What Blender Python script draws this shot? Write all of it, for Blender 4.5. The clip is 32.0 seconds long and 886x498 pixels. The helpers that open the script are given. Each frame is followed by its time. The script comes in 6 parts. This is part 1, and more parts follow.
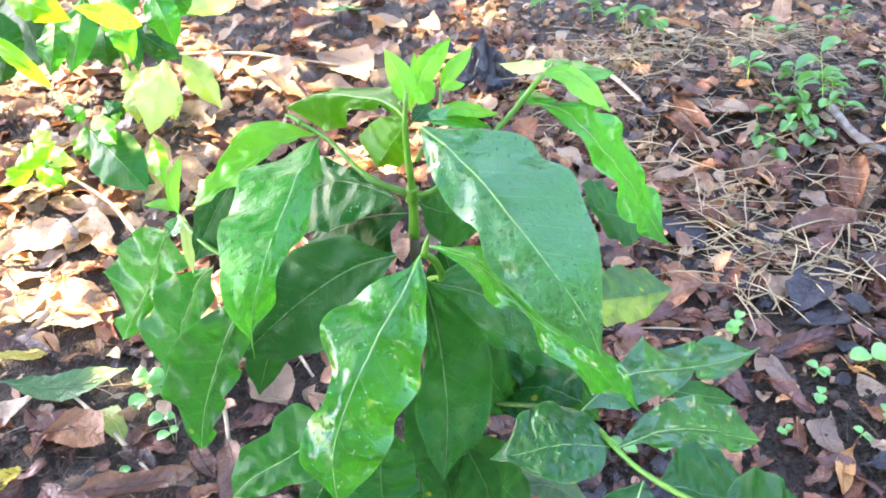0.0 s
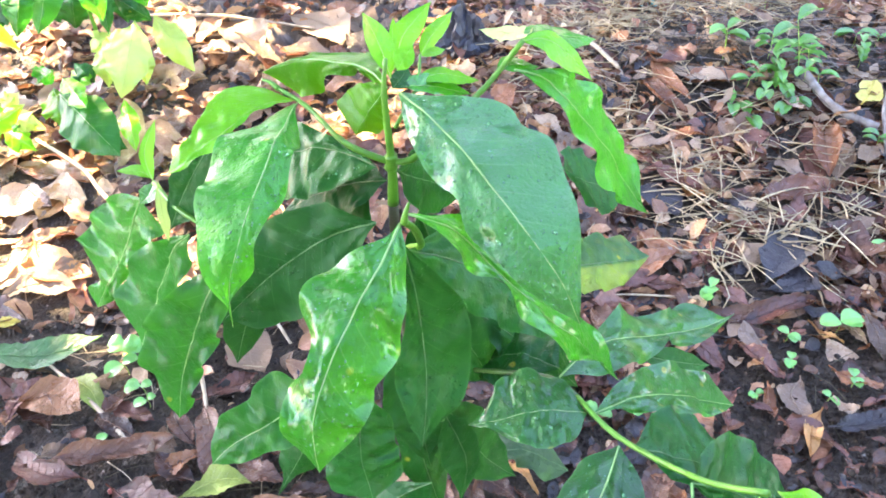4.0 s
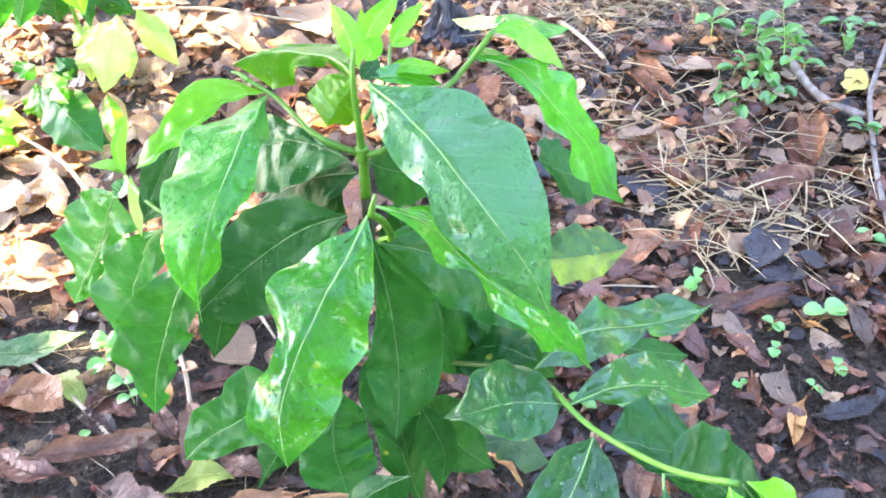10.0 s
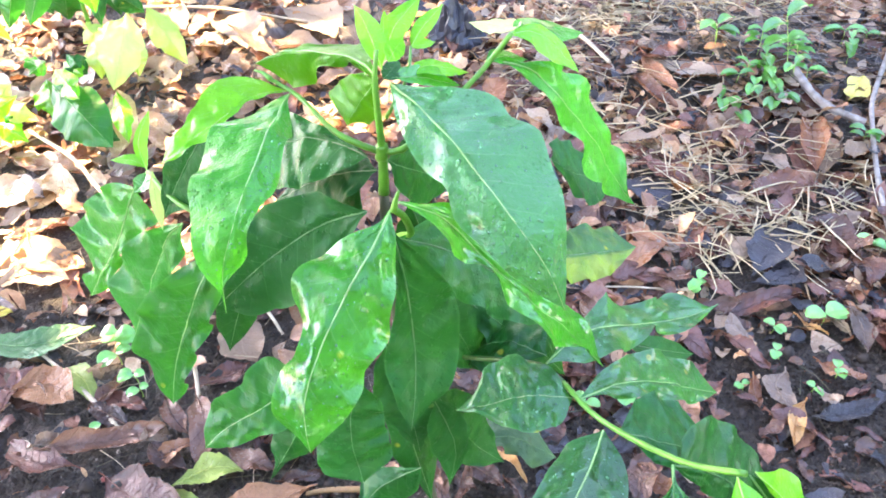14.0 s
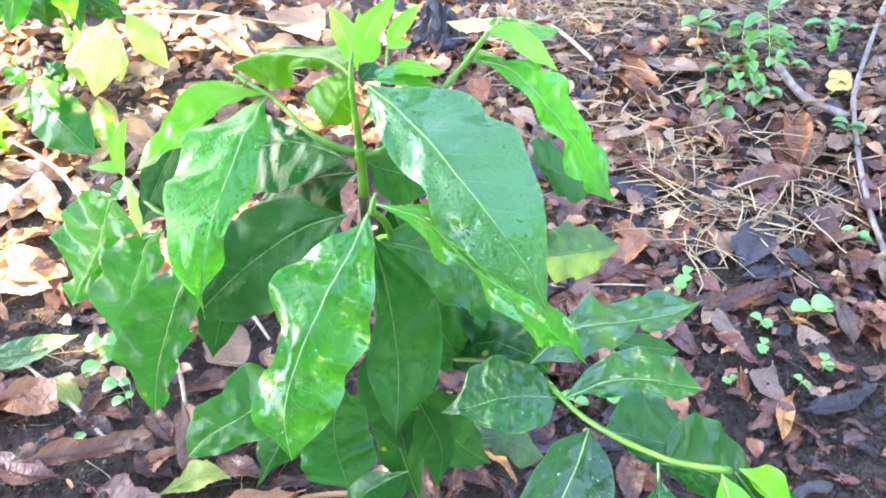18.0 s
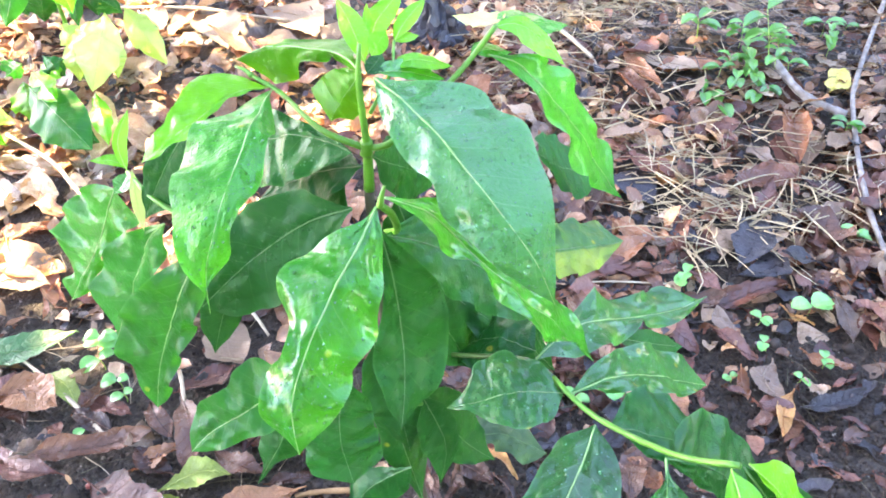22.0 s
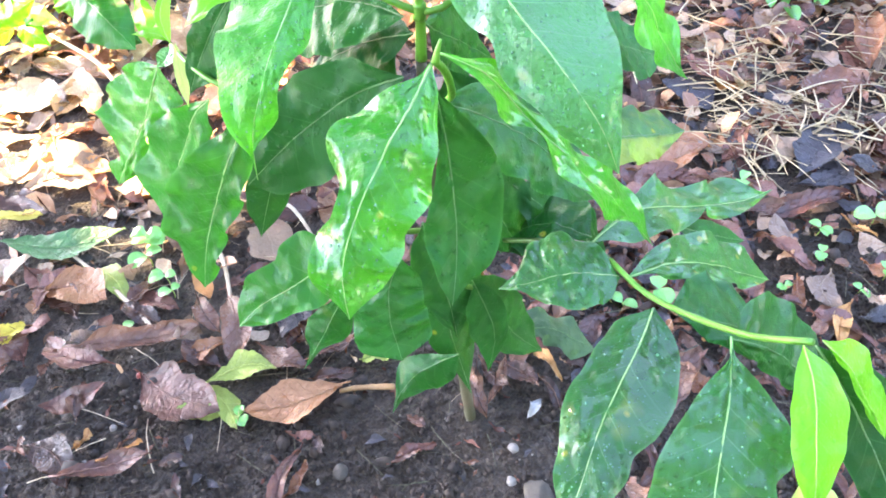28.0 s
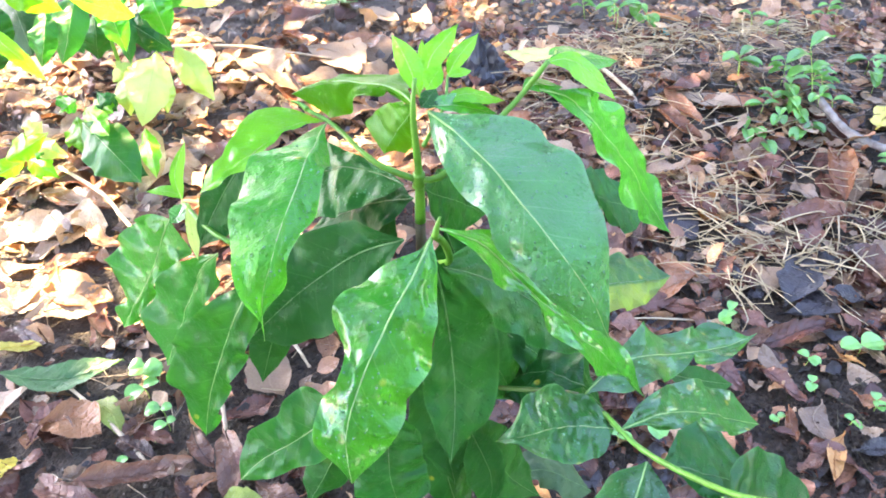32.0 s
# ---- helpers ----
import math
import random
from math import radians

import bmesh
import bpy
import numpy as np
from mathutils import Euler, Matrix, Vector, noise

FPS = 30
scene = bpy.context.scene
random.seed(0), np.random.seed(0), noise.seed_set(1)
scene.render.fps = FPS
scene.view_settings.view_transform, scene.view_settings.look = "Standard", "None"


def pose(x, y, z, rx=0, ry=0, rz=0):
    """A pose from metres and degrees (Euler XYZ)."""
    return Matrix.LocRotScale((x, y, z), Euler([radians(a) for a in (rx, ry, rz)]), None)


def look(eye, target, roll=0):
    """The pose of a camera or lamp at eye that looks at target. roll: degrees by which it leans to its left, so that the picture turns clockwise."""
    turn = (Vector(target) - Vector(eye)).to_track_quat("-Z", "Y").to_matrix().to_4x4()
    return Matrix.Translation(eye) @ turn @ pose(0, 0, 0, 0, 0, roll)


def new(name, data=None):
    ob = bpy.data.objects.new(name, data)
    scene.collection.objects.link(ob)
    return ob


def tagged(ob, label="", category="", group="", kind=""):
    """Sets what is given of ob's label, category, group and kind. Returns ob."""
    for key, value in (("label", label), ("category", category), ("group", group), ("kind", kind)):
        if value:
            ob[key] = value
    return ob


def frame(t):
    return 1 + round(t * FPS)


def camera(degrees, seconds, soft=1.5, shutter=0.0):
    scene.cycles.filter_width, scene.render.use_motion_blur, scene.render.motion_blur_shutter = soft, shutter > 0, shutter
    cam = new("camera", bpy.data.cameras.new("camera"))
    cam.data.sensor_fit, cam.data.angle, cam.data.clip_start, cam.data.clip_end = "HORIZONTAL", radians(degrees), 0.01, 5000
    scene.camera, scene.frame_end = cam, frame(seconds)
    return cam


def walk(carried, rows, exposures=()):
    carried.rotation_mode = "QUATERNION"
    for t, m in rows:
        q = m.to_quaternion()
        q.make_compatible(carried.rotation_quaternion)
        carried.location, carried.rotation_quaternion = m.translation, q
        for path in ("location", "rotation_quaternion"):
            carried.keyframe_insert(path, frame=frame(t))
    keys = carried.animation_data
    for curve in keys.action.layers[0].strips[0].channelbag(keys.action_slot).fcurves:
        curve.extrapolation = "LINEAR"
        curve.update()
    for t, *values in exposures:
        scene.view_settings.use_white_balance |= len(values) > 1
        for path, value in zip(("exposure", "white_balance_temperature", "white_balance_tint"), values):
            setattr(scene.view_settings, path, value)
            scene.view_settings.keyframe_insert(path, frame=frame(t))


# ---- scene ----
cam = camera(59.96, 32.0, soft=1.8)
PATH = [
    (0.0, pose(0.0206, -0.3970, 0.7655, 51.878, 4.196, -2.573)),
    (0.5, pose(0.0163, -0.3924, 0.7721, 51.303, 3.851, -2.362)),
    (1.0, pose(0.0195, -0.3913, 0.7654, 51.113, 3.822, -2.481)),
    (1.5, pose(0.0204, -0.3876, 0.7759, 50.778, 3.611, -2.832)),
    (2.0, pose(0.0219, -0.3900, 0.7668, 51.017, 3.580, -3.073)),
    (2.5, pose(0.0236, -0.3920, 0.7670, 50.648, 3.519, -3.400)),
    (3.0, pose(0.0210, -0.3935, 0.7590, 50.111, 3.361, -3.596)),
    (3.5, pose(0.0197, -0.3952, 0.7615, 49.278, 3.184, -3.842)),
    (5.5, pose(0.0177, -0.3958, 0.7741, 49.852, 2.853, -3.727)),
    (6.0, pose(0.0190, -0.3958, 0.7714, 50.291, 2.952, -3.777)),
    (6.5, pose(0.0225, -0.3939, 0.7699, 50.493, 3.235, -3.939)),
    (7.0, pose(0.0249, -0.3899, 0.7682, 50.429, 3.258, -4.198)),
    (7.5, pose(0.0278, -0.3899, 0.7628, 50.185, 3.336, -4.350)),
    (8.0, pose(0.0237, -0.3939, 0.7627, 49.738, 3.178, -4.321)),
    (8.5, pose(0.0258, -0.3966, 0.7612, 49.283, 3.222, -4.392)),
    (9.0, pose(0.0301, -0.3909, 0.7581, 48.936, 3.066, -4.457)),
    (9.5, pose(0.0340, -0.3905, 0.7605, 48.747, 3.142, -4.626)),
    (10.0, pose(0.0322, -0.3942, 0.7625, 48.720, 3.134, -4.564)),
    (10.5, pose(0.0309, -0.3964, 0.7634, 48.864, 2.990, -4.461)),
    (11.0, pose(0.0310, -0.3965, 0.7607, 48.935, 2.948, -4.573)),
    (11.5, pose(0.0298, -0.3976, 0.7585, 48.816, 2.945, -4.695)),
    (12.0, pose(0.0261, -0.3999, 0.7593, 48.495, 2.994, -4.800)),
    (12.5, pose(0.0223, -0.4027, 0.7630, 48.388, 2.697, -4.672)),
    (13.0, pose(0.0223, -0.4029, 0.7655, 48.421, 2.385, -4.392)),
    (13.5, pose(0.0197, -0.4062, 0.7701, 48.633, 2.369, -4.161)),
    (15.5, pose(0.0288, -0.4009, 0.7601, 49.270, 3.090, -4.795)),
    (16.0, pose(0.0307, -0.4000, 0.7587, 49.028, 3.178, -5.136)),
    (16.5, pose(0.0302, -0.4000, 0.7596, 48.731, 2.978, -5.236)),
    (17.0, pose(0.0288, -0.3994, 0.7651, 48.647, 2.867, -5.317)),
    (17.5, pose(0.0281, -0.4010, 0.7645, 48.739, 2.950, -5.464)),
    (18.0, pose(0.0262, -0.4031, 0.7666, 48.893, 2.892, -5.493)),
    (18.5, pose(0.0232, -0.4029, 0.7641, 49.026, 2.640, -5.454)),
    (19.0, pose(0.0228, -0.4045, 0.7626, 49.035, 2.618, -5.559)),
    (19.5, pose(0.0221, -0.4062, 0.7692, 48.997, 2.393, -5.571)),
    (20.0, pose(0.0265, -0.4044, 0.7653, 49.006, 2.316, -5.894)),
    (20.5, pose(0.0283, -0.4024, 0.7648, 48.973, 2.270, -6.237)),
    (21.0, pose(0.0287, -0.3990, 0.7605, 48.919, 2.331, -6.219)),
    (21.5, pose(0.0254, -0.4001, 0.7638, 48.829, 2.505, -6.054)),
    (22.0, pose(0.0192, -0.4023, 0.7637, 48.759, 2.501, -5.633)),
    (22.5, pose(0.0175, -0.4024, 0.7628, 48.751, 2.523, -5.263)),
    (23.0, pose(0.0157, -0.4026, 0.7652, 48.788, 2.702, -5.116)),
    (23.5, pose(0.0151, -0.4044, 0.7671, 48.927, 2.692, -4.985)),
    (24.0, pose(0.0153, -0.4060, 0.7645, 49.112, 2.593, -4.954)),
    (24.5, pose(0.0183, -0.4063, 0.7564, 48.943, 2.663, -5.088)),
    (26.5, pose(0.0190, -0.3956, 0.7685, 49.435, 3.847, -4.878)),
    (27.0, pose(0.0084, -0.4047, 0.7473, 48.574, 3.948, -4.016)),
    (27.5, pose(0.0096, -0.4073, 0.7311, 45.060, 4.003, -3.470)),
    (28.0, pose(0.0088, -0.4083, 0.7280, 43.418, 3.824, -2.797)),
    (28.5, pose(0.0103, -0.4118, 0.7288, 41.997, 4.112, -2.631)),
    (29.0, pose(0.0108, -0.4131, 0.7287, 41.610, 4.255, -2.622)),
    (29.5, pose(0.0109, -0.4140, 0.7316, 42.535, 4.202, -2.681)),
    (30.0, pose(0.0127, -0.4088, 0.7457, 44.897, 4.163, -2.986)),
    (30.5, pose(0.0084, -0.4079, 0.7550, 47.309, 4.040, -3.030)),
    (31.0, pose(0.0067, -0.4084, 0.7598, 48.922, 3.865, -3.007)),
    (31.5, pose(0.0059, -0.4067, 0.7653, 50.444, 3.580, -3.013)),
    (32.0, pose(0.0080, -0.4051, 0.7641, 51.548, 3.583, -3.317)),
]
walk(cam, PATH, [(0.0, 4.23, 6950, 24), (6.0, 4.35, 6950, 24), (13.0, 4.51, 6900, 24), (24.0, 4.53, 6900, 24), (27.0, 4.51, 6900, 24), (28.5, 4.79, 6900, 24), (30.0, 4.87, 6900, 24), (31.0, 4.61, 6900, 24), (32.0, 4.33, 6950, 24)])

# ---- sky, sun ----
SUN = Vector((-0.62, 0.44, 0.65)).normalized()
world = bpy.data.worlds.new("world")
scene.world = world
world.use_nodes = True
wn = world.node_tree.nodes
sky = wn.new("ShaderNodeTexSky")
sky.sky_type = 'NISHITA'
sky.sun_disc = False
sky.sun_elevation = math.asin(SUN.z)
sky.sun_rotation = math.atan2(SUN.x, SUN.y)
wn["Background"].inputs[1].default_value = 0.15
world.node_tree.links.new(sky.outputs[0], wn["Background"].inputs[0])
sun_data = bpy.data.lights.new("sun", 'SUN')
sun_data.energy, sun_data.angle, sun_data.color = 5.0, radians(0.6), (1.0, 0.83, 0.46)
sun_ob = new("sun", sun_data)
sun_ob.matrix_world = look(SUN * 20, (0, 0, 0))


# ---- materials ----
class Nodes:
    """A short way to write node materials."""

    def __init__(self, name):
        self.mat = bpy.data.materials.new(name)
        self.mat.use_nodes = True
        self.tree = self.mat.node_tree
        self.bsdf = self.tree.nodes["Principled BSDF"]
        self.out = self.tree.nodes["Material Output"]

    def add(self, kind, **inputs):
        n = self.tree.nodes.new(kind)
        for k, v in inputs.items():
            key = int(k[1:]) if k[0] == "i" and k[1:].isdigit() else k.replace("_", " ")
            if hasattr(v, "is_output"):
                self.tree.links.new(v, n.inputs[key])
            else:
                n.inputs[key].default_value = v
        return n

    def math(self, op, a, b=0.0, clamp=False):
        n = self.add("ShaderNodeMath", i0=a, i1=b)
        n.operation, n.use_clamp = op, clamp
        return n.outputs[0]

    def mix(self, f, a, b):
        n = self.tree.nodes.new("ShaderNodeMix")
        n.data_type = 'RGBA'
        for sock, v in ((n.inputs[0], f), (n.inputs[6], a), (n.inputs[7], b)):
            if hasattr(v, "is_output"):
                self.tree.links.new(v, sock)
            else:
                sock.default_value = v if not isinstance(v, tuple) else (*v, 1)[:4]
        return n.outputs[2]

    def noise(self, scale, detail=4.0, rough=0.55, vec=None):
        n = self.add("ShaderNodeTexNoise", Scale=scale, Detail=detail, Roughness=rough)
        if vec is not None:
            self.tree.links.new(vec, n.inputs["Vector"])
        return n.outputs[0]

    def ramp(self, f, *stops):
        n = self.add("ShaderNodeValToRGB", Fac=f)
        e = n.color_ramp.elements
        while len(e) < len(stops):
            e.new(0.5)
        for el, (p, c) in zip(e, stops):
            el.position = p
            el.color = (*c, 1) if isinstance(c, tuple) else (c, c, c, 1)
        return n.outputs[0]

    def set(self, **inputs):
        for k, v in inputs.items():
            sock = self.bsdf.inputs[k.replace("_", " ")]
            if hasattr(v, "is_output"):
                self.tree.links.new(v, sock)
            else:
                sock.default_value = (*v, 1) if isinstance(v, tuple) and len(v) == 3 else v
        return self

    def bump(self, height, strength, dist):
        n = self.add("ShaderNodeBump", Height=height, Strength=strength, Distance=dist)
        self.tree.links.new(n.outputs[0], self.bsdf.inputs["Normal"])
        return n.outputs[0]


def leaf_material(name, dark, light, vein, through_col, gloss=0.28, translucent=0.3, spots=0.0, spot_col=(0.45, 0.42, 0.03), coat=0.9, spec=0.5, relief_depth=0.0022, film=0.18, faded=None):
    """A living leaf: blade mottled between two greens, pale midrib and side veins along its UV, blisters and fine wet grain."""
    m = Nodes(name)
    geo = m.add("ShaderNodeNewGeometry")
    tc = m.add("ShaderNodeTexCoord")
    info = m.add("ShaderNodeObjectInfo")
    uv = m.add("ShaderNodeSeparateXYZ", Vector=tc.outputs["UV"])
    u, s = uv.outputs[0], m.math('ABSOLUTE', m.math('SUBTRACT', m.math('MULTIPLY', uv.outputs[1], 2.0), 1.0))
    obj = tc.outputs["Object"]
    # side veins curve forward to the edge
    arg = m.math('MULTIPLY', m.math('SUBTRACT', u, m.math('MULTIPLY', m.math('POWER', s, 0.8), 0.16)), 9.0)
    fr = m.math('ABSOLUTE', m.math('SUBTRACT', m.math('FRACT', arg), 0.5))
    side = m.math('MULTIPLY', m.math('SUBTRACT', 1.0, m.math('MULTIPLY', fr, 22.0), True), m.math('SUBTRACT', 1.0, m.math('MULTIPLY', s, 0.9), True))
    mid = m.math('SUBTRACT', 1.0, m.math('MULTIPLY', s, 52.0), True)
    big = m.noise(28.0, 3.0, 0.6, obj)
    fine = m.noise(420.0, 3.0, 0.6, obj)
    tone = m.math('ADD', m.math('ADD', m.math('MULTIPLY', big, 0.45), 0.14), m.math('MULTIPLY', info.outputs["Random"], 0.35))
    col = m.mix(m.ramp(tone, (0.3, 0.0), (0.85, 1.0)), dark, light)
    col = m.mix(m.math('MULTIPLY', fine, 0.25), col, dark)
    col = m.mix(m.math('MULTIPLY', side, 0.30), col, vein)
    col = m.mix(m.math('MULTIPLY', mid, 0.55), col, vein)
    edge = m.math('MULTIPLY', m.math('SUBTRACT', s, 0.93, True), 8.0, True)
    col = m.mix(m.math('MULTIPLY', edge, 0.5), col, vein)
    if spots:
        patch = m.noise(40.0, 2.0, 0.5, obj)
        col = m.mix(m.math('MULTIPLY', m.ramp(patch, (0.62, 0.0), (0.78, 0.7)), spots), col, spot_col)
        cell = m.add("ShaderNodeTexVoronoi", Scale=85.0, Vector=obj)
        pick = m.add("ShaderNodeSeparateColor", Color=cell.outputs["Color"]).outputs[0]
        spot = m.math('MULTIPLY', m.math('GREATER_THAN', pick, 1.0 - 0.35 * spots), min(1.0, 0.5 + spots))
        col = m.mix(m.math('MULTIPLY', spot, m.ramp(cell.outputs["Distance"], (0.10, 1.0), (0.26, 0.0))), col, spot_col)
        col = m.mix(m.math('MULTIPLY', spot, m.ramp(cell.outputs["Distance"], (0.05, 1.0), (0.11, 0.0))), col, (0.10, 0.04, 0.015))
    if faded:
        half = m.math('MULTIPLY', m.math('SUBTRACT', 0.47, uv.outputs[1]), 25.0, True)
        col = m.mix(m.math('MULTIPLY', half, m.ramp(big, (0.35, 0.35), (0.6, 0.95))), col, faded)
    wet = m.noise(60.0, 4.0, 0.6, obj)
    rough = m.ramp(wet, (0.35, gloss * 0.85), (0.65, gloss * 1.25))
    m.set(Base_Color=col, Roughness=rough, Specular_IOR_Level=spec)
    m.bsdf.inputs["Coat Weight"].default_value = coat
    m.bsdf.inputs["Coat Roughness"].default_value = film
    drops = m.add("ShaderNodeTexVoronoi", Scale=290.0, Vector=obj)
    bead = m.ramp(drops.outputs["Distance"], (0.0, 1.0), (0.32, 0.0))
    bead = m.math('MULTIPLY', bead, m.ramp(m.noise(34.0, 2.0, 0.5, obj), (0.42, 0.0), (0.56, 1.0)))
    relief = m.math('ADD', m.math('MULTIPLY', m.noise(150.0, 3.0, 0.6, obj), 0.9), m.math('MULTIPLY', fine, 0.45))
    relief = m.math('ADD', relief, m.math('MULTIPLY', bead, 1.0))
    relief = m.math('ADD', relief, m.math('MULTIPLY', m.noise(48.0, 2.0, 0.5, obj), 0.3))
    relief = m.math('SUBTRACT', relief, m.math('MULTIPLY', side, 0.10))
    m.bump(relief, 0.8, relief_depth)
    tr = m.add("ShaderNodeBsdfTranslucent", Color=(*through_col, 1))
    mx = m.add("ShaderNodeMixShader", Fac=translucent, i1=m.bsdf.outputs[0], i2=tr.outputs[0])
    m.tree.links.new(mx.outputs[0], m.out.inputs[0])
    return m.mat


mature = leaf_material("mature_leaf", (0.004, 0.085, 0.012), (0.012, 0.185, 0.022), (0.15, 0.40, 0.12), (0.06, 0.42, 0.03), gloss=0.42, spots=0.06, coat=0.25, spec=0.15, relief_depth=0.0026)
wet = leaf_material("wet_sheen_leaf", (0.008, 0.13, 0.024), (0.020, 0.23, 0.040), (0.18, 0.46, 0.16), (0.08, 0.42, 0.04), gloss=0.40, spots=0.03, coat=0.8, spec=0.5, relief_depth=0.0052, film=0.07)
rusted = leaf_material("rust_spotted_leaf", (0.004, 0.075, 0.014), (0.011, 0.155, 0.026), (0.17, 0.42, 0.14), (0.08, 0.42, 0.04), spots=0.25, gloss=0.4, coat=0.7, spec=0.3, relief_depth=0.0030, film=0.10)
fresh = leaf_material("fresh_leaf", (0.006, 0.165, 0.008), (0.024, 0.32, 0.014), (0.18, 0.48, 0.09), (0.07, 0.48, 0.02), gloss=0.34, translucent=0.28, spots=0.04, coat=0.8, spec=0.15, relief_depth=0.0030, film=0.05)
dewy = leaf_material("dewy_leaf", (0.006, 0.16, 0.010), (0.022, 0.30, 0.018), (0.18, 0.48, 0.10), (0.07, 0.48, 0.02), gloss=0.4, translucent=0.28, spots=0.05, coat=0.45, spec=0.25, relief_depth=0.0040, film=0.14)
young = leaf_material("young_leaf", (0.05, 0.36, 0.005), (0.12, 0.52, 0.010), (0.30, 0.62, 0.08), (0.26, 0.70, 0.02), gloss=0.36, translucent=0.45, coat=0.3, spec=0.35, relief_depth=0.0015)
# Green kept dark so the leaf's own colour carries the shade it hangs in.
shaded = leaf_material("shade_toned_leaf", (0.002, 0.048, 0.009), (0.007, 0.105, 0.017), (0.07, 0.22, 0.07), (0.04, 0.26, 0.03), gloss=0.45, translucent=0.14, spots=0.06, coat=0.0, spec=0.18, relief_depth=0.0010)
# Second shade tone: glossier, the gloom below the upper leaves put into its green.
deep = leaf_material("deep_shade_leaf", (0.002, 0.055, 0.009), (0.007, 0.125, 0.017), (0.08, 0.27, 0.07), (0.04, 0.28, 0.02), gloss=0.42, translucent=0.13, spots=0.08, coat=0.15, spec=0.15, relief_depth=0.0014, film=0.2)
underside = leaf_material("leaf_underside", (0.035, 0.085, 0.045), (0.065, 0.135, 0.065), (0.12, 0.20, 0.10), (0.08, 0.25, 0.05), gloss=0.5, translucent=0.15, coat=0.0, spec=0.25, relief_depth=0.0012)
olive = leaf_material("olive_green_leaf", (0.024, 0.17, 0.004), (0.055, 0.26, 0.007), (0.20, 0.42, 0.05), (0.18, 0.48, 0.010), gloss=0.4, translucent=0.38, spots=0.06, coat=0.1, spec=0.3, relief_depth=0.0014)
# Pale leaf colour, lightened further to paint strong sun on the sapling.
pale = leaf_material("pale_sunlit_leaf", (0.34, 0.54, 0.12), (0.60, 0.70, 0.28), (0.6, 0.72, 0.3), (0.5, 0.75, 0.1), translucent=0.4, gloss=0.45, coat=0.15, spec=0.3)
spotted = leaf_material("spotted_leaf", (0.02, 0.09, 0.03), (0.05, 0.18, 0.05), (0.15, 0.3, 0.1), (0.1, 0.35, 0.03), gloss=0.45, spots=0.5, coat=0.2, spec=0.25, faded=(0.30, 0.34, 0.05))


def rib_material(name, col):
    m = Nodes(name)
    n = m.noise(260.0)
    m.set(Base_Color=m.mix(n, col, tuple(c * 0.6 for c in col)), Roughness=0.45)
    m.bump(n, 0.3, 0.001)
    return m.mat


rib_green = rib_material("midrib_green", (0.24, 0.50, 0.13))
rib_dark = rib_material("midrib_dark", (0.09, 0.23, 0.07))
rib_lime = rib_material("midrib_lime", (0.38, 0.62, 0.10))
RIBS = {mature: rib_green, fresh: rib_green, young: rib_lime, shaded: rib_dark, pale: rib_lime, spotted: rib_dark, rusted: rib_green, olive: rib_green, underside: rib_dark, wet: rib_green, dewy: rib_green, deep: rib_dark}


def tree_leaf_material():
    m = Nodes("tree_leaf")
    tc = m.add("ShaderNodeTexCoord")
    geo = m.add("ShaderNodeNewGeometry")
    n = m.noise(6.0, 3.0, 0.6, tc.outputs["Object"])
    col = m.mix(geo.outputs["Random Per Island"], (0.030, 0.050, 0.018), (0.055, 0.085, 0.028))
    m.set(Base_Color=m.mix(n, col, (0.025, 0.038, 0.018)), Roughness=0.55)
    return m.mat


tree_leaf = tree_leaf_material()


def stem_material(name, a, b, rough=0.4):
    m = Nodes(name)
    tc = m.add("ShaderNodeTexCoord")
    n = m.noise(60.0, 5.0, 0.6, tc.outputs["Object"])
    f = m.noise(500.0, 3.0, 0.6, tc.outputs["Object"])
    col = m.mix(m.ramp(n, (0.35, 0.0), (0.65, 1.0)), a, b)
    m.set(Base_Color=m.mix(m.math('MULTIPLY', f, 0.3), col, tuple(c * 0.5 for c in a)), Roughness=rough)
    m.bump(m.math('ADD', n, m.math('MULTIPLY', f, 0.4)), 0.5, 0.002)
    return m.mat


stem_green = stem_material("green_stem", (0.06, 0.22, 0.015), (0.11, 0.33, 0.025))
stem_olive = stem_material("olive_stem", (0.05, 0.11, 0.02), (0.08, 0.17, 0.03))
teal_plastic = stem_material("teal_plastic", (0.05, 0.42, 0.40), (0.03, 0.30, 0.30), 0.4)
stem_brown = stem_material("brown_stem", (0.10, 0.075, 0.045), (0.07, 0.075, 0.035), 0.65)
bark_grey = stem_material("grey_bark", (0.28, 0.25, 0.22), (0.14, 0.11, 0.09), 0.8)
bark_dark = stem_material("dark_bark", (0.10, 0.08, 0.07), (0.05, 0.04, 0.035), 0.8)
stalk_tan = stem_material("tan_stalk", (0.34, 0.20, 0.085), (0.24, 0.13, 0.055), 0.6)
straw_pale = stem_material("pale_twig", (0.52, 0.42, 0.28), (0.36, 0.27, 0.17), 0.7)


def water_material():
    m = Nodes("water")
    # Half-opaque green imitates the leaf seen through a clear drop.
    m.set(Base_Color=(0.16, 0.50, 0.20), Roughness=m.ramp(m.noise(900.0, 1.0), (0.4, 0.02), (0.6, 0.06)), IOR=1.33, Transmission_Weight=0.5)
    return m.mat


water = water_material()


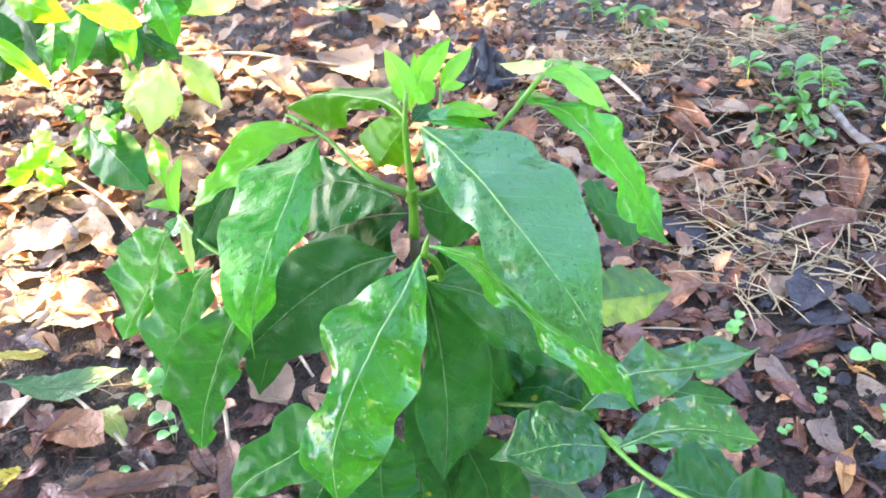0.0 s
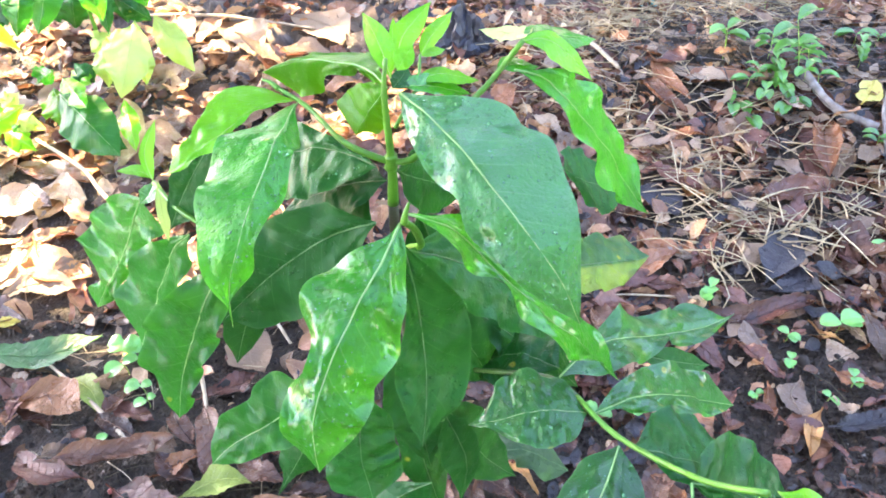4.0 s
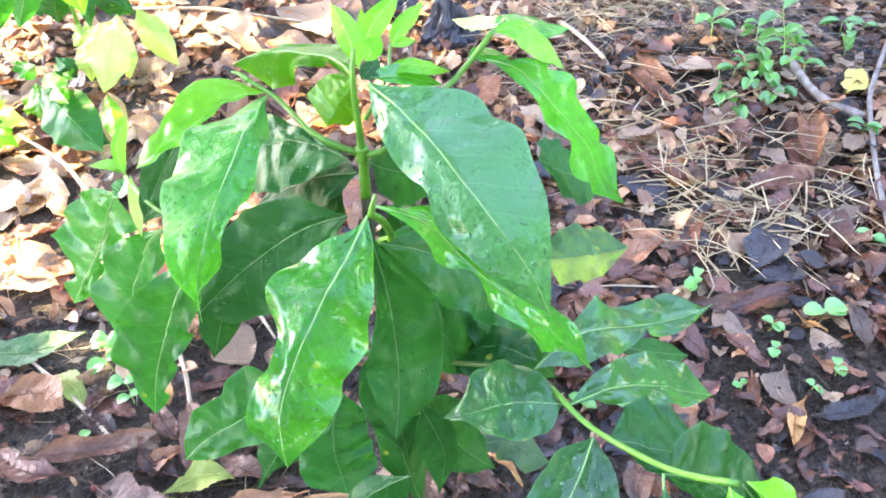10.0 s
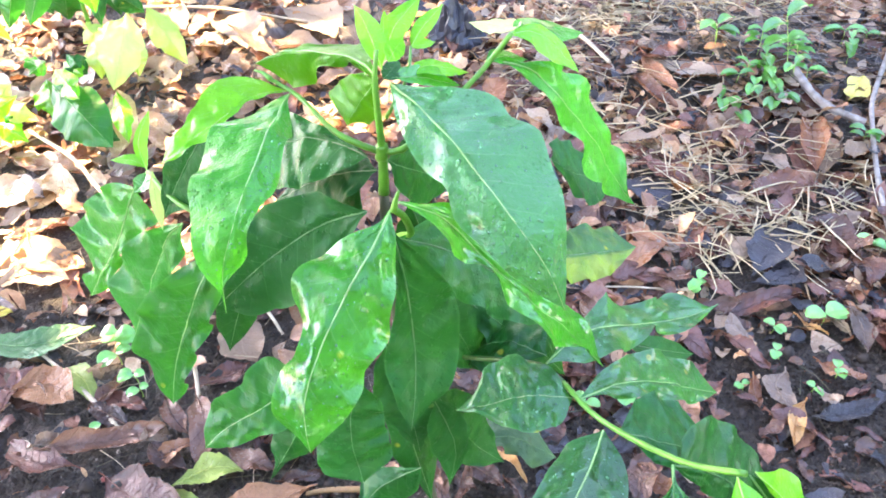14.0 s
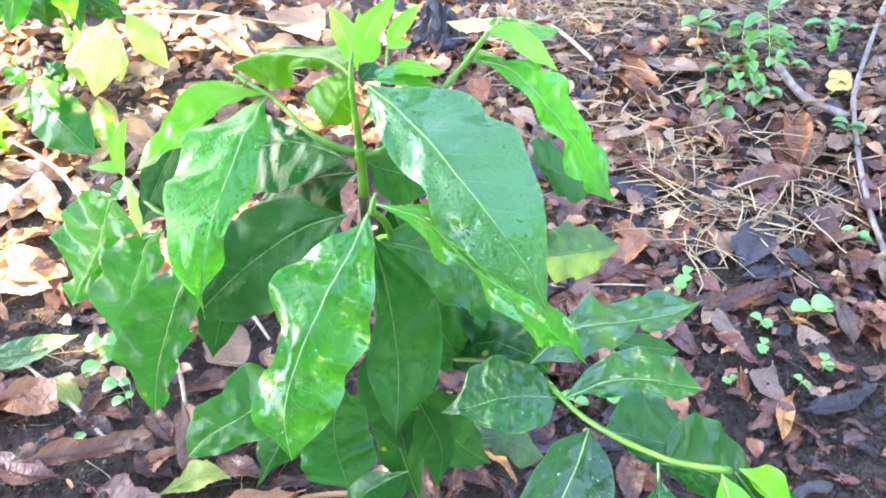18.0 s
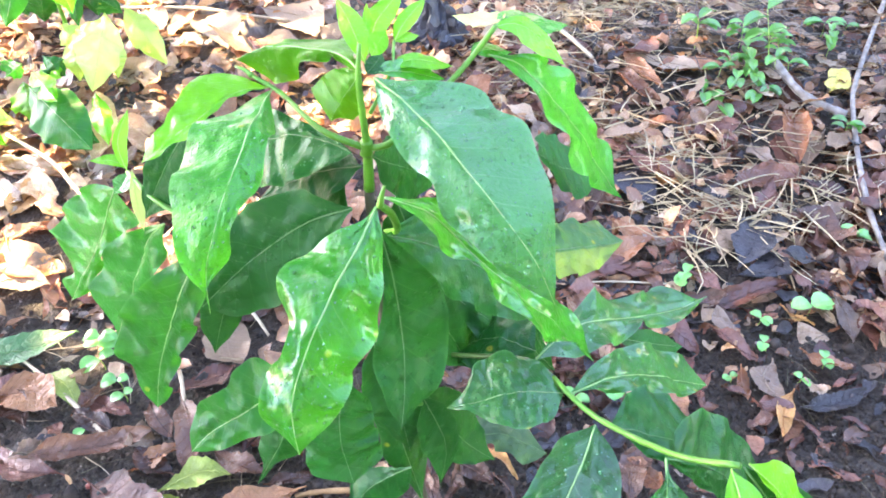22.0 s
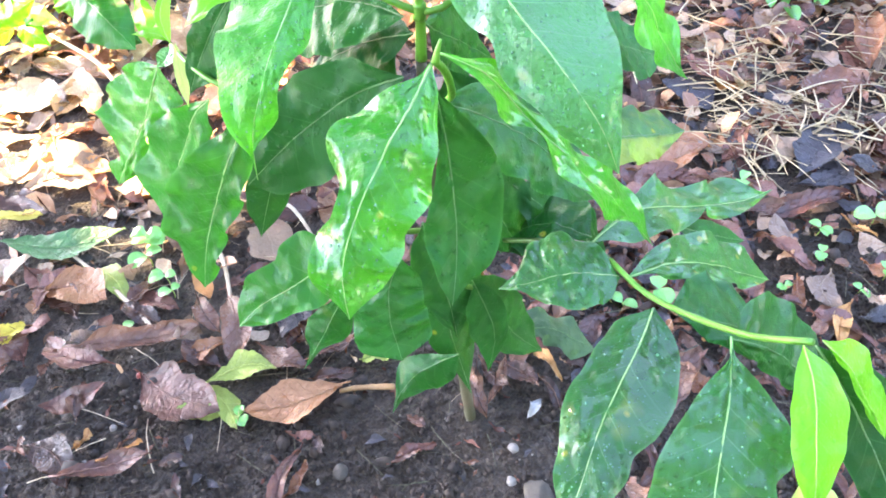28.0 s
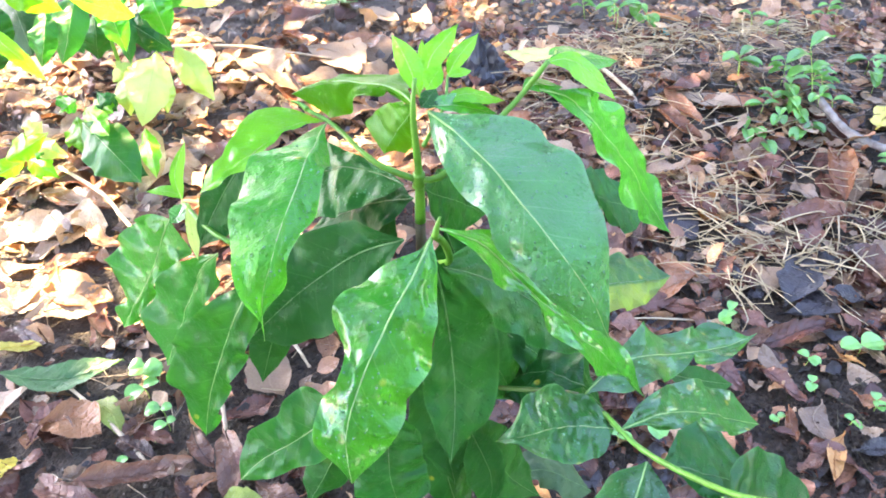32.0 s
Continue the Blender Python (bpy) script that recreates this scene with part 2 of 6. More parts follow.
def dead_material(name, a, b, c, rough=0.5):
    """A dead leaf: three tones that change from leaf to leaf and over the blade, dark veins, wet patches."""
    m = Nodes(name)
    tc = m.add("ShaderNodeTexCoord")
    info = m.add("ShaderNodeObjectInfo")
    geo = m.add("ShaderNodeNewGeometry")
    uv = m.add("ShaderNodeSeparateXYZ", Vector=tc.outputs["UV"])
    s = m.math('ABSOLUTE', m.math('SUBTRACT', m.math('MULTIPLY', uv.outputs[1], 2.0), 1.0))
    obj = tc.outputs["Object"]
    shift = m.math('FRACT', m.math('ADD', info.outputs["Random"], geo.outputs["Random Per Island"]))
    n = m.noise(38.0, 5.0, 0.65, obj)
    f = m.noise(300.0, 4.0, 0.6, obj)
    tone = m.math('ADD', m.math('MULTIPLY', shift, 0.9), m.math('MULTIPLY', m.math('SUBTRACT', n, 0.5), 0.9))
    col = m.ramp(tone, (0.05, a), (0.45, b), (0.95, c))
    arg = m.math('MULTIPLY', m.math('SUBTRACT', uv.outputs[0], m.math('MULTIPLY', s, 0.16)), 9.0)
    fr = m.math('ABSOLUTE', m.math('SUBTRACT', m.math('FRACT', arg), 0.5))
    side = m.math('SUBTRACT', 1.0, m.math('MULTIPLY', fr, 14.0), True)
    mid = m.math('SUBTRACT', 1.0, m.math('MULTIPLY', s, 18.0), True)
    col = m.mix(m.math('MULTIPLY', m.math('MAXIMUM', m.math('MULTIPLY', side, 0.15), mid), 0.3), col, tuple(x * 1.2 for x in c))
    col = m.mix(m.ramp(f, (0.5, 0.0), (0.75, 0.45)), col, tuple(x * 0.4 for x in a))
    m.set(Base_Color=col, Roughness=m.ramp(n, (0.35, rough * 0.65), (0.65, rough * 1.4)), Specular_IOR_Level=0.5)
    crease = m.math('ABSOLUTE', m.math('SUBTRACT', m.noise(95.0, 3.0, 0.55, obj), 0.5))
    relief = m.math('ADD', m.math('MULTIPLY', n, 1.0), m.math('MULTIPLY', f, 0.3))
    relief = m.math('ADD', relief, m.math('MULTIPLY', crease, 1.6))
    m.bump(m.math('ADD', relief, m.math('MULTIPLY', side, 0.3)), 0.85, 0.0035)
    tr = m.add("ShaderNodeBsdfTranslucent", Color=(*[min(1, x * 1.6) for x in c], 1))
    mx = m.add("ShaderNodeMixShader", Fac=0.12, i1=m.bsdf.outputs[0], i2=tr.outputs[0])
    m.tree.links.new(mx.outputs[0], m.out.inputs[0])
    return m.mat


reddish = dead_material("reddish_dead_leaf", (0.075, 0.026, 0.012), (0.20, 0.076, 0.034), (0.38, 0.18, 0.09), 0.24)
purple = dead_material("purple_dead_leaf", (0.040, 0.017, 0.013), (0.125, 0.050, 0.034), (0.28, 0.13, 0.09), 0.18)
rotten = dead_material("rotten_dead_leaf", (0.026, 0.012, 0.008), (0.078, 0.034, 0.021), (0.22, 0.108, 0.066), 0.22)
tan = dead_material("tan_dead_leaf", (0.17, 0.105, 0.06), (0.28, 0.185, 0.115), (0.42, 0.30, 0.195), 0.6)
greybrown = dead_material("greybrown_dead_leaf", (0.090, 0.055, 0.036), (0.24, 0.155, 0.100), (0.46, 0.33, 0.22), 0.30)
blackened = dead_material("blackened_dead_leaf", (0.014, 0.012, 0.013), (0.032, 0.028, 0.032), (0.065, 0.060, 0.068), 0.35)
yellowgreen = dead_material("yellowgreen_leaf", (0.14, 0.20, 0.03), (0.30, 0.38, 0.07), (0.48, 0.52, 0.14), 0.45)
orange = dead_material("orange_dead_leaf", (0.30, 0.10, 0.02), (0.46, 0.19, 0.05), (0.58, 0.32, 0.12), 0.5)
rust = dead_material("rust_brown_dead_leaf", (0.12, 0.044, 0.014), (0.23, 0.092, 0.034), (0.34, 0.165, 0.075), 0.35)
yellow = dead_material("yellow_leaf", (0.5, 0.33, 0.02), (0.62, 0.48, 0.05), (0.7, 0.6, 0.16), 0.5)
greenfallen = dead_material("green_fallen_leaf", (0.02, 0.09, 0.03), (0.05, 0.17, 0.05), (0.10, 0.26, 0.08), 0.4)
mixed = dead_material("mixed_dead_leaf", (0.085, 0.034, 0.019), (0.32, 0.150, 0.080), (0.66, 0.44, 0.245), 0.22)
straw_mat = dead_material("straw", (0.18, 0.125, 0.06), (0.36, 0.27, 0.14), (0.54, 0.43, 0.26), 0.6)


def soil_material():
    m = Nodes("soil")
    tc = m.add("ShaderNodeTexCoord")
    v = tc.outputs["Object"]
    big, mid, fine = m.noise(3.0, 4.0, 0.6, v), m.noise(55.0, 6.0, 0.7, v), m.noise(300.0, 4.0, 0.7, v)
    grain = m.add("ShaderNodeTexVoronoi", Scale=260.0, Vector=v)
    lump = m.add("ShaderNodeTexVoronoi", Scale=150.0, Vector=v)
    tint = m.add("ShaderNodeSeparateColor", Color=grain.outputs["Color"]).outputs[0]
    col = m.mix(m.ramp(mid, (0.35, 0.0), (0.68, 1.0)), (0.012, 0.0080, 0.0050), (0.056, 0.037, 0.023))
    col = m.mix(m.math('MULTIPLY', big, 0.4), col, (0.038, 0.027, 0.018))
    col = m.mix(m.ramp(tint, (0.55, 0.0), (1.0, 0.55)), col, (0.085, 0.060, 0.039))
    col = m.mix(m.ramp(fine, (0.64, 0.0), (0.8, 0.6)), col, (0.16, 0.12, 0.08))
    place = m.add("ShaderNodeSeparateXYZ", Vector=v)
    dry = m.math('ADD', place.outputs[1], m.math('MULTIPLY', m.math('SUBTRACT', big, 0.5), 0.5))
    dry = m.math('MULTIPLY', m.math('SUBTRACT', dry, 1.15), 2.2, True)
    col = m.mix(dry, col, m.mix(m.ramp(mid, (0.35, 0.0), (0.68, 1.0)), (0.060, 0.046, 0.038), (0.165, 0.132, 0.110)))
    m.set(Base_Color=col, Roughness=m.ramp(mid, (0.3, 0.5), (0.7, 0.95)))
    height = m.math('ADD', m.math('MULTIPLY', mid, 0.8), m.math('MULTIPLY', fine, 0.35))
    height = m.math('SUBTRACT', height, m.math('MULTIPLY', grain.outputs["Distance"], 0.35))
    height = m.math('SUBTRACT', height, m.math('MULTIPLY', lump.outputs["Distance"], 0.45))
    m.bump(height, 1.0, 0.014)
    return m.mat


soil = soil_material()
clod_mat = stem_material("clod", (0.015, 0.010, 0.007), (0.052, 0.035, 0.023), 0.85)
dry_clod = stem_material("dry_clod", (0.06, 0.046, 0.038), (0.16, 0.128, 0.106), 0.9)
stone_mat = stem_material("pale_chip", (0.27, 0.24, 0.20), (0.16, 0.14, 0.12), 0.7)
plastic_black = stem_material("weathered_black_plastic", (0.014, 0.017, 0.026), (0.045, 0.052, 0.075), 0.35)
berry_mat = stem_material("red_berry", (0.30, 0.04, 0.03), (0.40, 0.12, 0.08), 0.3)


# ---- building helpers ----
def mesh_object(name, verts, faces, mat, parent=None, uvs=None, smooth=True):
    me = bpy.data.meshes.new(name)
    me.from_pydata([tuple(v) for v in verts], [], faces)
    if smooth:
        me.shade_smooth()
    if uvs is not None:
        layer = me.uv_layers.new(name="uv")
        idx = np.empty(len(me.loops), dtype=np.int32)
        me.loops.foreach_get("vertex_index", idx)
        layer.data.foreach_set("uv", np.asarray(uvs, dtype=np.float32)[idx].ravel())
    me.materials.append(mat)
    ob = new(name, me)
    if parent is not None:
        ob.parent = parent
    return ob


def spline(points, n):
    """Points along a Catmull-Rom curve, evenly spaced by length."""
    P = np.array(points, float)
    k = len(P) - 1
    res = []
    for x in np.linspace(0, k, 30 * k + 1):
        i = min(int(x), k - 1)
        f = x - i
        a, b, c, d = P[max(i - 1, 0)], P[i], P[i + 1], P[min(i + 2, k)]
        res.append(0.5 * (2 * b + (c - a) * f + (2 * a - 5 * b + 4 * c - d) * f * f + (3 * b - a - 3 * c + d) * f ** 3))
    res = np.array(res)
    s = np.concatenate([[0], np.cumsum(np.linalg.norm(np.diff(res, axis=0), axis=1))])
    t = np.linspace(0, s[-1], n)
    return np.stack([np.interp(t, s, res[:, j]) for j in range(3)], 1)


def tube_geometry(path, radii, sides=8):
    """A tube along path with its own radius at each point and closed ends."""
    P = np.array(path, float)
    T = np.gradient(P, axis=0)
    T /= np.linalg.norm(T, axis=1)[:, None] + 1e-12
    up = np.array([0.31, 0.22, 0.92]) if abs(T[0][2]) < 0.8 else np.array([1.0, 0.1, 0.0])
    V, F = [], []
    for i, (p, t) in enumerate(zip(P, T)):
        a = np.cross(t, up)
        a /= np.linalg.norm(a) + 1e-12
        b = np.cross(t, a)
        for k in range(sides):
            w = 2 * math.pi * k / sides
            V.append(p + radii[i] * (math.cos(w) * a + math.sin(w) * b))
    for i in range(len(P) - 1):
        for k in range(sides):
            F.append((i * sides + k, i * sides + (k + 1) % sides, (i + 1) * sides + (k + 1) % sides, (i + 1) * sides + k))
    F.append(tuple(range(sides))[::-1])
    F.append(tuple((len(P) - 1) * sides + k for k in range(sides)))
    return V, F


def tube(name, points, r0, r1, mat, parent=None, n=16, sides=8, knots=0.0, seed=1):
    rng = np.random.RandomState(seed)
    P = spline(points, n)
    rad = np.linspace(r0, r1, n) * (1 + knots * rng.uniform(-1, 1, n))
    V, F = tube_geometry(P, rad, sides)
    return mesh_object(name, V, F, mat, parent)


PROFILE_U = [0, 0.04, 0.10, 0.20, 0.32, 0.45, 0.58, 0.70, 0.80, 0.88, 0.93, 0.97, 1.0]
PROFILE_W = [0.03, 0.10, 0.34, 0.68, 0.91, 1.0, 0.97, 0.82, 0.60, 0.34, 0.17, 0.07, 0.01]
PROFILE_F = [0.03, 0.12, 0.36, 0.68, 0.90, 1.0, 1.02, 0.98, 0.88, 0.68, 0.46, 0.22, 0.02]


def rim_width(values, u):
    """Smooth width of a leaf's half at u from ten widths spaced evenly between its ends."""
    W = [0.03] + list(values) + [0.01]
    x = u * 11
    k = min(int(x), 10)
    f = x - k
    a, b, c, d = W[max(k - 1, 0)], W[k], W[k + 1], W[min(k + 2, 11)]
    return max(0.005, 0.5 * (2 * b + (c - a) * f + (2 * a - 5 * b + 4 * c - d) * f * f + (3 * b - a - 3 * c + d) * f ** 3))


def blade(points, left, right, wave=0.5, full=0.0, seed=0, nu=40, nv=7, ripple=1.0, early=1.0, rim=None):
    """Blade of a leaf: its vein runs through points, left and right lead from the vein to the edges where it is widest; rim: widths of both halves along it."""
    rng = np.random.RandomState(seed)
    P = spline(points, nu)
    L, R = np.array(left), np.array(right)
    length = np.linalg.norm(np.diff(P, axis=0), axis=1).sum()
    T = np.gradient(P, axis=0)
    T /= np.linalg.norm(T, axis=1)[:, None] + 1e-12
    ph = rng.uniform(0, 6.28, 4)
    cycles = rng.uniform(3.2, 4.6)
    V, UV = [], []
    wl, wr = np.linalg.norm(L), np.linalg.norm(R)
    small = min(1.0, (wl + wr) / 0.055) ** 1.5
    veins = 9
    for i in range(nu):
        u = i / (nu - 1)
        v = u ** early
        prof = (1 - full) * np.interp(v, PROFILE_U, PROFILE_W) + full * np.interp(v, PROFILE_U, PROFILE_F)
        pl, pr = (rim_width(rim[0], u), rim_width(rim[1], u)) if rim else (prof, prof)
        l = L - T[i] * np.dot(L, T[i])
        r = R - T[i] * np.dot(R, T[i])
        l *= wl / (np.linalg.norm(l) + 1e-9)
        r *= wr / (np.linalg.norm(r) + 1e-9)
        n = np.cross(T[i], r - l)
        n /= np.linalg.norm(n) + 1e-9
        if n[2] < 0:
            n = -n
        fade = min(1, u * 6) * min(1, (1 - u) * 5)
        for j in range(-nv, nv + 1):
            t = j / nv
            a = abs(t)
            side, k, half = (r, 0, pr) if t > 0 else (l, 1, pl)
            edge = 1 + (0.02 if rim else 0.05) * wave * math.sin(2 * math.pi * cycles * 1.1 * u + ph[k]) * a
            p = P[i] + side * half * a * edge
            w = 0.0046 * small * wave * a ** 2.2 * math.sin(2 * math.pi * cycles * u + ph[2 + k]) * fade
            cell = abs(math.sin(math.pi * veins * (u - 0.16 * a ** 0.8) + (0.6 if t > 0 else 0.0)))
            puff = 0.0010 * small * ripple * (cell ** 0.7 - 0.6) * min(1, a * 4) * (1 - 0.75 * a ** 2) * fade
            q = Vector((u * 9 + seed * 3.7, t * 2.2 + 5, seed))
            crease = 0.0024 * small * (noise.noise(q) + 0.45 * noise.noise(q * 2.7)) * fade
            trough = 0.0012 * small * math.exp(-(t / 0.12) ** 2) * fade
            V.append(p + n * (w + puff + crease - trough))
            UV.append((u, 0.5 + 0.5 * t))
    m = 2 * nv + 1
    F = [(i * m + j, i * m + j + 1, (i + 1) * m + j + 1, (i + 1) * m + j) for i in range(nu - 1) for j in range(m - 1)]
    return V, F, UV, P, length


# ---- ground ----
def bumps(x, y):
    """Height of the ground."""
    p = Vector((x, y, 0))
    h = 0.010 * noise.noise(p * 3.1) + 0.006 * noise.noise(p * 11.0) + 0.003 * noise.noise(p * 37.0) + 0.0015 * noise.noise(p * 90)
    h += 0.045 * math.exp(-((x - 0.62) / 0.35) ** 2 - ((y - 1.05) / 0.28) ** 2)
    far = max(0.0, math.hypot(x, y) - 2.5)
    return h / (1 + 0.3 * far)


def axis(lo, hi, fine, reach):
    xs = list(np.arange(lo, hi + 1e-6, fine))
    step = fine
    a, b = lo, hi
    left, right = [], []
    while b < reach:
        step *= 1.35
        a -= step
        b += step
        left.append(a)
        right.append(b)
    return left[::-1] + xs + right


gx, gy = axis(-1.3, 1.4, 0.012, 400.0), axis(-0.3, 2.2, 0.012, 400.0)
gv = [(x, y, bumps(x, y)) for y in gy for x in gx]
gf = [(j * len(gx) + i, j * len(gx) + i + 1, (j + 1) * len(gx) + i + 1, (j + 1) * len(gx) + i) for j in range(len(gy) - 1) for i in range(len(gx) - 1)]
tagged(mesh_object("ground", gv, gf, soil), "dark moist plantation soil with crumbs and clods", "soil", kind="structure")

# ---- the coffee plant ----
plant = tagged(new("coffee_plant"), "young coffee shrub with glossy wavy green leaves growing from bare soil", "plant")
count = [0]


def leaf(mat, points, left, right, wave=0.5, full=0.0, plant=plant, early=1.0, drops=0, rim=None):
    count[0] += 1
    V, F, UV, P, length = blade(points, left, right, wave, full, count[0], 64, 10, 1.0 if mat in (fresh, wet, rusted, dewy) else 0.35, early, rim)
    label = {mature: "glossy dark green leaf", fresh: "shiny fresh green wavy leaf", young: "soft lime-green young leaf", shaded: "green leaf darkened in colour for its shade",
             pale: "pale yellow-green leaf, its tone raised for sunlight", spotted: "dark green leaf with one yellowed half", rusted: "dark green leaf with yellow rust spots", deep: "glossy hanging leaf with shade in its deep green", underside: "drooping leaf showing its grey-green underside", olive: "backlit olive-green wavy leaf", wet: "broad wet green leaf with a cool sheen", dewy: "fresh green wavy leaf beaded with dew"}[mat]
    ob = tagged(mesh_object("leaf", V, F, mat, plant, UV), label)
    m = 21
    N = [np.array(V[i * m + 10]) for i in range(0, 64, 3)]
    rad = np.linspace(0.0007, 0.0002, len(N)) * min(1.0, length / 0.12)
    rv, rf = tube_geometry(N, rad, 6)
    mesh_object("midrib", rv, rf, RIBS[mat], ob)
    if drops:
        r = np.random.RandomState(count[0])
        G = np.array(V).reshape(64, 21, 3)
        W, K = [], []
        for _ in range(drops):
            i, j = int(r.uniform(4, 58)), int(r.choice((1, 2, 3, 4, 5, 6, 7, 8, 11, 12, 13, 14, 15, 16, 17, 18)))
            a, b = r.rand(), r.rand()
            p = (G[i, j] * (1 - a) + G[i + 1, j] * a) * (1 - b) + (G[i, j + 1] * (1 - a) + G[i + 1, j + 1] * a) * b
            t, q = G[i + 1, j] - G[i, j], G[i, j + 1] - G[i, j]
            t, q = t / np.linalg.norm(t), q / np.linalg.norm(q)
            n = np.cross(t, q)
            n /= np.linalg.norm(n)
            n = n if n[2] > 0 else -n
            q = np.cross(n, t)
            rad = 0.00042 * r.lognormal(0, 0.45)
            base = len(W)
            for ring, (rr, hh) in enumerate(((1.0, -0.1), (0.8, 0.4), (0.4, 0.68))):
                for k in range(7):
                    w = 2 * math.pi * k / 7
                    W.append(p + rad * (rr * (math.cos(w) * t * 1.15 + math.sin(w) * q) + hh * n))
            W.append(p + rad * 0.75 * n)
            for ring in (0, 7):
                K += [(base + ring + k, base + ring + (k + 1) % 7, base + ring + 7 + (k + 1) % 7, base + ring + 7 + k) for k in range(7)]
            K += [(base + 14 + k, base + 14 + (k + 1) % 7, base + 21) for k in range(7)]
        tagged(mesh_object("dew", W, K, water, ob), "beads of dew tinted with the leaf's green")
    return ob


def branch(name, points, r0, r1, mat=None, n=18, knots=0.06):
    return tube(name, points, r0, r1, mat or stem_green, plant, n, 10, knots, seed=count[0] + len(points))


branch("stem", [(0.012, 0.03, -0.01), (0.006, 0.022, 0.12), (-0.002, 0.012, 0.28), (-0.004, 0.004, 0.40), (-0.002, 0.0, 0.47)], 0.0060, 0.0036, stem_brown, 26, 0.08)
branch("stem", [(-0.002, 0.0, 0.468), (0.0, 0.0, 0.50), (0.0, 0.002, 0.545), (0.003, 0.006, 0.566)], 0.0036, 0.0012)
branch("node", [(-0.001, 0.0, 0.495), (0.0, 0.0, 0.500), (0.0, 0.0, 0.505)], 0.0041, 0.0040, None, 6, 0.0)
branch("branch", [(-0.001, 0.0, 0.500), (-0.027, 0.008, 0.511), (-0.053, 0.047, 0.517), (-0.071, 0.060, 0.524)], 0.0022, 0.0014)
branch("branch", [(0.001, 0.0, 0.500), (0.014, -0.004, 0.504), (0.034, 0.010, 0.515), (0.056, 0.022, 0.529), (0.069, 0.030, 0.538), (0.086, 0.036, 0.556)], 0.0022, 0.0016)
branch("branch", [(-0.003, 0.004, 0.42), (0.006, -0.030, 0.455), (0.014, -0.058, 0.480), (0.012, -0.078, 0.508), (0.007, -0.089, 0.523)], 0.0026, 0.0020)
branch("branch", [(-0.002, 0.010, 0.29), (0.020, -0.010, 0.318), (0.045, -0.033, 0.337), (0.090, -0.068, 0.365), (0.104, -0.092, 0.373)], 0.0019, 0.0017, stem_olive, 20)
branch("branch", [(0.104, -0.092, 0.373), (0.121, -0.128, 0.378), (0.148, -0.178, 0.407), (0.170, -0.204, 0.431)], 0.0018, 0.0017, None, 24)
branch("branch", [(-0.002, 0.006, 0.40), (-0.07, 0.015, 0.415), (-0.142, 0.034, 0.442), (-0.179, 0.078, 0.447)], 0.0026, 0.0016)
branch("branch", [(0.004, 0.006, 0.520), (0.019, 0.020, 0.539), (0.023, 0.038, 0.551)], 0.0014, 0.0009)
branch("branch", [(-0.002, 0.010, 0.31), (-0.04, -0.04, 0.36), (-0.075, -0.075, 0.39)], 0.0024, 0.0016)
branch("branch", [(-0.002, 0.012, 0.27), (0.02, -0.05, 0.31), (0.01, -0.09, 0.36)], 0.0024, 0.0016)
branch("bud", [(0.007, -0.089, 0.522), (0.0085, -0.089, 0.529), (0.0105, -0.088, 0.534)], 0.0022, 0.0007, None, 8, 0.0)
branch("bud", [(-0.071, 0.060, 0.524), (-0.076, 0.064, 0.527), (-0.082, 0.067, 0.528)], 0.0020, 0.0006, None, 8, 0.0)
leaf(dewy, [(-0.059, 0.052, 0.517), (-0.065, -0.003, 0.527), (-0.070, -0.040, 0.526), (-0.076, -0.066, 0.521), (-0.083, -0.081, 0.507), (-0.091, -0.088, 0.486), (-0.094, -0.091, 0.460)], (-0.033, 0.008, -0.006), (0.015, -0.002, -0.009), wave=1.2, drops=150, rim=((0.49, 0.79, 1.1, 1.11, 1.1, 1.05, 0.95, 0.79, 0.52, 0.06), (0.16, 0.49, 0.75, 0.83, 0.76, 0.83, 0.77, 0.49, 0.54, 0.04)))
leaf(wet, [(0.009, 0.001, 0.547), (0.029, -0.030, 0.543), (0.045, -0.055, 0.534), (0.059, -0.077, 0.522), (0.072, -0.096, 0.510), (0.085, -0.109, 0.492), (0.095, -0.117, 0.466)], (-0.021, -0.002, -0.018), (0.039, 0.021, 0.003), wave=0.7, drops=420, rim=((0.44, 0.69, 0.82, 0.79, 0.74, 0.95, 0.87, 0.79, 0.68, 0.41), (0.32, 0.58, 0.93, 0.9, 1.02, 0.94, 0.8, 0.63, 0.41, 0.17)))
leaf(fresh, [(0.010, -0.086, 0.525), (0.032, -0.074, 0.504), (0.050, -0.074, 0.480), (0.068, -0.081, 0.460), (0.088, -0.085, 0.437), (0.111, -0.082, 0.406), (0.134, -0.079, 0.369)], (-0.006, -0.022, -0.001), (0.008, 0.026, 0.002), wave=1.1, rim=((0.2, 0.77, 0.66, 0.42, 0.62, 0.56, 0.91, 0.55, 0.28, 0.05), (0.14, 0.35, 0.35, 0.36, 0.38, 0.48, 0.62, 0.74, 0.78, 0.38)))
leaf(fresh, [(0.005, -0.089, 0.522), (-0.006, -0.111, 0.515), (-0.018, -0.128, 0.506), (-0.028, -0.142, 0.495), (-0.038, -0.156, 0.481), (-0.045, -0.168, 0.463), (-0.044, -0.177, 0.441)], (-0.030, 0.026, -0.002), (0.022, -0.002, -0.019), wave=1.0, drops=120, rim=((0.15, 0.52, 0.69, 0.82, 0.78, 0.38, 0.31, 0.51, 0.48, 0.45), (0.33, 0.56, 0.81, 0.94, 1.06, 1.02, 0.9, 0.96, 0.92, 0.66)))
